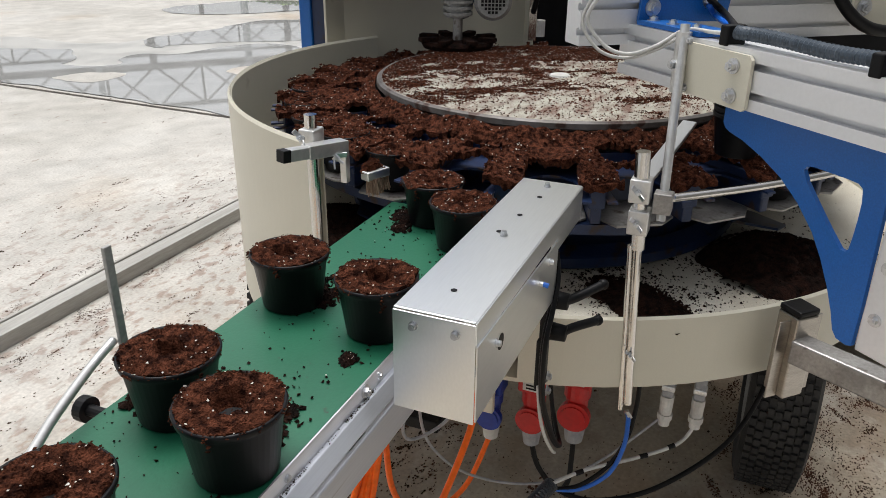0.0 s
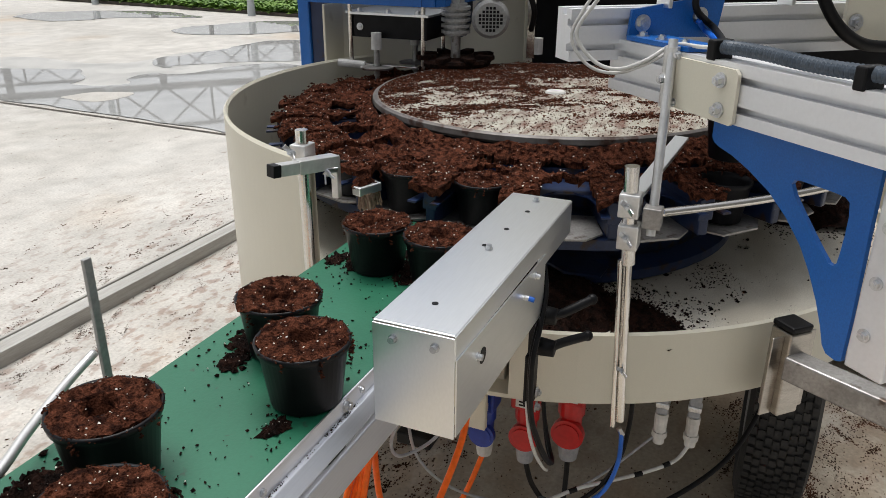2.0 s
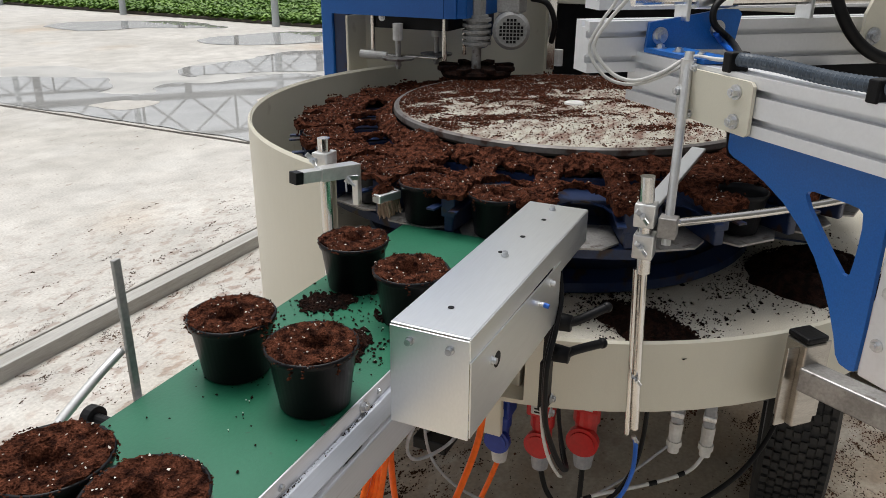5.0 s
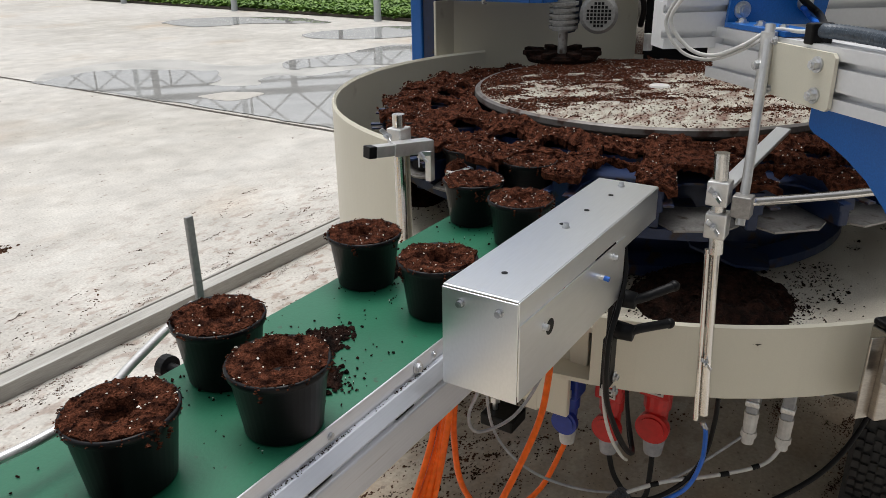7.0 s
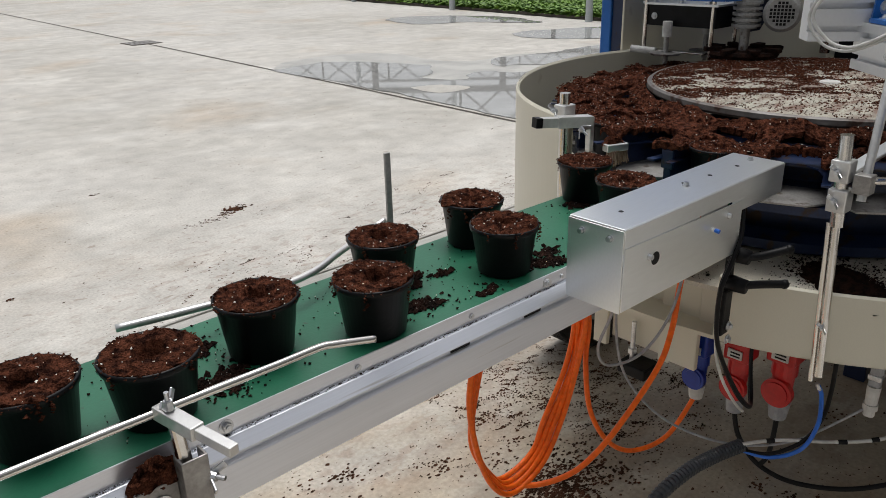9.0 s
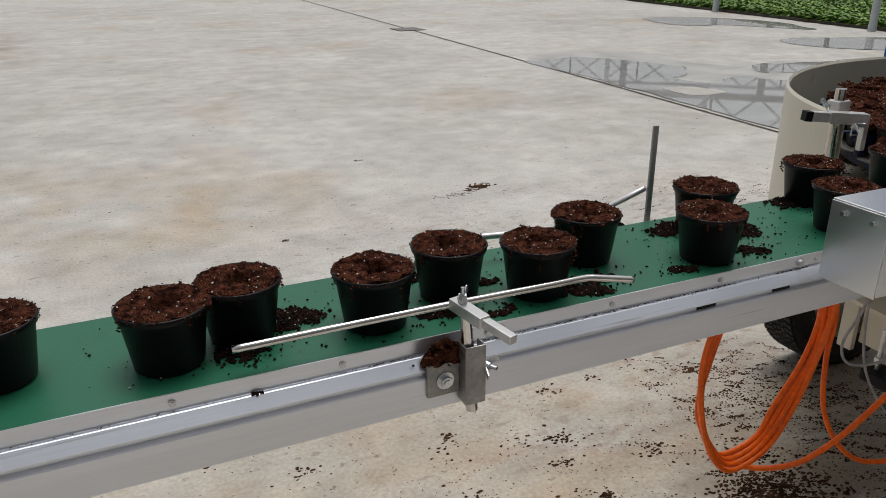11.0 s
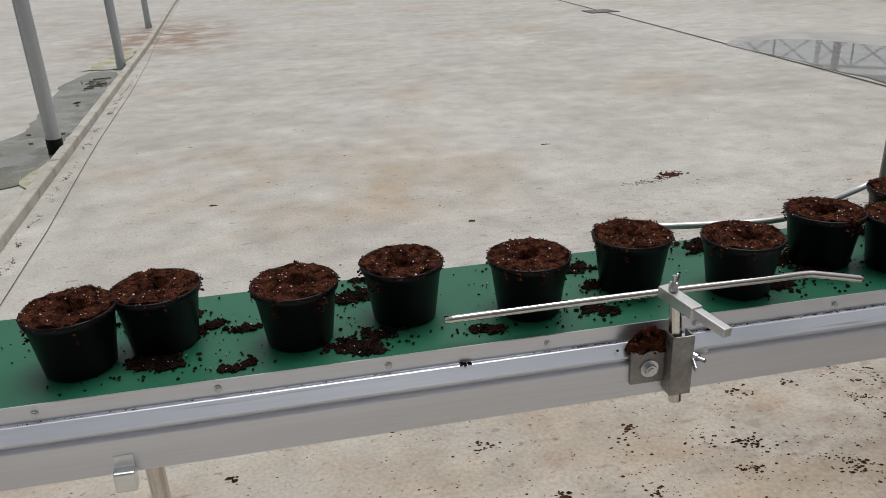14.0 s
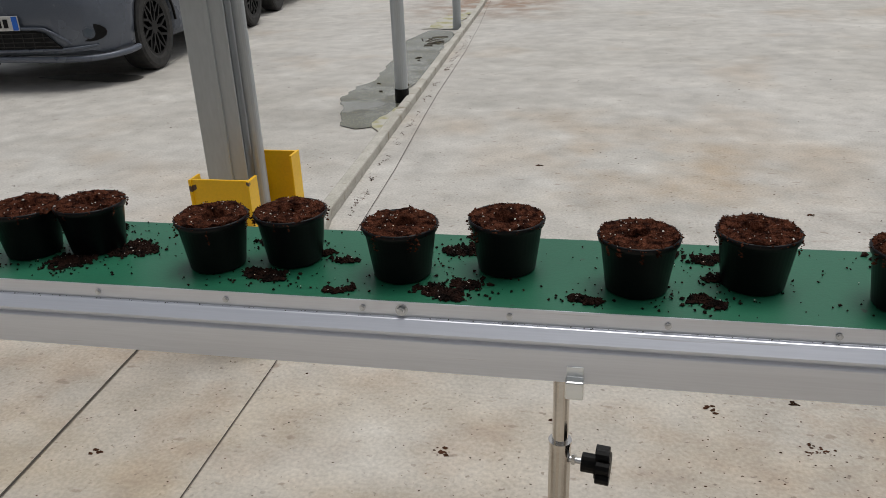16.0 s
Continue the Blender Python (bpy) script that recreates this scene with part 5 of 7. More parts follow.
box(bm, 0.425, 0.228, 0.868, 0.470, 0.246, 0.882, 0.002, Matrix.Translation((0.42, 0.24, 0)) @ Matrix.Rotation(radians(-20), 4, "Z") @ Matrix.Translation((-0.42, -0.24, 0)))
part("brush_back", bm, GALV, br)
rng = random.Random(14)
bm = B()
for _ in range(220):
    x, y = rng.uniform(0.427, 0.468), rng.uniform(0.218, 0.236)
    rod(bm, (x, y, 0.870), (x + rng.uniform(-0.004, 0.004), y + rng.uniform(-0.005, 0.003), 0.843 + rng.uniform(0, 0.008)), 0.0007, 4)
part("bristles", bm, BRISTLE, br, "peat stained tan bristles")["kind"] = "stuff"
bm = B()
wing_nut(bm, (0.383, 0.262, 0.915), (0.2, -0.7, -0.6), 0.0055)
part("wing_nut", bm, ZINC, br)
bm = B()
wing_nut(bm, (0.36, 0.300, 0.943), (-1, -0.2, 0.3), 0.005)
part("wing_nut", bm, ZINC, br)
heap("peat_heap", 0.445, 0.233, 0.881, 0.022, 0.010, 0.012, -20, 31, SOIL, "small peat heap caught on the brush", n=12, crumbs=90)
heap("peat_heap", -0.524, -0.0035, BELT_Z - 0.022, 0.026, 0.010, 0.020, 0, 33, SOIL, "small peat heap caught on the rail clamp", n=14, crumbs=160, spread=1.0)

# ---- plant pots ----
def pot_meshes():
    bm = B()
    lathe(bm, [(0.0005, 0.0), (0.0292, 0.0), (0.0312, 0.002), (0.0380, 0.0565), (0.0402, 0.0572), (0.0414, 0.0635), (0.0402, 0.0652), (0.0380, 0.0640), (0.0372, 0.058), (0.0365, 0.050), (0.0005, 0.050)], 44)
    for f in bm.faces:
        f.smooth = True
    grow = Matrix.Diagonal((1.09, 1.09, 0.995, 1))
    bmesh.ops.transform(bm, matrix=grow, verts=bm.verts)
    shell = mesh_of("pot_shell", bm, POT)
    soils, grains = [], []
    for v in range(5):
        rng = random.Random(100 + v)
        bm, bp = B(), B()
        na, nr = 60, 13
        ox, oy = rng.uniform(-0.004, 0.004), rng.uniform(-0.004, 0.004)
        hr = rng.uniform(0.0085, 0.0112)
        rows = []

        def top(x, y, r, rim):
            d = math.hypot(x - ox, y - oy)
            p = Vector((x * 1.0, y * 1.0, v * 3.7))
            z = 0.0654 + 0.0034 * noise.noise(p * 55) + 0.0028 * noise.noise(p * 170) + 0.0016 * noise.noise(p * 420)
            z -= 0.024 * max(0.0, 1 - (d / (hr * 1.25)) ** 4) if d < hr * 1.25 else 0.0
            return z + 0.001 - 0.0060 * max(0.0, (r - 0.036) / 0.008) ** 2
        for i in range(na):
            a = 2 * math.pi * i / na
            rr = 0.0394 + 0.0044 * noise.noise(Vector((math.cos(a) * 2.4, math.sin(a) * 2.4, v * 5.0))) + 0.0018 * noise.noise(Vector((math.cos(a) * 9, math.sin(a) * 9, v)))
            row = []
            for j in range(nr):
                r = rr * ((j + 0.35) / (nr - 0.65))
                x, y = r * math.cos(a), r * math.sin(a)
                row.append(bm.verts.new((x, y, top(x, y, r, rr))))
            row.append(bm.verts.new(((rr - 0.001) * math.cos(a), (rr - 0.001) * math.sin(a), 0.0610 + 0.004 * noise.noise(Vector((a * 3, v, 0))))))
            row.append(bm.verts.new((0.036 * math.cos(a), 0.036 * math.sin(a), 0.060)))
            rows.append(row)
        mid = bm.verts.new((0, 0, top(0, 0, 0, 1)))
        for i in range(na):
            a, b = rows[i], rows[(i + 1) % na]
            bm.faces.new([mid, a[0], b[0]])
            for j in range(len(a) - 1):
                bm.faces.new([a[j], a[j + 1], b[j + 1], b[j]])
        for _ in range(900):
            a, r = rng.uniform(0, 6.283), 0.0425 * math.sqrt(rng.random())
            x, y = r * math.cos(a), r * math.sin(a)
            if math.hypot(x - ox, y - oy) < hr * 1.1:
                continue
            crumb(bm, (x, y, top(x, y, min(r, 0.0445), 1) + 0.0002), rng.uniform(0.0004, 0.0014) * (1.7 if rng.random() < 0.05 else 1), rng)
        for _ in range(rng.randint(4, 8)):
            # threads of peat hanging over the rim
            a = rng.uniform(0, 6.283)
            for q in range(rng.randint(3, 9)):
                r = 0.0420 - 0.0002 * q + rng.uniform(-0.0018, 0.0015)
                crumb(bm, (r * math.cos(a + rng.uniform(-0.06, 0.06)), r * math.sin(a), 0.062 - q * 0.0022), rng.uniform(0.001, 0.0026), rng)
        for _ in range(34):
            a, r = rng.uniform(0, 6.283), 0.0415 * math.sqrt(rng.random())
            x, y = r * math.cos(a), r * math.sin(a)
            if math.hypot(x - ox, y - oy) > hr:
                crumb(bp, (x, y, top(x, y, r, 1) + 0.0006), rng.uniform(0.0005, 0.0012) * (1.5 if rng.random() < 0.15 else 1), rng)
        bmesh.ops.transform(bm, matrix=grow, verts=bm.verts)
        bmesh.ops.transform(bp, matrix=grow, verts=bp.verts)
        soils.append(mesh_of("peat_fill", bm, SOIL))
        grains.append(mesh_of("perlite", bp, PERLITE))
    return shell, soils, grains


SHELL, SOILS, GRAINS = pot_meshes()


def plant_pot(k):
    t = thing("plant_pot", "black plastic plant pot heaped with reddish peat, dibbled hole", "plant pot", group="pots on the line")
    part("shell", SHELL, None, t)
    s = part("peat_fill", SOILS[k % 5], None, t, "crumbly reddish peat")
    s.rotation_euler = (0, 0, k * 1.9)
    g = part("perlite", GRAINS[k % 5], None, s, "white perlite grains")
    g["kind"] = "stuff"
    return t


# time, along and across the line, of the pots as they ride the belt
SEEN = {
    "B-2": [(0, -0.275, 0.1)],
    "B-1": [(0, -0.107, 0.143), (1, -0.226, 0.106)],
    "B0": [(0, 0.114, 0.164), (1, -0.068, 0.159), (1.5, -0.125, 0.15), (2.5, -0.217, 0.11)],
    "B1": [(0, 0.407, 0.116), (1, 0.228, 0.116), (1.5, 0.142, 0.117), (2.5, -0.039, 0.114), (3.5, -0.21, 0.111)],
    "B2": [(1, 0.447, 0.158), (1.5, 0.365, 0.125), (2.5, 0.189, 0.124), (3.5, 0.011, 0.123)],
    "B3": [(2.5, 0.439, 0.176), (3.5, 0.257, 0.164), (6, -0.149, 0.135), (6.5, -0.198, 0.117), (7, -0.267, 0.099), (8.5, -0.515, 0.095), (9, -0.586, 0.088), (9.5, -0.682, 0.088), (10, -0.769, 0.106), (12.5, -1.222, 0.106), (16, -1.925, 0.106)],
    "B4": [(3.5, 0.525, 0.186), (6, 0.061, 0.154), (6.5, -0.03, 0.154), (7, -0.12, 0.153), (8.5, -0.276, 0.099), (9, -0.36, 0.098), (9.5, -0.448, 0.098), (10, -0.535, 0.101), (12.5, -0.989, 0.099), (16, -1.685, 0.115)],
    "B5": [(6, 0.301, 0.167), (6.5, 0.215, 0.167), (7, 0.125, 0.169), (8.5, -0.119, 0.157), (9, -0.16, 0.139), (9.5, -0.22, 0.118), (10, -0.299, 0.103), (12.5, -0.741, 0.099), (13.5, -0.927, 0.107), (14.5, -1.11, 0.099), (15.5, -1.306, 0.103), (16, -1.406, 0.11)],
    "B6": [(6.5, 0.466, 0.184), (7, 0.378, 0.164), (8.5, 0.107, 0.163), (9, 0.018, 0.164), (9.5, -0.068, 0.166), (10, -0.133, 0.155), (12.5, -0.497, 0.1), (13.5, -0.676, 0.099), (14.5, -0.854, 0.095), (15.5, -1.043, 0.095), (16, -1.14, 0.114)],
    "B7": [(8.5, 0.38, 0.174), (9, 0.282, 0.171), (9.5, 0.191, 0.173), (10, 0.102, 0.17), (12.5, -0.247, 0.106), (13.5, -0.414, 0.096), (14.5, -0.593, 0.099), (15.5, -0.777, 0.093), (16, -0.864, 0.102)],
    "B8": [(9, 0.615, 0.257), (9.5, 0.475, 0.201), (10, 0.376, 0.178), (12.5, -0.08, 0.166), (13.5, -0.191, 0.12), (14.5, -0.339, 0.098), (15.5, -0.536, 0.104)],
    "F-1": [(0, -0.149, 0.047)],
    "F0": [(0, 0.096, 0.045), (1, -0.084, 0.042), (1.5, -0.172, 0.042)],
    "F1": [(0, 0.342, 0.044), (1, 0.157, 0.042), (1.5, 0.072, 0.045), (2.5, -0.106, 0.042)],
    "F2": [(1, 0.427, 0.047), (1.5, 0.355, 0.036), (2.5, 0.176, 0.033), (3.5, 0, 0.031)],
    "F3": [(2.5, 0.403, 0.053), (3.5, 0.225, 0.052), (6, -0.222, 0.047)],
    "F4": [(3.5, 0.488, 0.065), (6, 0.025, 0.045), (6.5, -0.063, 0.046), (7, -0.152, 0.046), (8.5, -0.409, 0.052), (9, -0.49, 0.059), (9.5, -0.568, 0.077), (10, -0.636, 0.071), (16, -1.765, 0.093)],
    "F5": [(6, 0.283, 0.049), (6.5, 0.19, 0.049), (7, 0.103, 0.05), (8.5, -0.159, 0.051), (9, -0.245, 0.049), (9.5, -0.332, 0.05), (10, -0.415, 0.055), (12.5, -0.826, 0.078), (13.5, -1.012, 0.076), (14.5, -1.182, 0.074), (15.5, -1.394, 0.075), (16, -1.498, 0.084)],
    "F6": [(6.5, 0.421, 0.063), (7, 0.334, 0.065), (8.5, 0.066, 0.062), (9, -0.023, 0.063), (9.5, -0.11, 0.064), (10, -0.196, 0.063), (12.5, -0.629, 0.069), (13.5, -0.789, 0.077), (14.5, -0.972, 0.072), (15.5, -1.162, 0.074), (16, -1.261, 0.084)],
    "F7": [(8.5, 0.333, 0.063), (9, 0.24, 0.063), (9.5, 0.15, 0.067), (10, 0.062, 0.062), (12.5, -0.379, 0.059), (13.5, -0.548, 0.07), (14.5, -0.716, 0.074), (15.5, -0.9, 0.072), (16, -0.991, 0.078)],
    "F8": [(9.5, 0.417, 0.066), (10, 0.318, 0.068), (12.5, -0.127, 0.056), (13.5, -0.302, 0.057), (14.5, -0.474, 0.062), (15.5, -0.632, 0.068)],
}
SPEED = 0.1785
PRESSES = [-3.5, -2.15, -0.8, 0.6, 2.0, 3.4, 4.75, 6.05, 7.45, 8.85, 10.25, 11.62, 13.0, 14.4, 15.8, 17.2]
FIRST = -1    # PRESSES[k - FIRST] is when pair k leaves the carousel
REST = 177.0


def leaves(k):
    return PRESSES[k - FIRST] if 0 <= k - FIRST < len(PRESSES) else PRESSES[-1] + 1.4 * (k - FIRST - len(PRESSES) + 1)


STEP = 2 * PITCH
TURN_A, TURN_B = 0.62, 1.12   # the carousel turns this long after each press stroke


def carousel_keys():
    """(time, steps turned): still, then one step after every stroke."""
    out = []
    for i in range(len(PRESSES) - 1):
        p, q = PRESSES[i], PRESSES[i + 1]
        out.append((p + TURN_A, i))
        out.append((min(p + TURN_B, q - 0.15), i + 1))
    return out


CKEYS = carousel_keys()


def steps_at(t):
    ts, vs = zip(*CKEYS)
    return float(np.interp(t, ts, vs))


def pot_rows(k, row):
    """Rows for one pot: on the carousel, out onto the belt, and along it."""
    side = -0.5 if row == "B" else 0.5
    out = leaves(k)
    seen = SEEN.get(f"{row}{k}", [])
    idx = k - FIRST
    rows = []
    y_belt = {"F": 0.055, "B": 0.165}[row]
    if out > -0.3:
        for t, v in CKEYS:
            if t > out:
                break
            mid = t - 0.25
            for tt, vv in ((mid, steps_at(mid)), (t, v)):
                n = idx - vv
                if n > 8:
                    n = 8.0
                a = radians(REST + side * PITCH - n * STEP)
                rows.append((tt, CX + HOLE_R * math.cos(a), CY + HOLE_R * math.sin(a), 0.0))
        rows.append((out + 0.02, CX + HOLE_R * math.cos(radians(REST + side * PITCH)), CY + HOLE_R * math.sin(radians(REST + side * PITCH)), 0.0))
    seen = [s for s in seen if s[0] > out + 0.12]
    if not seen:
        t1 = max(out + 0.62, 0.0)
        x1 = 0.41 - SPEED * (t1 - out - 0.62)
        seen = [(t1, x1, y_belt)]
        if row == "B":
            seen += [(t1 + 2.6, x1 - SPEED * 2.5, 0.160), (t1 + 4.0, x1 - SPEED * 3.7, 0.112)]
        else:
            seen += [(t1 + 5.0, x1 - SPEED * 5.0, 0.066)]
    elif seen[0][0] > out + 0.9:
        t0, x0, y0 = seen[0]
        t1 = out + 0.62
        seen.insert(0, (t1, min(x0 + SPEED * (t0 - t1), 0.43), y0))
    t0, x0, y0 = seen[0]
    if t0 > 0 and not rows:
        seen.insert(0, (0.0, x0 + SPEED * t0, y0))
    rows += [(t, x, y, 0.0) for t, x, y in seen]
    t1, x1, y1 = seen[-1]
    if t1 < 17:
        rows.append((17.0, x1 - SPEED * (17.0 - t1), y1, 0.0))
    # no two rows closer than a fifteenth of a second
    clean = []
    for r in sorted(rows):
        if r[0] < -0.6:
            continue
        if not clean or r[0] - clean[-1][0] > 0.07:
            clean.append(r)
    if clean[0][0] > 0:
        clean.insert(0, (0.0,) + clean[0][1:])
    return clean


POTS = []
for k in range(-2, 14):
    for row in "FB":
        if k == -2 and row == "F":
            continue
        POTS.append((k, row, plant_pot(len(POTS))))


def debris(k):
    """Crumbs lying on the belt behind a pair of pots."""
    rng = random.Random(700 + k)
    bm, bp = B(), B()
    def patch(cx, cy, n, sx, sy, r0, r1):
        for _ in range(n):
            x, y = rng.gauss(cx, sx), rng.gauss(cy, sy)
            if -0.09 < y < 0.095:
                crumb(bm, (x, y, 0.0012), rng.uniform(r0, r1), rng)
                if rng.random() < 0.04:
                    crumb(bp, (x, y, 0.0035), rng.uniform(0.0006, 0.0013), rng)
    def clump(cx, cy, size):
        # a torn lump with its scatter
        for _ in range(rng.randint(2, 4)):
            patch(cx + rng.gauss(0, size * 0.7), cy + rng.gauss(0, size * 0.5), int(4200 * size), size * 0.34, size * 0.24, 0.0014, 0.0058)
        patch(cx, cy, int(1800 * size), size * 1.5, size * 1.0, 0.0008, 0.0026)
    clump(rng.uniform(0.045, 0.065), rng.uniform(0.045, 0.065), rng.uniform(0.024, 0.036))
    clump(rng.uniform(0.05, 0.075), rng.uniform(-0.055, -0.04), rng.uniform(0.018, 0.030))
    if rng.random() < 0.9:
        clump(rng.uniform(0.08, 0.13), rng.uniform(-0.02, 0.02), rng.uniform(0.016, 0.026))
    if rng.random() < 0.6:
        clump(rng.uniform(-0.07, -0.05), rng.uniform(-0.075, -0.06), rng.uniform(0.008, 0.014))
    patch(0.03, 0.0, 70, 0.06, 0.05, 0.0005, 0.0018)
    patch(0.06, -0.06, 40, 0.04, 0.02, 0.001, 0.003)
    t = thing("peat_crumbs", "dark peat crumbs scattered on the green belt", "peat crumbs", group="crumbs on the belt", kind="stuff")
    part("crumb", bm, SOIL_DARK, t)["kind"] = "stuff"
    part("perlite", bp, PERLITE, t)["kind"] = "stuff"
    return t


DEBRIS = [(k, debris(k)) for k in range(-2, 14)]


# ---- sweepers and peat mounds under the carousel ----
REST_AT = radians(REST - PITCH * 0.5 + steps_at(3.5) * STEP)
for k in range(4):
    a = SWEEP - REST_AT + k * math.pi / 2
    heap("peat_mound", 0.535 * math.cos(a), 0.535 * math.sin(a), 0.700, 0.125, 0.115, 0.042, math.degrees(a) + 96, 3 + k, SOIL_DARK, "dark moist peat mound pushed round the tray", parent=car_t, crumbs=4500, spread=1.25, n=44)
    bm = B()
    b = a + radians(4)
    m = Matrix.Rotation(b, 4, "Z") @ Matrix.Translation((0.36, 0.02, 0.742)) @ Matrix.Rotation(radians(-12), 4, "X")
    plate(bm, [(0.0, -0.06), (0.10, -0.075), (0.155, -0.02), (0.14, 0.04), (0.06, 0.07), (0.0, 0.06)], 0.004, m)
    part("sweeper", bm, NAVY, car_t, "dark blue peat sweeper plate")

# ---- empty pots dropped onto the carousel ----
bm = B()
lathe(bm, [(0.0005, 0.002), (0.0285, 0.0), (0.0305, 0.001), (0.0378, 0.0565), (0.0398, 0.0575), (0.0408, 0.0635), (0.0395, 0.0650), (0.0380, 0.0640), (0.0365, 0.056), (0.0295, 0.004), (0.0005, 0.004)], 40)
EMPTY = mesh_of("empty_shell", bm, POT, True)
EMPTIES = []


def empty_pots():
    order = 0
    for i, p in enumerate(PRESSES[:-1]):
        drop = p + TURN_B + 0.03
        if drop + 2.5 < 0 or drop > 15.5:
            continue
        for sgn in (-0.5, 0.5):
            t = thing("empty_pot", "empty black plastic pot set into the carousel", "plant pot", group="empty pots")
            part("shell", EMPTY, None, t)
            ang = REST + sgn * PITCH + 2 * STEP
            rows = []
            if drop > 0.1:
                rows += [(0.0, ang, 0.080 + order * 0.009), (drop, ang, 0.080 + order * 0.009), (drop + 0.16, ang, 0.0)]
            else:
                rows += [(0.0, ang + STEP * max(0.0, steps_at(0.0) - (i + 1)), 0.0)]
            for tt, v in CKEYS:
                if tt > max(drop + 0.2, 0.05) and v - (i + 1) <= 3:
                    n = max(0.0, v - (i + 1))
                    rows.append((tt - 0.25, ang + STEP * max(0.0, steps_at(tt - 0.25) - (i + 1)), 0.0)) if n > 0 and rows[-1][0] < tt - 0.3 and steps_at(tt - 0.25) != v else None
                    rows.append((tt, ang + STEP * n, 0.0))
            rows.append((max(17.0, rows[-1][0] + 0.5), rows[-1][1], 0.0))
            EMPTIES.append((t, rows))
        if drop > 0.1:
            order += 1


empty_pots()


# ---- pot dispenser frame over the carousel ----
fr = thing("dispenser_frame", "aluminium profile frame with blue brackets over the carousel", "machine frame")
P0, U = Vector((0.589, -0.096, 0)), Vector((-0.675, -0.738, 0)).normalized()
FACE = Vector((-U.y, U.x, 0)) * -1.0            # towards the conveyor side
if FACE.x > 0:
    FACE = -FACE
Q0, VV = Vector((0.530, -0.050, 0)), Vector((0.633, -0.774, 0)).normalized()
FACE2 = Vector((VV.y, -VV.x, 0))
if FACE2.x > 0:
    FACE2 = -FACE2


def beam(start, way, face, length, z0, z1, depth, name, grooves):
    """An aluminium profile with slots along its face."""
    h = z1 - z0
    out = [(0, 0)]
    for g in grooves:
        c = h * g
        out += [(0, c - 0.0042), (-0.0035, c - 0.0042), (-0.0035, c - 0.007), (-0.011, c - 0.004), (-0.011, c + 0.004), (-0.0035, c + 0.007), (-0.0035, c + 0.0042), (0, c + 0.0042)]
    out += [(0, h), (-depth * 0.35, h), (-depth * 0.35, h - 0.009), (-depth * 0.62, h - 0.009), (-depth * 0.62, h), (-depth, h), (-depth, 0)]
    m = Matrix(((face.x, 0, way.x, start.x), (face.y, 0, way.y, start.y), (0, 1, 0, z0), (0, 0, 0, 1)))
    bm = B()
    plate(bm, out, length, m)
    return part(name, bm, ALU_PALE, fr, "pale anodised aluminium profile beam")


beam(P0, U, FACE, 0.62, 1.030, 1.100, 0.045, "lower_beam", (0.26, 0.74))
beam(Q0, VV, FACE2, 0.80, 1.072, 1.142, 0.045, "upper_beam", (0.26, 0.74))
beam(Q0 + VV * 0.05 - FACE2 * 0.08, VV, FACE2, 0.75, 1.150, 1.220, 0.05, "upper_beam", (0.26, 0.74))


def on(s, z, off=0.0):
    p = P0 + U * s + FACE * off
    return Vector((p.x, p.y, z))


def on2(s, z, off=0.0):
    p = Q0 + VV * s + FACE2 * off
    return Vector((p.x, p.y, z))


def face_m(off=0.0):
    """Plane of the lower beam's face: x along it, y up."""
    o = on(0, 0, off)
    return Matrix(((U.x, 0, FACE.x, o.x), (U.y, 0, FACE.y, o.y), (0, 1, 0, 0), (0, 0, 0, 1)))


def face2_m(off=0.0):
    o = on2(0, 0, off)
    return Matrix(((VV.x, 0, FACE2.x, o.x), (VV.y, 0, FACE2.y, o.y), (0, 1, 0, 0), (0, 0, 0, 1)))


bm = B()
plate(bm, [(0.203, 1.028), (0.203, 1.004), (0.207, 0.998), (0.216, 0.994), (0.239, 0.989), (0.270, 0.978), (0.305, 0.9615), (0.335, 0.940), (0.361, 0.915), (0.379, 0.890), (0.395, 0.862), (0.407, 0.836), (0.414, 0.816), (0.421, 0.8085), (0.434, 0.8065), (0.4405, 0.809), (0.441, 0.86), (0.440, 0.913), (0.439, 0.957), (0.438, 1.028)], 0.006, face_m(-0.022),
      holes=[[(0.334, 0.980), (0.337, 0.985), (0.345, 0.987), (0.390, 0.987), (0.404, 0.986), (0.410, 0.982), (0.4125, 0.967), (0.4125, 0.9475), (0.4115, 0.9275), (0.410, 0.9135), (0.407, 0.909), (0.400, 0.9095), (0.382, 0.926), (0.362, 0.946), (0.341, 0.968)]])
part("gusset", bm, BLUE, fr, "blue curved steel gusset")
bm = B()
plate(bm, [(0.146, 1.032), (0.249, 1.029), (0.2535, 1.033), (0.253, 1.089), (0.248, 1.094), (0.146, 1.095)], 0.005, face_m(0.001))
part("mount_plate", bm, CREAM, fr, "cream mounting plate")
for s, z in ((0.227, 1.079), (0.229, 1.044)):
    bm = B()
    hex_bolt(bm, on(s, z, 0.006), FACE, 0.0062, 0.007)
    part("mount_bolt", bm, ZINC, fr)
bm = B()
a = on(0.136, 0, 0.006)
rod(bm, (a.x, a.y, 1.030), (a.x, a.y, 1.106), 0.0098, 18)
part("rod_sleeve", bm, ZINCED, fr)
for z in (1.097, 1.038):
    bm = B()
    hex_bolt(bm, on(0.149, z, 0.006), FACE, 0.0035, 0.004)
    part("sleeve_screw", bm, ZINC, fr)
bm = B()
hex_bolt(bm, (a.x + FACE.x * 0.009, a.y + FACE.y * 0.009, 1.066), FACE, 0.0055, 0.006)
part("sleeve_screw", bm, ZINC, fr)
bm = B()
rod(bm, (a.x, a.y, 1.115), (0.432, -0.200, 0.872), 0.0062, 14)
part("hanger_rod", bm, ZINCED, fr)
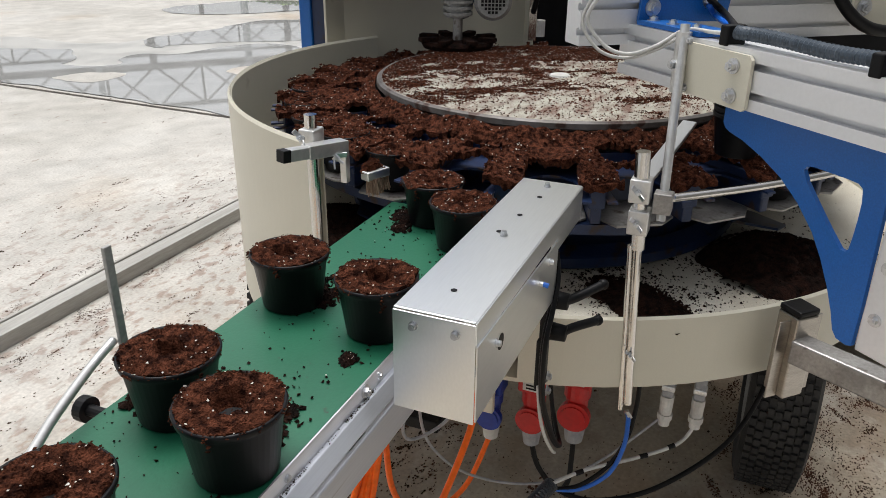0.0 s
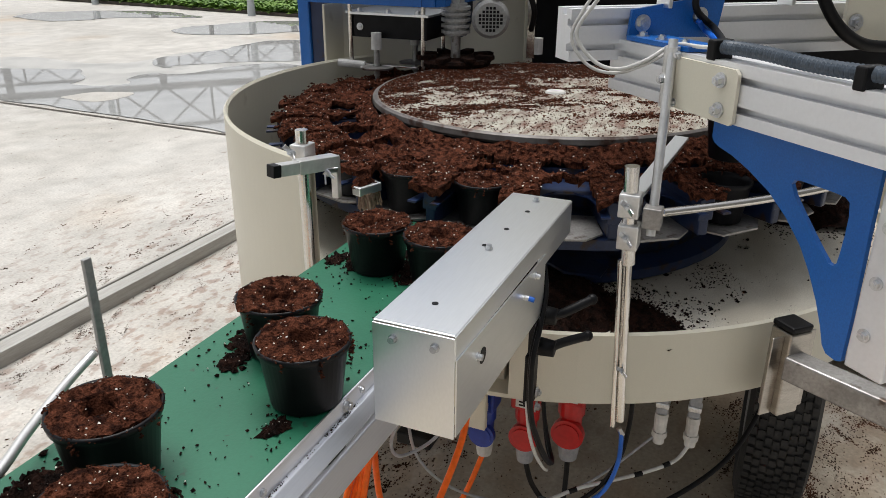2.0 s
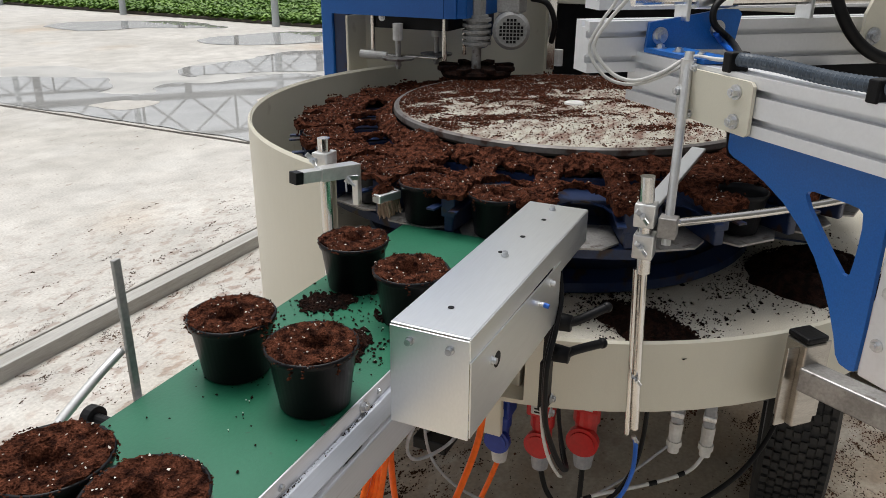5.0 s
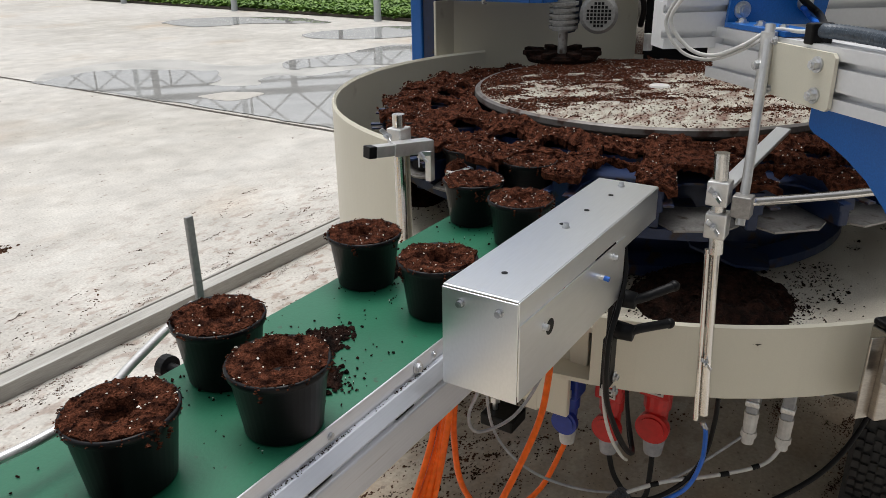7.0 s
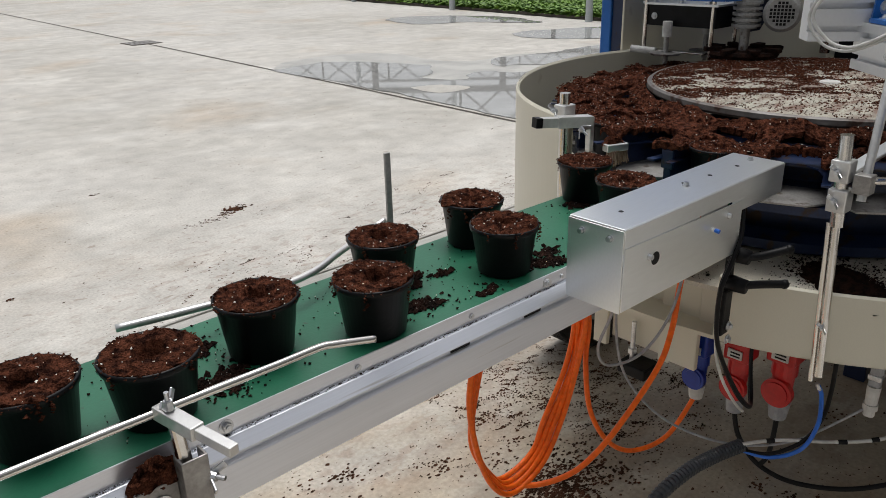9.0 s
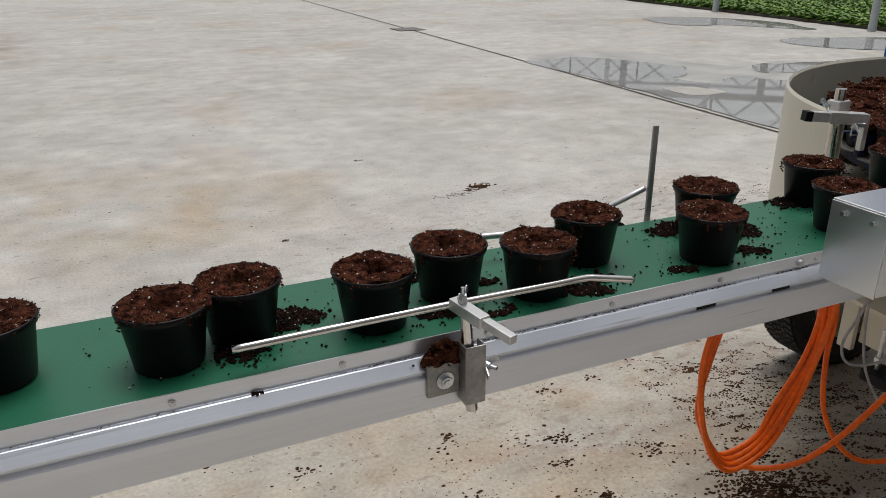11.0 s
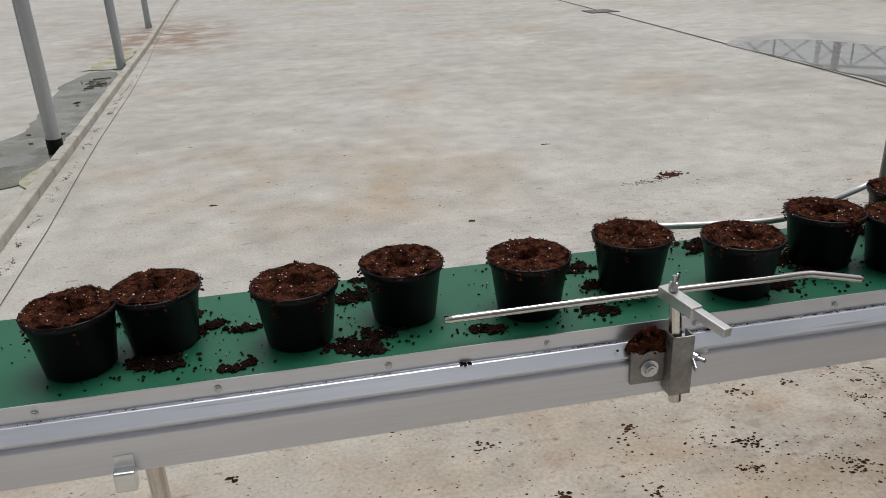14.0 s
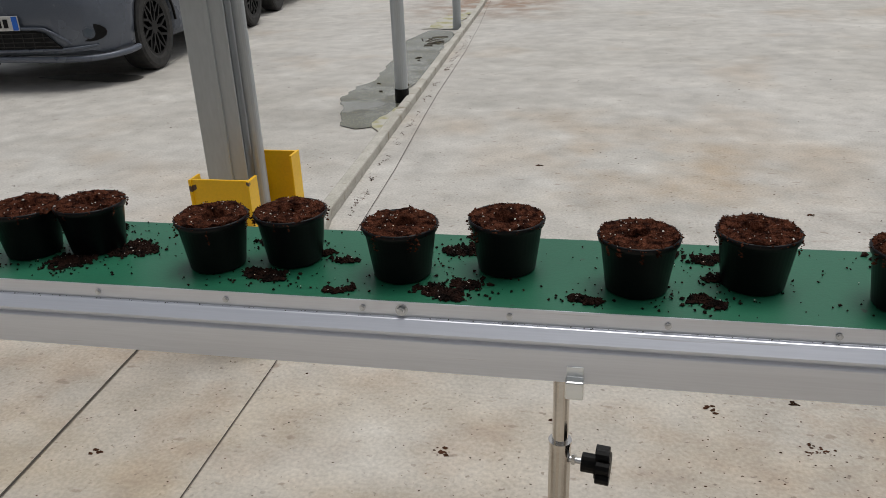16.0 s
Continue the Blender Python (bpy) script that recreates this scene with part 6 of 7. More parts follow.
bm = B()
box(bm, 0.421, -0.212, 0.884, 0.443, -0.188, 0.912, 0.0015)
part("rod_clamp", bm, STEEL_DULL, fr)
bm = B()
hose(bm, [(0.438, -0.205, 0.902), (0.49, -0.262, 0.902), (0.545, -0.325, 0.904), (0.631, -0.411, 0.908), (0.74, -0.50, 0.915), (0.90, -0.56, 0.92)], 0.0058, 12, 6)
part("stop_rail", bm, STEEL, fr, "bent steel stop rail", smooth=True)
bm = B()
square_bar(bm, (0.470, -0.160, 0.897), (0.672, -0.200, 0.947), 0.022, 0.006)
part("diagonal_bar", bm, GALV, fr)
# blue angle between the beams
bm = B()
plate(bm, [(0.085, 1.104), (0.225, 1.100), (0.232, 1.150), (0.226, 1.156), (0.205, 1.157), (0.088, 1.140)], 0.006, face2_m(0.001))
part("angle_bracket", bm, BLUE, fr, "blue steel angle bracket")
bm = B()
c0 = on(0.03, 1.101, -0.002)
m = Matrix(((U.x, -FACE.x, 0, c0.x), (U.y, -FACE.y, 0, c0.y), (0, 0, 1, 1.101), (0, 0, 0, 1)))
plate(bm, [(0.0, 0.0), (0.125, 0.0), (0.135, 0.05), (0.02, 0.055)], 0.006, m)
part("angle_bracket", bm, BLUE, fr)
for s in (0.045, 0.085, 0.13):
    bm = B()
    p = on(s, 1.107, -0.018)
    hex_bolt(bm, p, (0, 0, 1), 0.006, 0.004)
    part("bracket_bolt", bm, ZINC, fr)
for s, z in ((0.105, 1.122), (0.195, 1.130)):
    bm = B()
    hex_bolt(bm, on2(s, z, 0.007), FACE2, 0.008, 0.006)
    part("bracket_bolt", bm, ZINC, fr)
# air cylinder
cyl = new("air_cylinder")
cyl.parent = fr
bm = B()
rod(bm, on2(0.06, 1.170, 0.004), on2(0.16, 1.171, 0.004), 0.0085, 16)
part("piston_rod", bm, STEEL, cyl)
bm = B()
rod(bm, on2(0.155, 1.171, 0.004), on2(0.21, 1.172, 0.004), 0.014, 8)
part("cylinder_head", bm, GALV, cyl)
bm = B()
rod(bm, on2(0.21, 1.172, 0.004), on2(0.62, 1.175, 0.004), 0.0125, 20)
part("barrel", bm, STEEL, cyl)
for s in (0.135, 0.335):
    bm = B()
    square_bar(bm, on2(s, 1.168, 0.004), on2(s + 0.006, 1.168, 0.004), 0.034, 0.052, 0.001)
    part("cylinder_foot", bm, GALV, cyl)
# cream side plate
bm = B()
plate(bm, [(0.42, 1.10), (0.428, 1.092), (0.60, 1.085), (0.60, 1.30), (0.48, 1.30), (0.42, 1.150)], 0.006, face2_m(0.030))
part("side_plate", bm, CREAM, fr, "cream side plate")
bm = B()
hex_bolt(bm, on2(0.437, 1.118, 0.037), FACE2, 0.0085, 0.006)
part("plate_bolt", bm, ZINC, fr)
# conduit on the lower beam
bm = B()
pts = [on(0.205 + 0.03 * k, 1.1135 + 0.0015 * math.sin(k), -0.012) for k in range(12)]
hose(bm, pts, 0.0064, 14, 10, 0.0022)
part("corrugated_conduit", bm, SLATE_PL, fr, "slate grey corrugated conduit")
for s in (0.200, 0.405):
    bm = B()
    p = on(s, 1.112, -0.012)
    square_bar(bm, p - U * 0.007 - Vector((0, 0, 0.002)), p + U * 0.007 - Vector((0, 0, 0.002)), 0.030, 0.024, 0.002)
    part("conduit_clip", bm, BLACK, fr)
bm = B()
beam_leg = P0 + U * 0.4660 - FACE * 0.040
box(bm, -0.0225, -0.0225, 0.806, 0.0225, 0.0225, 1.029, 0.002, Matrix.Translation(beam_leg) @ Matrix.Rotation(math.atan2(U.y, U.x), 4, "Z"))
part("frame_leg", bm, ALU_PALE, fr)
for k in range(3):
    bm = B()
    hex_bolt(bm, on(0.4585, 0.97 - k * 0.06, -0.0172), FACE, 0.005, 0.004)
    part("leg_bolt", bm, ZINC, fr)
# loose cables of the frame
for pts, r, mat, lab in (
        ([(0.50, -0.14, 1.27), (0.50, -0.12, 1.206), (0.50, -0.107, 1.178), (0.50, -0.085, 1.150), (0.50, -0.066, 1.114), (0.50, -0.091, 1.081), (0.498, -0.124, 1.072), (0.494, -0.160, 1.086), on(0.125, 1.106, -0.004), on(0.17, 1.109, -0.010), on(0.205, 1.112, -0.012)], 0.0026, WHITE_PL, "white cable"),
        ([(0.507, -0.12, 1.27), (0.507, -0.10, 1.200), (0.507, -0.088, 1.170), (0.507, -0.072, 1.145), (0.506, -0.058, 1.108), (0.506, -0.082, 1.074), (0.503, -0.120, 1.066), (0.496, -0.160, 1.081), on(0.127, 1.103, -0.006)], 0.0022, WHITE_PL, "white cable"),
        ([on(0.205, 1.114, -0.016), on2(0.205, 1.115, 0.030), on2(0.175, 1.14, 0.028), on2(0.18, 1.165, 0.022), on2(0.22, 1.18, 0.014), on2(0.30, 1.172, 0.012)], 0.0048, BLACK, "black cable"),
        ([on(0.210, 1.113, -0.018), on2(0.200, 1.108, 0.024), on2(0.184, 1.125, 0.022)], 0.0040, CABLE_BLUE, "blue air hose"),
        ([on2(0.33, 1.35, 0.02), on2(0.335, 1.22, 0.045), on2(0.365, 1.14, 0.06), on2(0.42, 1.095, 0.066), on2(0.50, 1.085, 0.062), on2(0.60, 1.085, 0.06)], 0.0088, BLACK, "thick black cable")):
    bm = B()
    hose(bm, pts, r, 10, 8)
    part("cable", bm, mat, fr, lab, smooth=True)

# ---- guide post beside the tray ----
gp = thing("guide_post", "stainless tube post with wing bolt clamps fixed to the tray", "guide post")
A, Z = Vector((0.424, -0.190, 0.560)), Vector((0.428, -0.168, 0.964))


def along(z):
    return A.lerp(Z, (z - A.z) / (Z.z - A.z))


bm = B()
rod(bm, along(0.83), Z, 0.0098, 20)
part("inner_tube", bm, STEEL, gp)
bm = B()
rod(bm, along(0.585), along(0.840), 0.0062, 18)
part("outer_tube", bm, STEEL, gp)
bm = B()
off = Vector((-0.004, 0.0092, 0))
rod(bm, along(0.575) + off, along(0.835) + off, 0.0036, 14)
part("side_tube", bm, STEEL, gp)
for z0, z1 in ((0.897, 0.929), (0.853, 0.887)):
    bm = B()
    c = along((z0 + z1) / 2)
    box(bm, c.x - 0.0135, c.y - 0.0135, z0, c.x + 0.0135, c.y + 0.0135, z1, 0.0018)
    part("clamp_collar", bm, ZINCED, gp)
    bm = B()
    wing_nut(bm, (c.x - 0.0138, c.y + 0.002, (z0 + z1) / 2), (-1, -0.2, 0.15), 0.0045)
    part("wing_nut", bm, ZINC, gp)
bm = B()
c = along(0.672)
wing_nut(bm, (c.x - 0.008, c.y, c.z), (-1, -0.3, 0.1), 0.0038)
part("wing_nut", bm, ZINC, gp)
bm = B()
wing_nut(bm, along(0.572), (0.1, -0.3, -1), 0.0035)
part("wing_nut", bm, ZINC, gp)

# ---- towing arm bracket on the tray ----
tb = thing("tray_bracket", "stainless square socket on the tray wall with a square arm", "bracket")
turn = Matrix.Translation((0.531, -0.391, 0)) @ Matrix.Rotation(radians(45), 4, "Z")
bm = B()
box(bm, -0.024, -0.019, 0.600, 0.014, 0.019, 0.732, 0.003, turn)
part("socket", bm, STAINLESS, tb)
bm = B()
box(bm, -0.024, -0.019, 0.7325, 0.014, 0.019, 0.742, 0.003, turn)
part("socket_cap", bm, BLACK, tb, "black plastic cap")
bm = B()
box(bm, -0.012, 0.019, 0.600, -0.009, 0.039, 0.725, 0.001, turn)
box(bm, -0.012, -0.039, 0.600, -0.009, -0.019, 0.725, 0.001, turn)
part("socket_wing", bm, STAINLESS, tb)
bm = B()
square_bar(bm, (0.508, -0.398, 0.684), (0.225, -0.90, 0.684), 0.036, 0.036, 0.003)
part("square_arm", bm, STEEL_DULL, tb, "square steel arm dusted with peat")
bm = B()
box(bm, 0.215, -0.93, 0.0, 0.255, -0.89, 0.664, 0.003)
part("arm_leg", bm, STEEL_DULL, tb)

# ---- chassis, wheels and legs of the machine ----
bm = B()
lathe(bm, [(0.0005, 0.611), (TR - 0.01, 0.611), (TR - 0.01, 0.604), (0.0005, 0.604)], 64)
part("tray_base", bm, CREAM, mach)
bm = B()
box(bm, *ml((0.86, -0.24, 0.50)), *ml((1.60, 0.46, 0.603)), 0.01)
part("chassis", bm, NAVY, mach, "dark blue chassis")
bm = B()
rod(bm, ml((1.17, -0.46, 0.28)), ml((1.17, 0.80, 0.28)), 0.03, 16)
box(bm, *ml((1.13, -0.20, 0.28)), *ml((1.21, -0.14, 0.46)), 0.004)
box(bm, *ml((1.13, 0.46, 0.28)), *ml((1.21, 0.50, 0.46)), 0.004)
part("axle", bm, STEEL_DULL, mach)
for y, s in ((-0.440, -1), (0.790, 1)):
    wheel_parts(mach, "trailer_wheel", ml((1.17, y, 0.282)), Matrix.Rotation(radians(180 if s > 0 else 0), 4, "Z"), 0.282, 0.135, 0, 76)
for x0, y0, z0, x1, y1, z1 in ((0.424, 0.207, 0.485, 0.436, 0.238, 0.60), (0.440, 0.098, 0.502, 0.452, 0.206, 0.69), (0.430, 0.072, 0.496, 0.490, 0.0965, 0.69), (0.424, 0.018, 0.505, 0.436, 0.071, 0.69), (0.420, -0.012, 0.588, 0.432, 0.017, 0.69)):
    bm = B()
    box(bm, *ml((x0, y0, z0)), *ml((x1, y1, z1)), 0.002)
    part("support_panel", bm, CREAM, mach, "cream sheet support")
bm = B()
rod(bm, ml((0.428, 0.149, 0.475)), ml((0.428, 0.149, 0.556)), 0.0045, 12)
rod(bm, ml((0.428, 0.149, 0.490)), ml((0.428, 0.149, 0.500)), 0.009, 6)
part("jack_screw", bm, ZINC, mach)
bm = B()
box(bm, *ml((0.405, 0.105, 0.452)), *ml((0.458, 0.166, 0.4745)), 0.003)
part("jack_pad", bm, BLACK, mach)
bm = B()
box(bm, *ml((1.50, 0.05, 0.0)), *ml((1.56, 0.11, 0.499)), 0.003)
part("chassis_leg", bm, NAVY, mach)
bm = B()
box(bm, *ml((0.62, -0.325, 0.548)), *ml((0.66, -0.215, 0.603)), 0.003)
part("junction_box", bm, GREY_PL, mach, "grey junction box")

# ---- plugs under the tray ----
def power_plug(x, y, z0, z1, r, mat, label, cuff):
    t = thing("power_plug", label, "power plug", group="plugs under the tray")
    h = z1 - z0
    bm = B()
    rod(bm, (x, y, z0 + h * 0.22), (x, y, z0 + h * 0.62), r * 0.66, 20, r * 0.80)
    rod(bm, (x, y, z0 + h * 0.62), (x, y, z0 + h * 0.80), r * 0.92, 20)
    box(bm, x - r * 1.05, y - r * 1.05, z0 + h * 0.80, x + r * 1.05, y + r * 1.05, z1 + 0.05, 0.004)
    part("housing", bm, mat, t)
    bm = B()
    rod(bm, (x - r * 0.45, y, z0 + h * 0.40), (x - r * 0.95, y, z0 + h * 0.40), r * 1.12, 26)
    rod(bm, (x - r * 0.95, y, z0 + h * 0.40), (x - r * 1.05, y, z0 + h * 0.40), r * 0.85, 26)
    part("flap", bm, mat, t)
    bm = B()
    rod(bm, (x, y, z0), (x, y, z0 + h * 0.24), r * 0.62, 16, r * 0.80)
    part("cable_gland", bm, cuff, t)
    lb = part("label", box(B(), x - r * 1.2, y - r * 0.6, z0 + h * 0.86, x - r * 1.07, y + r * 0.6, z0 + h * 0.98), WHITE_PL, t, "white label with plain bars")
    bm = B()
    for k in range(2):
        box(bm, x - r * 1.23, y - r * 0.45, z0 + h * (0.885 + k * 0.045), x - r * 1.205, y + r * 0.35, z0 + h * (0.905 + k * 0.045))
    part("label_bar", bm, BLACK, lb)


power_plug(0.476, 0.036, 0.422, 0.540, 0.0200, BLUE_PL, "blue industrial plug with a white gland under the tray", WHITE_PL)
power_plug(0.500, -0.029, 0.412, 0.550, 0.0220, RED_PL, "red industrial plug under the tray", GREY_PL)
power_plug(0.536, -0.094, 0.412, 0.560, 0.0245, RED_PL, "red industrial plug under the tray", GREY_PL)


def signal_plug(x, y, z0):
    t = thing("signal_plug", "grey signal plug hanging from the junction box", "signal plug", group="signal plugs")
    bm = B()
    box(bm, x - 0.008, y - 0.009, z0 + 0.055, x + 0.008, y + 0.009, z0 + 0.13, 0.003)
    part("housing", bm, GREY_PL, t)
    bm = B()
    box(bm, x - 0.010, y - 0.0105, z0 + 0.068, x + 0.010, y + 0.0105, z0 + 0.078, 0.002)
    part("lock_clip", bm, ZINC, t)
    bm = B()
    rod(bm, (x, y, z0), (x, y, z0 + 0.056), 0.009, 14, 0.011)
    rod(bm, (x, y, z0 + 0.012), (x, y, z0 + 0.022), 0.012, 12)
    part("gland", bm, WHITE_PL, t)


signal_plug(0.573, -0.283, 0.468)
signal_plug(0.545, -0.236, 0.480)

# ---- clamp levers beside the drive cover ----
cl = thing("clamp_bracket", "black bracket with two clamp levers and cables", "clamp bracket")
bm = B()
box(bm, 0.272, -0.097, 0.676, 0.296, -0.085, 0.750, 0.003)
box(bm, 0.279, -0.096, 0.740, 0.293, -0.086, 0.835, 0.003)
part("bracket_plate", bm, BLACK, cl)
for (hx, hy, hz), (tx, ty, tz) in (((0.286, -0.103, 0.760), (0.349, -0.146, 0.753)), ((0.284, -0.103, 0.806), (0.337, -0.150, 0.812))):
    bm = B()
    rod(bm, (hx, hy + 0.012, hz), (hx, hy - 0.016, hz), 0.0125, 18, 0.0105)
    hose(bm, [(hx, hy - 0.010, hz), (hx + (tx - hx) * 0.35, hy + (ty - hy) * 0.35 - 0.004, hz - 0.002), (tx, ty, tz)], 0.0060, 14, 6)
    bmesh.ops.create_uvsphere(bm, u_segments=14, v_segments=8, radius=0.0072, matrix=Matrix.Translation((tx, ty, tz)))
    part("lever", bm, BLACK, cl, "black plastic clamp lever", smooth=True)
bm = B()
for z in (0.668, 0.690):
    hex_bolt(bm, (0.289, -0.0985, z), (0, -1, 0), 0.005, 0.004)
part("bracket_bolt", bm, ZINC, cl)
for pts, r, mat in (([(0.30, -0.088, 0.90), (0.283, -0.104, 0.845), (0.262, -0.106, 0.805), (0.239, -0.105, 0.762), (0.246, -0.105, 0.686), (0.292, -0.105, 0.612), (0.345, -0.105, 0.546), (0.400, -0.100, 0.500), (0.435, -0.085, 0.50), (0.452, -0.07, 0.54), (0.462, -0.06, 0.61)], 0.0033, BLACK),
                    ([(0.305, -0.088, 0.90), (0.288, -0.100, 0.845), (0.268, -0.102, 0.805), (0.246, -0.101, 0.762), (0.253, -0.101, 0.686), (0.30, -0.101, 0.605), (0.355, -0.101, 0.536), (0.410, -0.096, 0.492), (0.440, -0.080, 0.50), (0.458, -0.065, 0.56)], 0.0033, BLACK),
                    ([(0.262, -0.094, 0.69), (0.266, -0.098, 0.645), (0.295, -0.100, 0.590), (0.345, -0.100, 0.530), (0.385, -0.096, 0.495)], 0.0024, WHITE_PL)):
    bm = B()
    hose(bm, pts, r, 10, 8)
    part("cable", bm, mat, cl, smooth=True)

# ---- cables under the machine ----
def cable(name, pts, r, mat, label, ribs=0.0, per=10, seg=12):
    bm = B()
    hose(bm, pts, r, seg, per, ribs)
    return solid(name, bm, mat, label, "cable", smooth=not ribs)


# orange lead, coiled and hung from the conveyor
coil = [(0.190, 0.085, 0.79)]
rng = random.Random(77)
for k in range(4):
    j = [rng.uniform(-0.006, 0.006) for _ in range(6)]
    dx, dy = 0.018 * k, 0.007 * k
    coil += [(0.196 + j[0], 0.090 + dy, 0.68), (0.192 + j[1], 0.098 + dy, 0.58), (0.165 + j[2] - 0.006 * k, 0.104 + dy, 0.485), (0.118 + j[3], 0.110 + dy, 0.415 + 0.005 * k), (0.060 + j[4], 0.113 + dy, 0.393 + 0.006 * k), (0.008 + j[5] + 0.3 * dx, 0.114 + dy, 0.435), (-0.030 + j[0] + 0.35 * dx, 0.113 + dy, 0.52), (-0.042 + j[1] + 0.6 * dx, 0.109 + dy, 0.62), (-0.026 + dx, 0.104 + dy, 0.71), (0.010 + dx, 0.096 + dy, 0.775), (0.11 + 0.5 * dx, 0.090 + dy, 0.785)]
coil += [(0.205, 0.095, 0.68), (0.222, 0.105, 0.57), (0.25, 0.110, 0.46), (0.305, 0.105, 0.37), (0.37, 0.092, 0.325), (0.43, 0.06, 0.345), (0.476, 0.036, 0.426)]
cable("orange_cable", coil, 0.0046, ORANGE, "bright orange power lead coiled under the conveyor")
cable("orange_cable", [(0.06, 0.125, 0.400), (0.10, 0.10, 0.392), (0.135, 0.065, 0.412), (0.155, 0.035, 0.452), (0.200, 0.015, 0.505), (0.272, 0.0, 0.585), (0.304, 0.0, 0.644), (0.314, 0.0, 0.711), (0.316, -0.01, 0.80), (0.31, -0.03, 0.88)], 0.0048, ORANGE, "bright orange power lead rising into the drive cover")
cable("grey_cable", [(0.175, 0.02, 0.80), (0.195, 0.04, 0.70), (0.205, 0.07, 0.62), (0.235, 0.07, 0.575), (0.27, 0.03, 0.60), (0.30, 0.0, 0.68), (0.315, -0.01, 0.80)], 0.0024, GREY_PL, "thin grey cable looped under the drive cover")
cable("grey_cable", [(0.20, 0.03, 0.80), (0.235, 0.06, 0.66), (0.29, 0.07, 0.53), (0.36, 0.03, 0.43), (0.42, -0.06, 0.395), (0.50, -0.14, 0.40), (0.545, -0.23, 0.49)], 0.0022, GREY_PL, "thin grey cable slung under the tray")
cable("corrugated_hose", [(0.415, -0.089, 0.408), (0.35, -0.073, 0.410), (0.28, -0.062, 0.409), (0.20, -0.056, 0.392), (0.135, -0.054, 0.335), (0.118, -0.060, 0.23), (0.135, -0.075, 0.13), (0.19, -0.11, 0.05), (0.32, -0.20, 0.018), (0.60, -0.42, 0.018), (1.0, -0.9, 0.018)], 0.0108, HOSE, "black corrugated cable hose", 0.0016, 20, 14)
cable("banded_cable", [(0.405, -0.088, 0.414), (0.45, -0.135, 0.425), (0.51, -0.205, 0.427), (0.555, -0.262, 0.440), (0.573, -0.283, 0.470)], 0.0031, WHITE_PL, "white cable pair banded with black tape")
for a, b in (((0.437, -0.121, 0.4225), (0.446, -0.131, 0.4243)), ((0.475, -0.1635, 0.4263), (0.484, -0.174, 0.4268)), ((0.513, -0.2085, 0.4272), (0.522, -0.2195, 0.4283)), ((0.545, -0.249, 0.4355), (0.552, -0.258, 0.4385))):
    bm = B()
    rod(bm, a, b, 0.0042, 12)
    solid("cable_tape", bm, BLACK, "black tape band round a white cable", "cable tape", "tape bands")
cable("blue_cable", [(0.408, -0.090, 0.404), (0.44, -0.130, 0.392), (0.466, -0.168, 0.415), (0.470, -0.186, 0.47), (0.452, -0.190, 0.535), (0.430, -0.189, 0.566)], 0.0036, CABLE_BLUE, "blue air hose rising to the guide post")
cable("black_cable", [(0.404, -0.086, 0.406), (0.44, -0.126, 0.397), (0.472, -0.165, 0.425), (0.480, -0.188, 0.48), (0.470, -0.197, 0.545), (0.462, -0.199, 0.60)], 0.0036, BLACK, "black cable rising under the tray")
cable("black_cable", [(0.500, -0.029, 0.416), (0.502, -0.045, 0.36), (0.515, -0.085, 0.31), (0.55, -0.15, 0.285), (0.62, -0.24, 0.29), (0.72, -0.34, 0.345), (0.82, -0.39, 0.42), (0.90, -0.40, 0.50)], 0.0046, BLACK, "black power cable slung under the tray")
cable("black_cable", [(0.536, -0.094, 0.416), (0.530, -0.095, 0.37), (0.520, -0.095, 0.335), (0.515, -0.085, 0.312)], 0.0046, BLACK, "black power cable slung under the tray")
cable("grey_cable", [(0.60, -0.85, 0.40), (0.62, -0.66, 0.30), (0.66, -0.60, 0.12), (0.72, -0.60, 0.006), (0.95, -0.70, 0.006), (1.3, -0.9, 0.006)], 0.007, GREY_PL, "grey cable lying on the concrete")


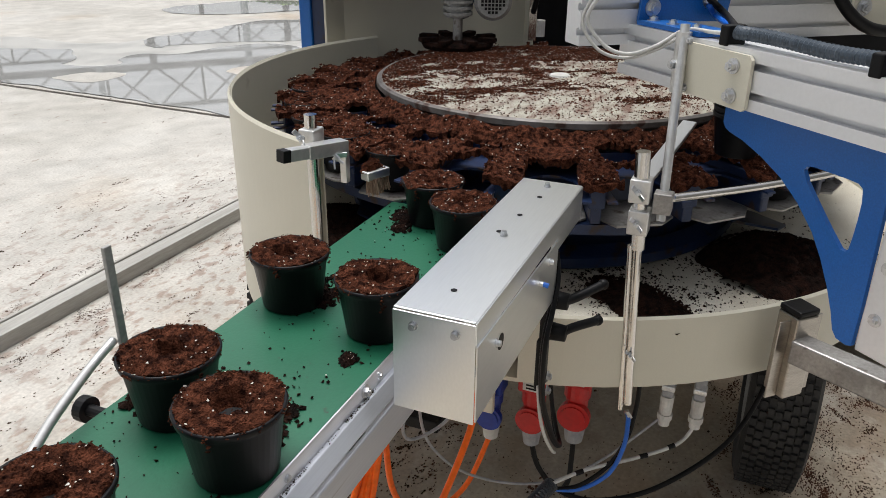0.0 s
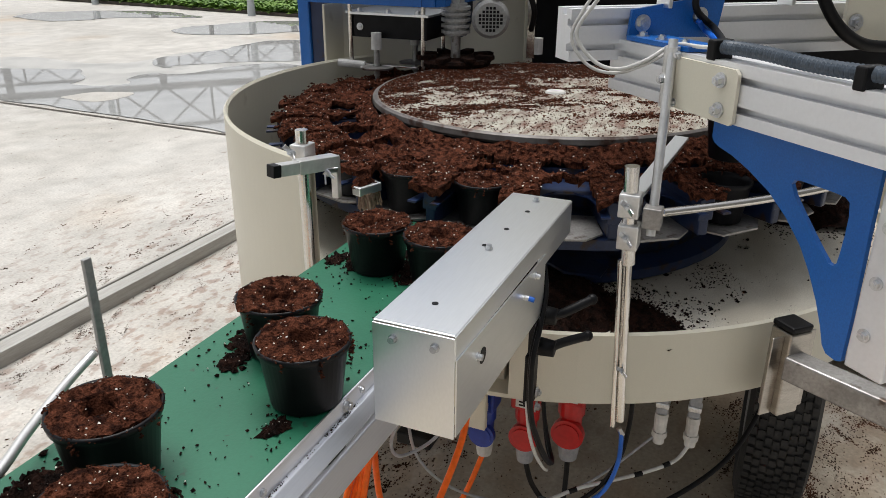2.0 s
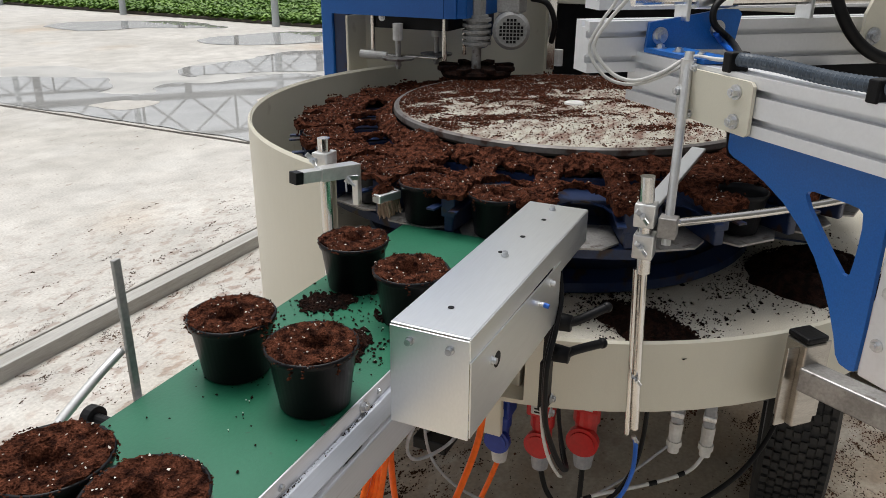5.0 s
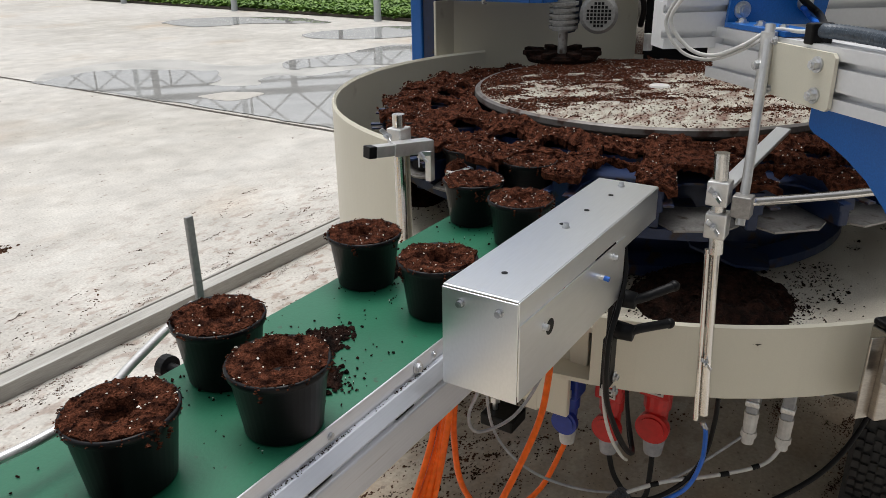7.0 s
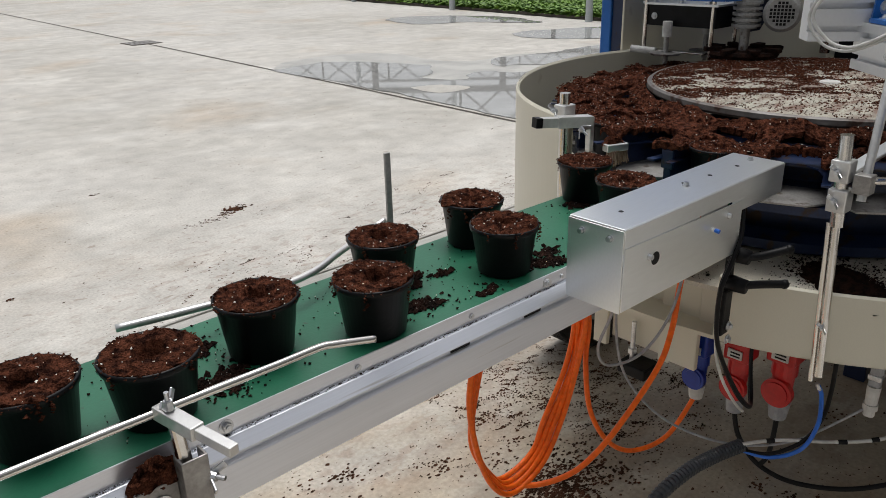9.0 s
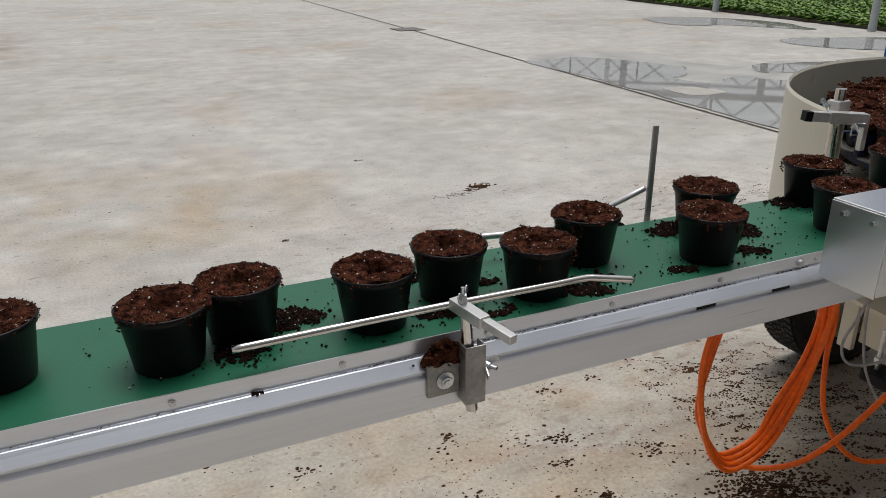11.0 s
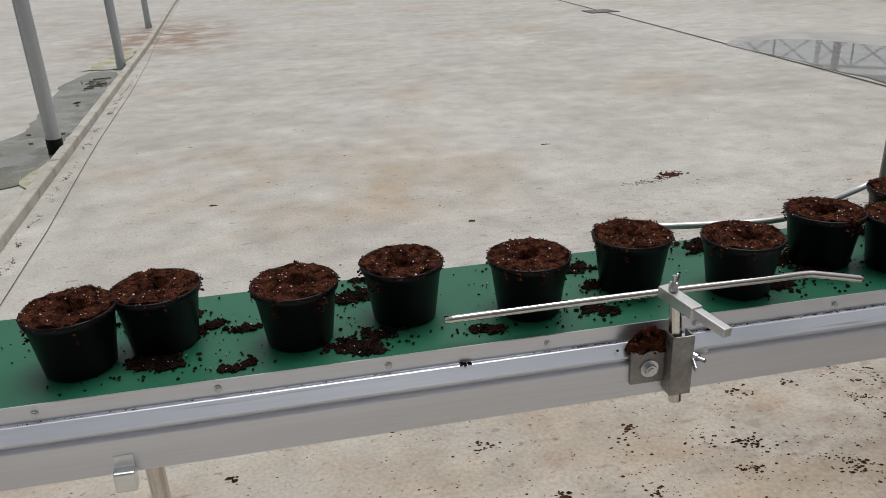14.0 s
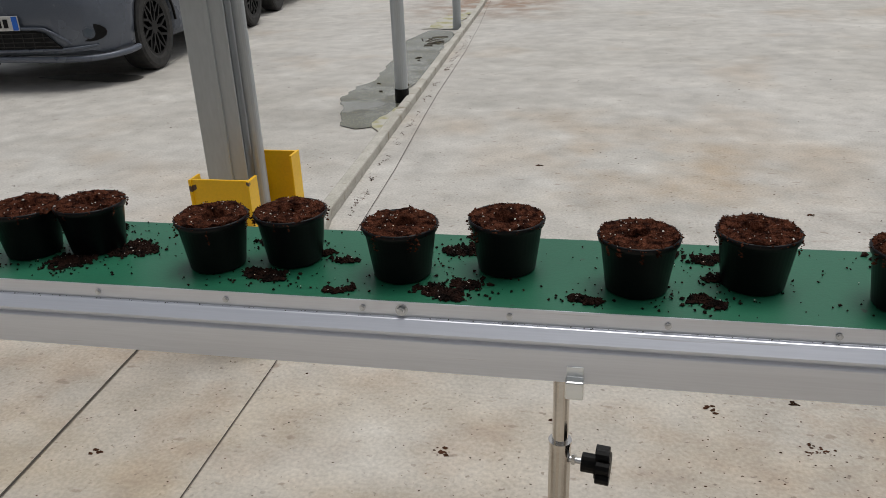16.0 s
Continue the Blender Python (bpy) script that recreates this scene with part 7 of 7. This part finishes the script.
# ---- loose peat on the yard ----
def yard_crumbs():
    rng = random.Random(55)
    verts, faces = [], []

    def put(x, y, r):
        n = len(verts)
        a0 = rng.uniform(0, 6.283)
        for q in range(5):
            a, k = a0 + q * 1.2566, r * rng.uniform(0.5, 1.3)
            verts.append((x + math.cos(a) * k * 1.2, y + math.sin(a) * k * 0.8, 0.0008))
        verts.append((x, y, 0.0008 + r * rng.uniform(0.35, 0.8)))
        faces.extend([(n + q, n + (q + 1) % 5, n + 5) for q in range(5)])

    def cluster(x, y, n, s, r0, r1):
        for _ in range(n):
            put(rng.gauss(x, s), rng.gauss(y, s * 0.7), rng.uniform(r0, r1))

    def smear(x, y, n, length, way, r0, r1):
        for _ in range(n):
            u, v = rng.gauss(0, length), rng.gauss(0, length * 0.22)
            put(x + u * math.cos(way) - v * math.sin(way), y + u * math.sin(way) + v * math.cos(way), rng.uniform(r0, r1))

    for _ in range(5200):
        x, y = rng.gauss(0.75, 0.75), rng.gauss(0.35, 0.55)
        if noise.noise(Vector((x * 2.2, y * 2.2, 0.7))) + 0.5 * noise.noise(Vector((x * 9, y * 9, 1.7))) > 0.0:
            put(x, y, rng.uniform(0.0007, 0.0028) * (2.4 if rng.random() < 0.06 else 1))
    for _ in range(420):
        put(rng.uniform(-4, 5), rng.uniform(0.4, 9), rng.uniform(0.0015, 0.006))
    for _ in range(1500):
        put(rng.uniform(0.0, 3.0), rng.gauss(1.85, 0.13), rng.uniform(0.0006, 0.0026))
    for _ in range(60):
        smear(rng.uniform(0.3, 2.6), rng.gauss(2.0, 0.25), rng.randint(8, 22), rng.uniform(0.02, 0.07), rng.gauss(0.2, 0.3), 0.001, 0.005)
    for _ in range(170):
        smear(rng.uniform(0.1, 2.7), rng.choice((1.655, 1.85)) + rng.gauss(0, 0.05), rng.randint(25, 70), rng.uniform(0.012, 0.04), rng.gauss(0.1, 0.4), 0.0006, 0.0024)
    for _ in range(70):
        y = rng.uniform(1.7, 7.5)
        smear(-2.10 - 0.055 * (y - 2.25) + rng.gauss(0, 0.012), y, rng.randint(6, 20), rng.uniform(0.008, 0.03), 1.6 + rng.gauss(0, 0.3), 0.001, 0.004)
    for _ in range(45):
        smear(rng.uniform(0.0, 2.2), rng.uniform(1.0, 1.6), rng.randint(8, 22), rng.uniform(0.02, 0.06), rng.gauss(0.2, 0.3), 0.001, 0.004)
    for _ in range(60):
        cluster(rng.gauss(0.45, 0.6), rng.gauss(0.45, 0.40), rng.randint(8, 26), rng.uniform(0.008, 0.03), 0.0015, 0.006)
    for _ in range(900):
        put(rng.gauss(-0.6, 0.9), rng.gauss(0.5, 0.3), rng.uniform(0.001, 0.0028))
    for x, y in ((-1.11, 0.94), (-0.35, 0.70), (-1.38, 0.78), (-2.25, 0.65), (-0.72, 1.05), (-0.15, 2.5), (0.57, 3.63), (-1.32, 3.09), (-0.5, 1.1), (-0.1, 0.9)):
        cluster(x, y, 9, 0.010, 0.003, 0.009)
    cluster(0.98, 2.86, 130, 0.035, 0.003, 0.010)
    smear(0.88, 2.80, 70, 0.07, 0.35, 0.002, 0.006)
    smear(0.78, 2.78, 30, 0.06, 0.1, 0.002, 0.005)
    cluster(0.50, 0.37, 1500, 0.075, 0.001, 0.006)
    for _ in range(120):
        smear(rng.gauss(0.92, 0.22), rng.gauss(0.56, 0.16), rng.randint(15, 50), rng.uniform(0.01, 0.05), rng.gauss(-0.5, 0.4), 0.0008, 0.004)
    for _ in range(70):
        smear(rng.gauss(0.85, 0.20), rng.gauss(0.78, 0.15), rng.randint(10, 40), rng.uniform(0.008, 0.04), rng.gauss(-0.5, 0.5), 0.0007, 0.0035)
    for _ in range(90):
        smear(rng.gauss(1.32, 0.25), rng.gauss(-0.64, 0.18), rng.randint(60, 160), rng.uniform(0.02, 0.07), rng.gauss(0.0, 0.6), 0.0006, 0.0032)
    me = bpy.data.meshes.new("yard_crumbs")
    me.from_pydata(verts, [], faces)
    me.materials.append(LITTER)
    tagged(new("yard_crumbs", me), "peat crumbs scattered over the concrete", "peat crumbs", kind="stuff")


yard_crumbs()


def rail_crumbs():
    rng = random.Random(56)
    bm = B()
    for _ in range(1150):
        x = rng.uniform(-0.6, 0.02) if rng.random() < 0.75 else rng.uniform(-2.4, 0.02)
        y = 0.0094 - abs(rng.gauss(0, 0.0016))
        if noise.noise(Vector((x * 6, 0.2, 0))) > -0.25 or rng.random() < 0.2:
            crumb(bm, (x, y, BELT_Z - 0.0170), rng.uniform(0.0003, 0.0010), rng)
    for x in (-0.72, -0.715):
        for q in range(10):
            crumb(bm, (x + rng.gauss(0, 0.002), 0.004 + 0.0006 * q, BELT_Z - 0.0175), rng.uniform(0.001, 0.003), rng)
    solid("rail_crumbs", bm, SOIL_DARK, "peat crumbs lying along the side rail", "peat crumbs", kind="stuff")


rail_crumbs()


def motions():
    for k, row, ob in POTS:
        walk(ob, [(t, pose(x, y, BELT_Z + z + 0.0006, 0, 0, 0)) for t, x, y, z in pot_rows(k, row)])
    for k, ob in DEBRIS:
        # the crumbs appear with the pots under the brush and ride the belt
        front = [r for r in pot_rows(k, "F") if r[1] < 0.425]
        rows = [(t, pose(x, 0.108, BELT_Z)) for t, x, y, z in front]
        if rows[0][0] > 0:
            rows.insert(0, (0.0, pose(0.43, 0.108, BELT_Z - 0.03)))
            rows.insert(1, (max(rows[1][0] - 0.1, 0.05), pose(0.43, 0.108, BELT_Z - 0.03)))
        walk(ob, rows)
    for ob, rows in EMPTIES:
        walk(ob, [(t, pose(CX + HOLE_R * math.cos(radians(a)), CY + HOLE_R * math.sin(radians(a)), BELT_Z + 0.0006 + z)) for t, a, z in rows])
    off = REST - PITCH * 0.5
    keys = [(0.0, steps_at(0.0))] + [(t, v) for t, v in CKEYS if 0 < t < 16.5]
    walk(car_t, [(t, pose(0, 0, 0, 0, 0, (off + v * STEP) % 360.0)) for t, v in keys])
    rows = []
    for p in PRESSES:
        for dt, up in ((-0.50, 0.17), (-0.32, 0.13), (-0.12, 0.0), (0.10, 0.0), (0.32, 0.09), (0.55, 0.17)):
            if -0.7 <= p + dt <= 16.6:
                rows.append((p + dt, pose(0, 0, up)))
    if rows[0][0] > 0:
        rows.insert(0, (0.0, pose(0, 0, 0.17)))
    walk(pr, rows)


motions()
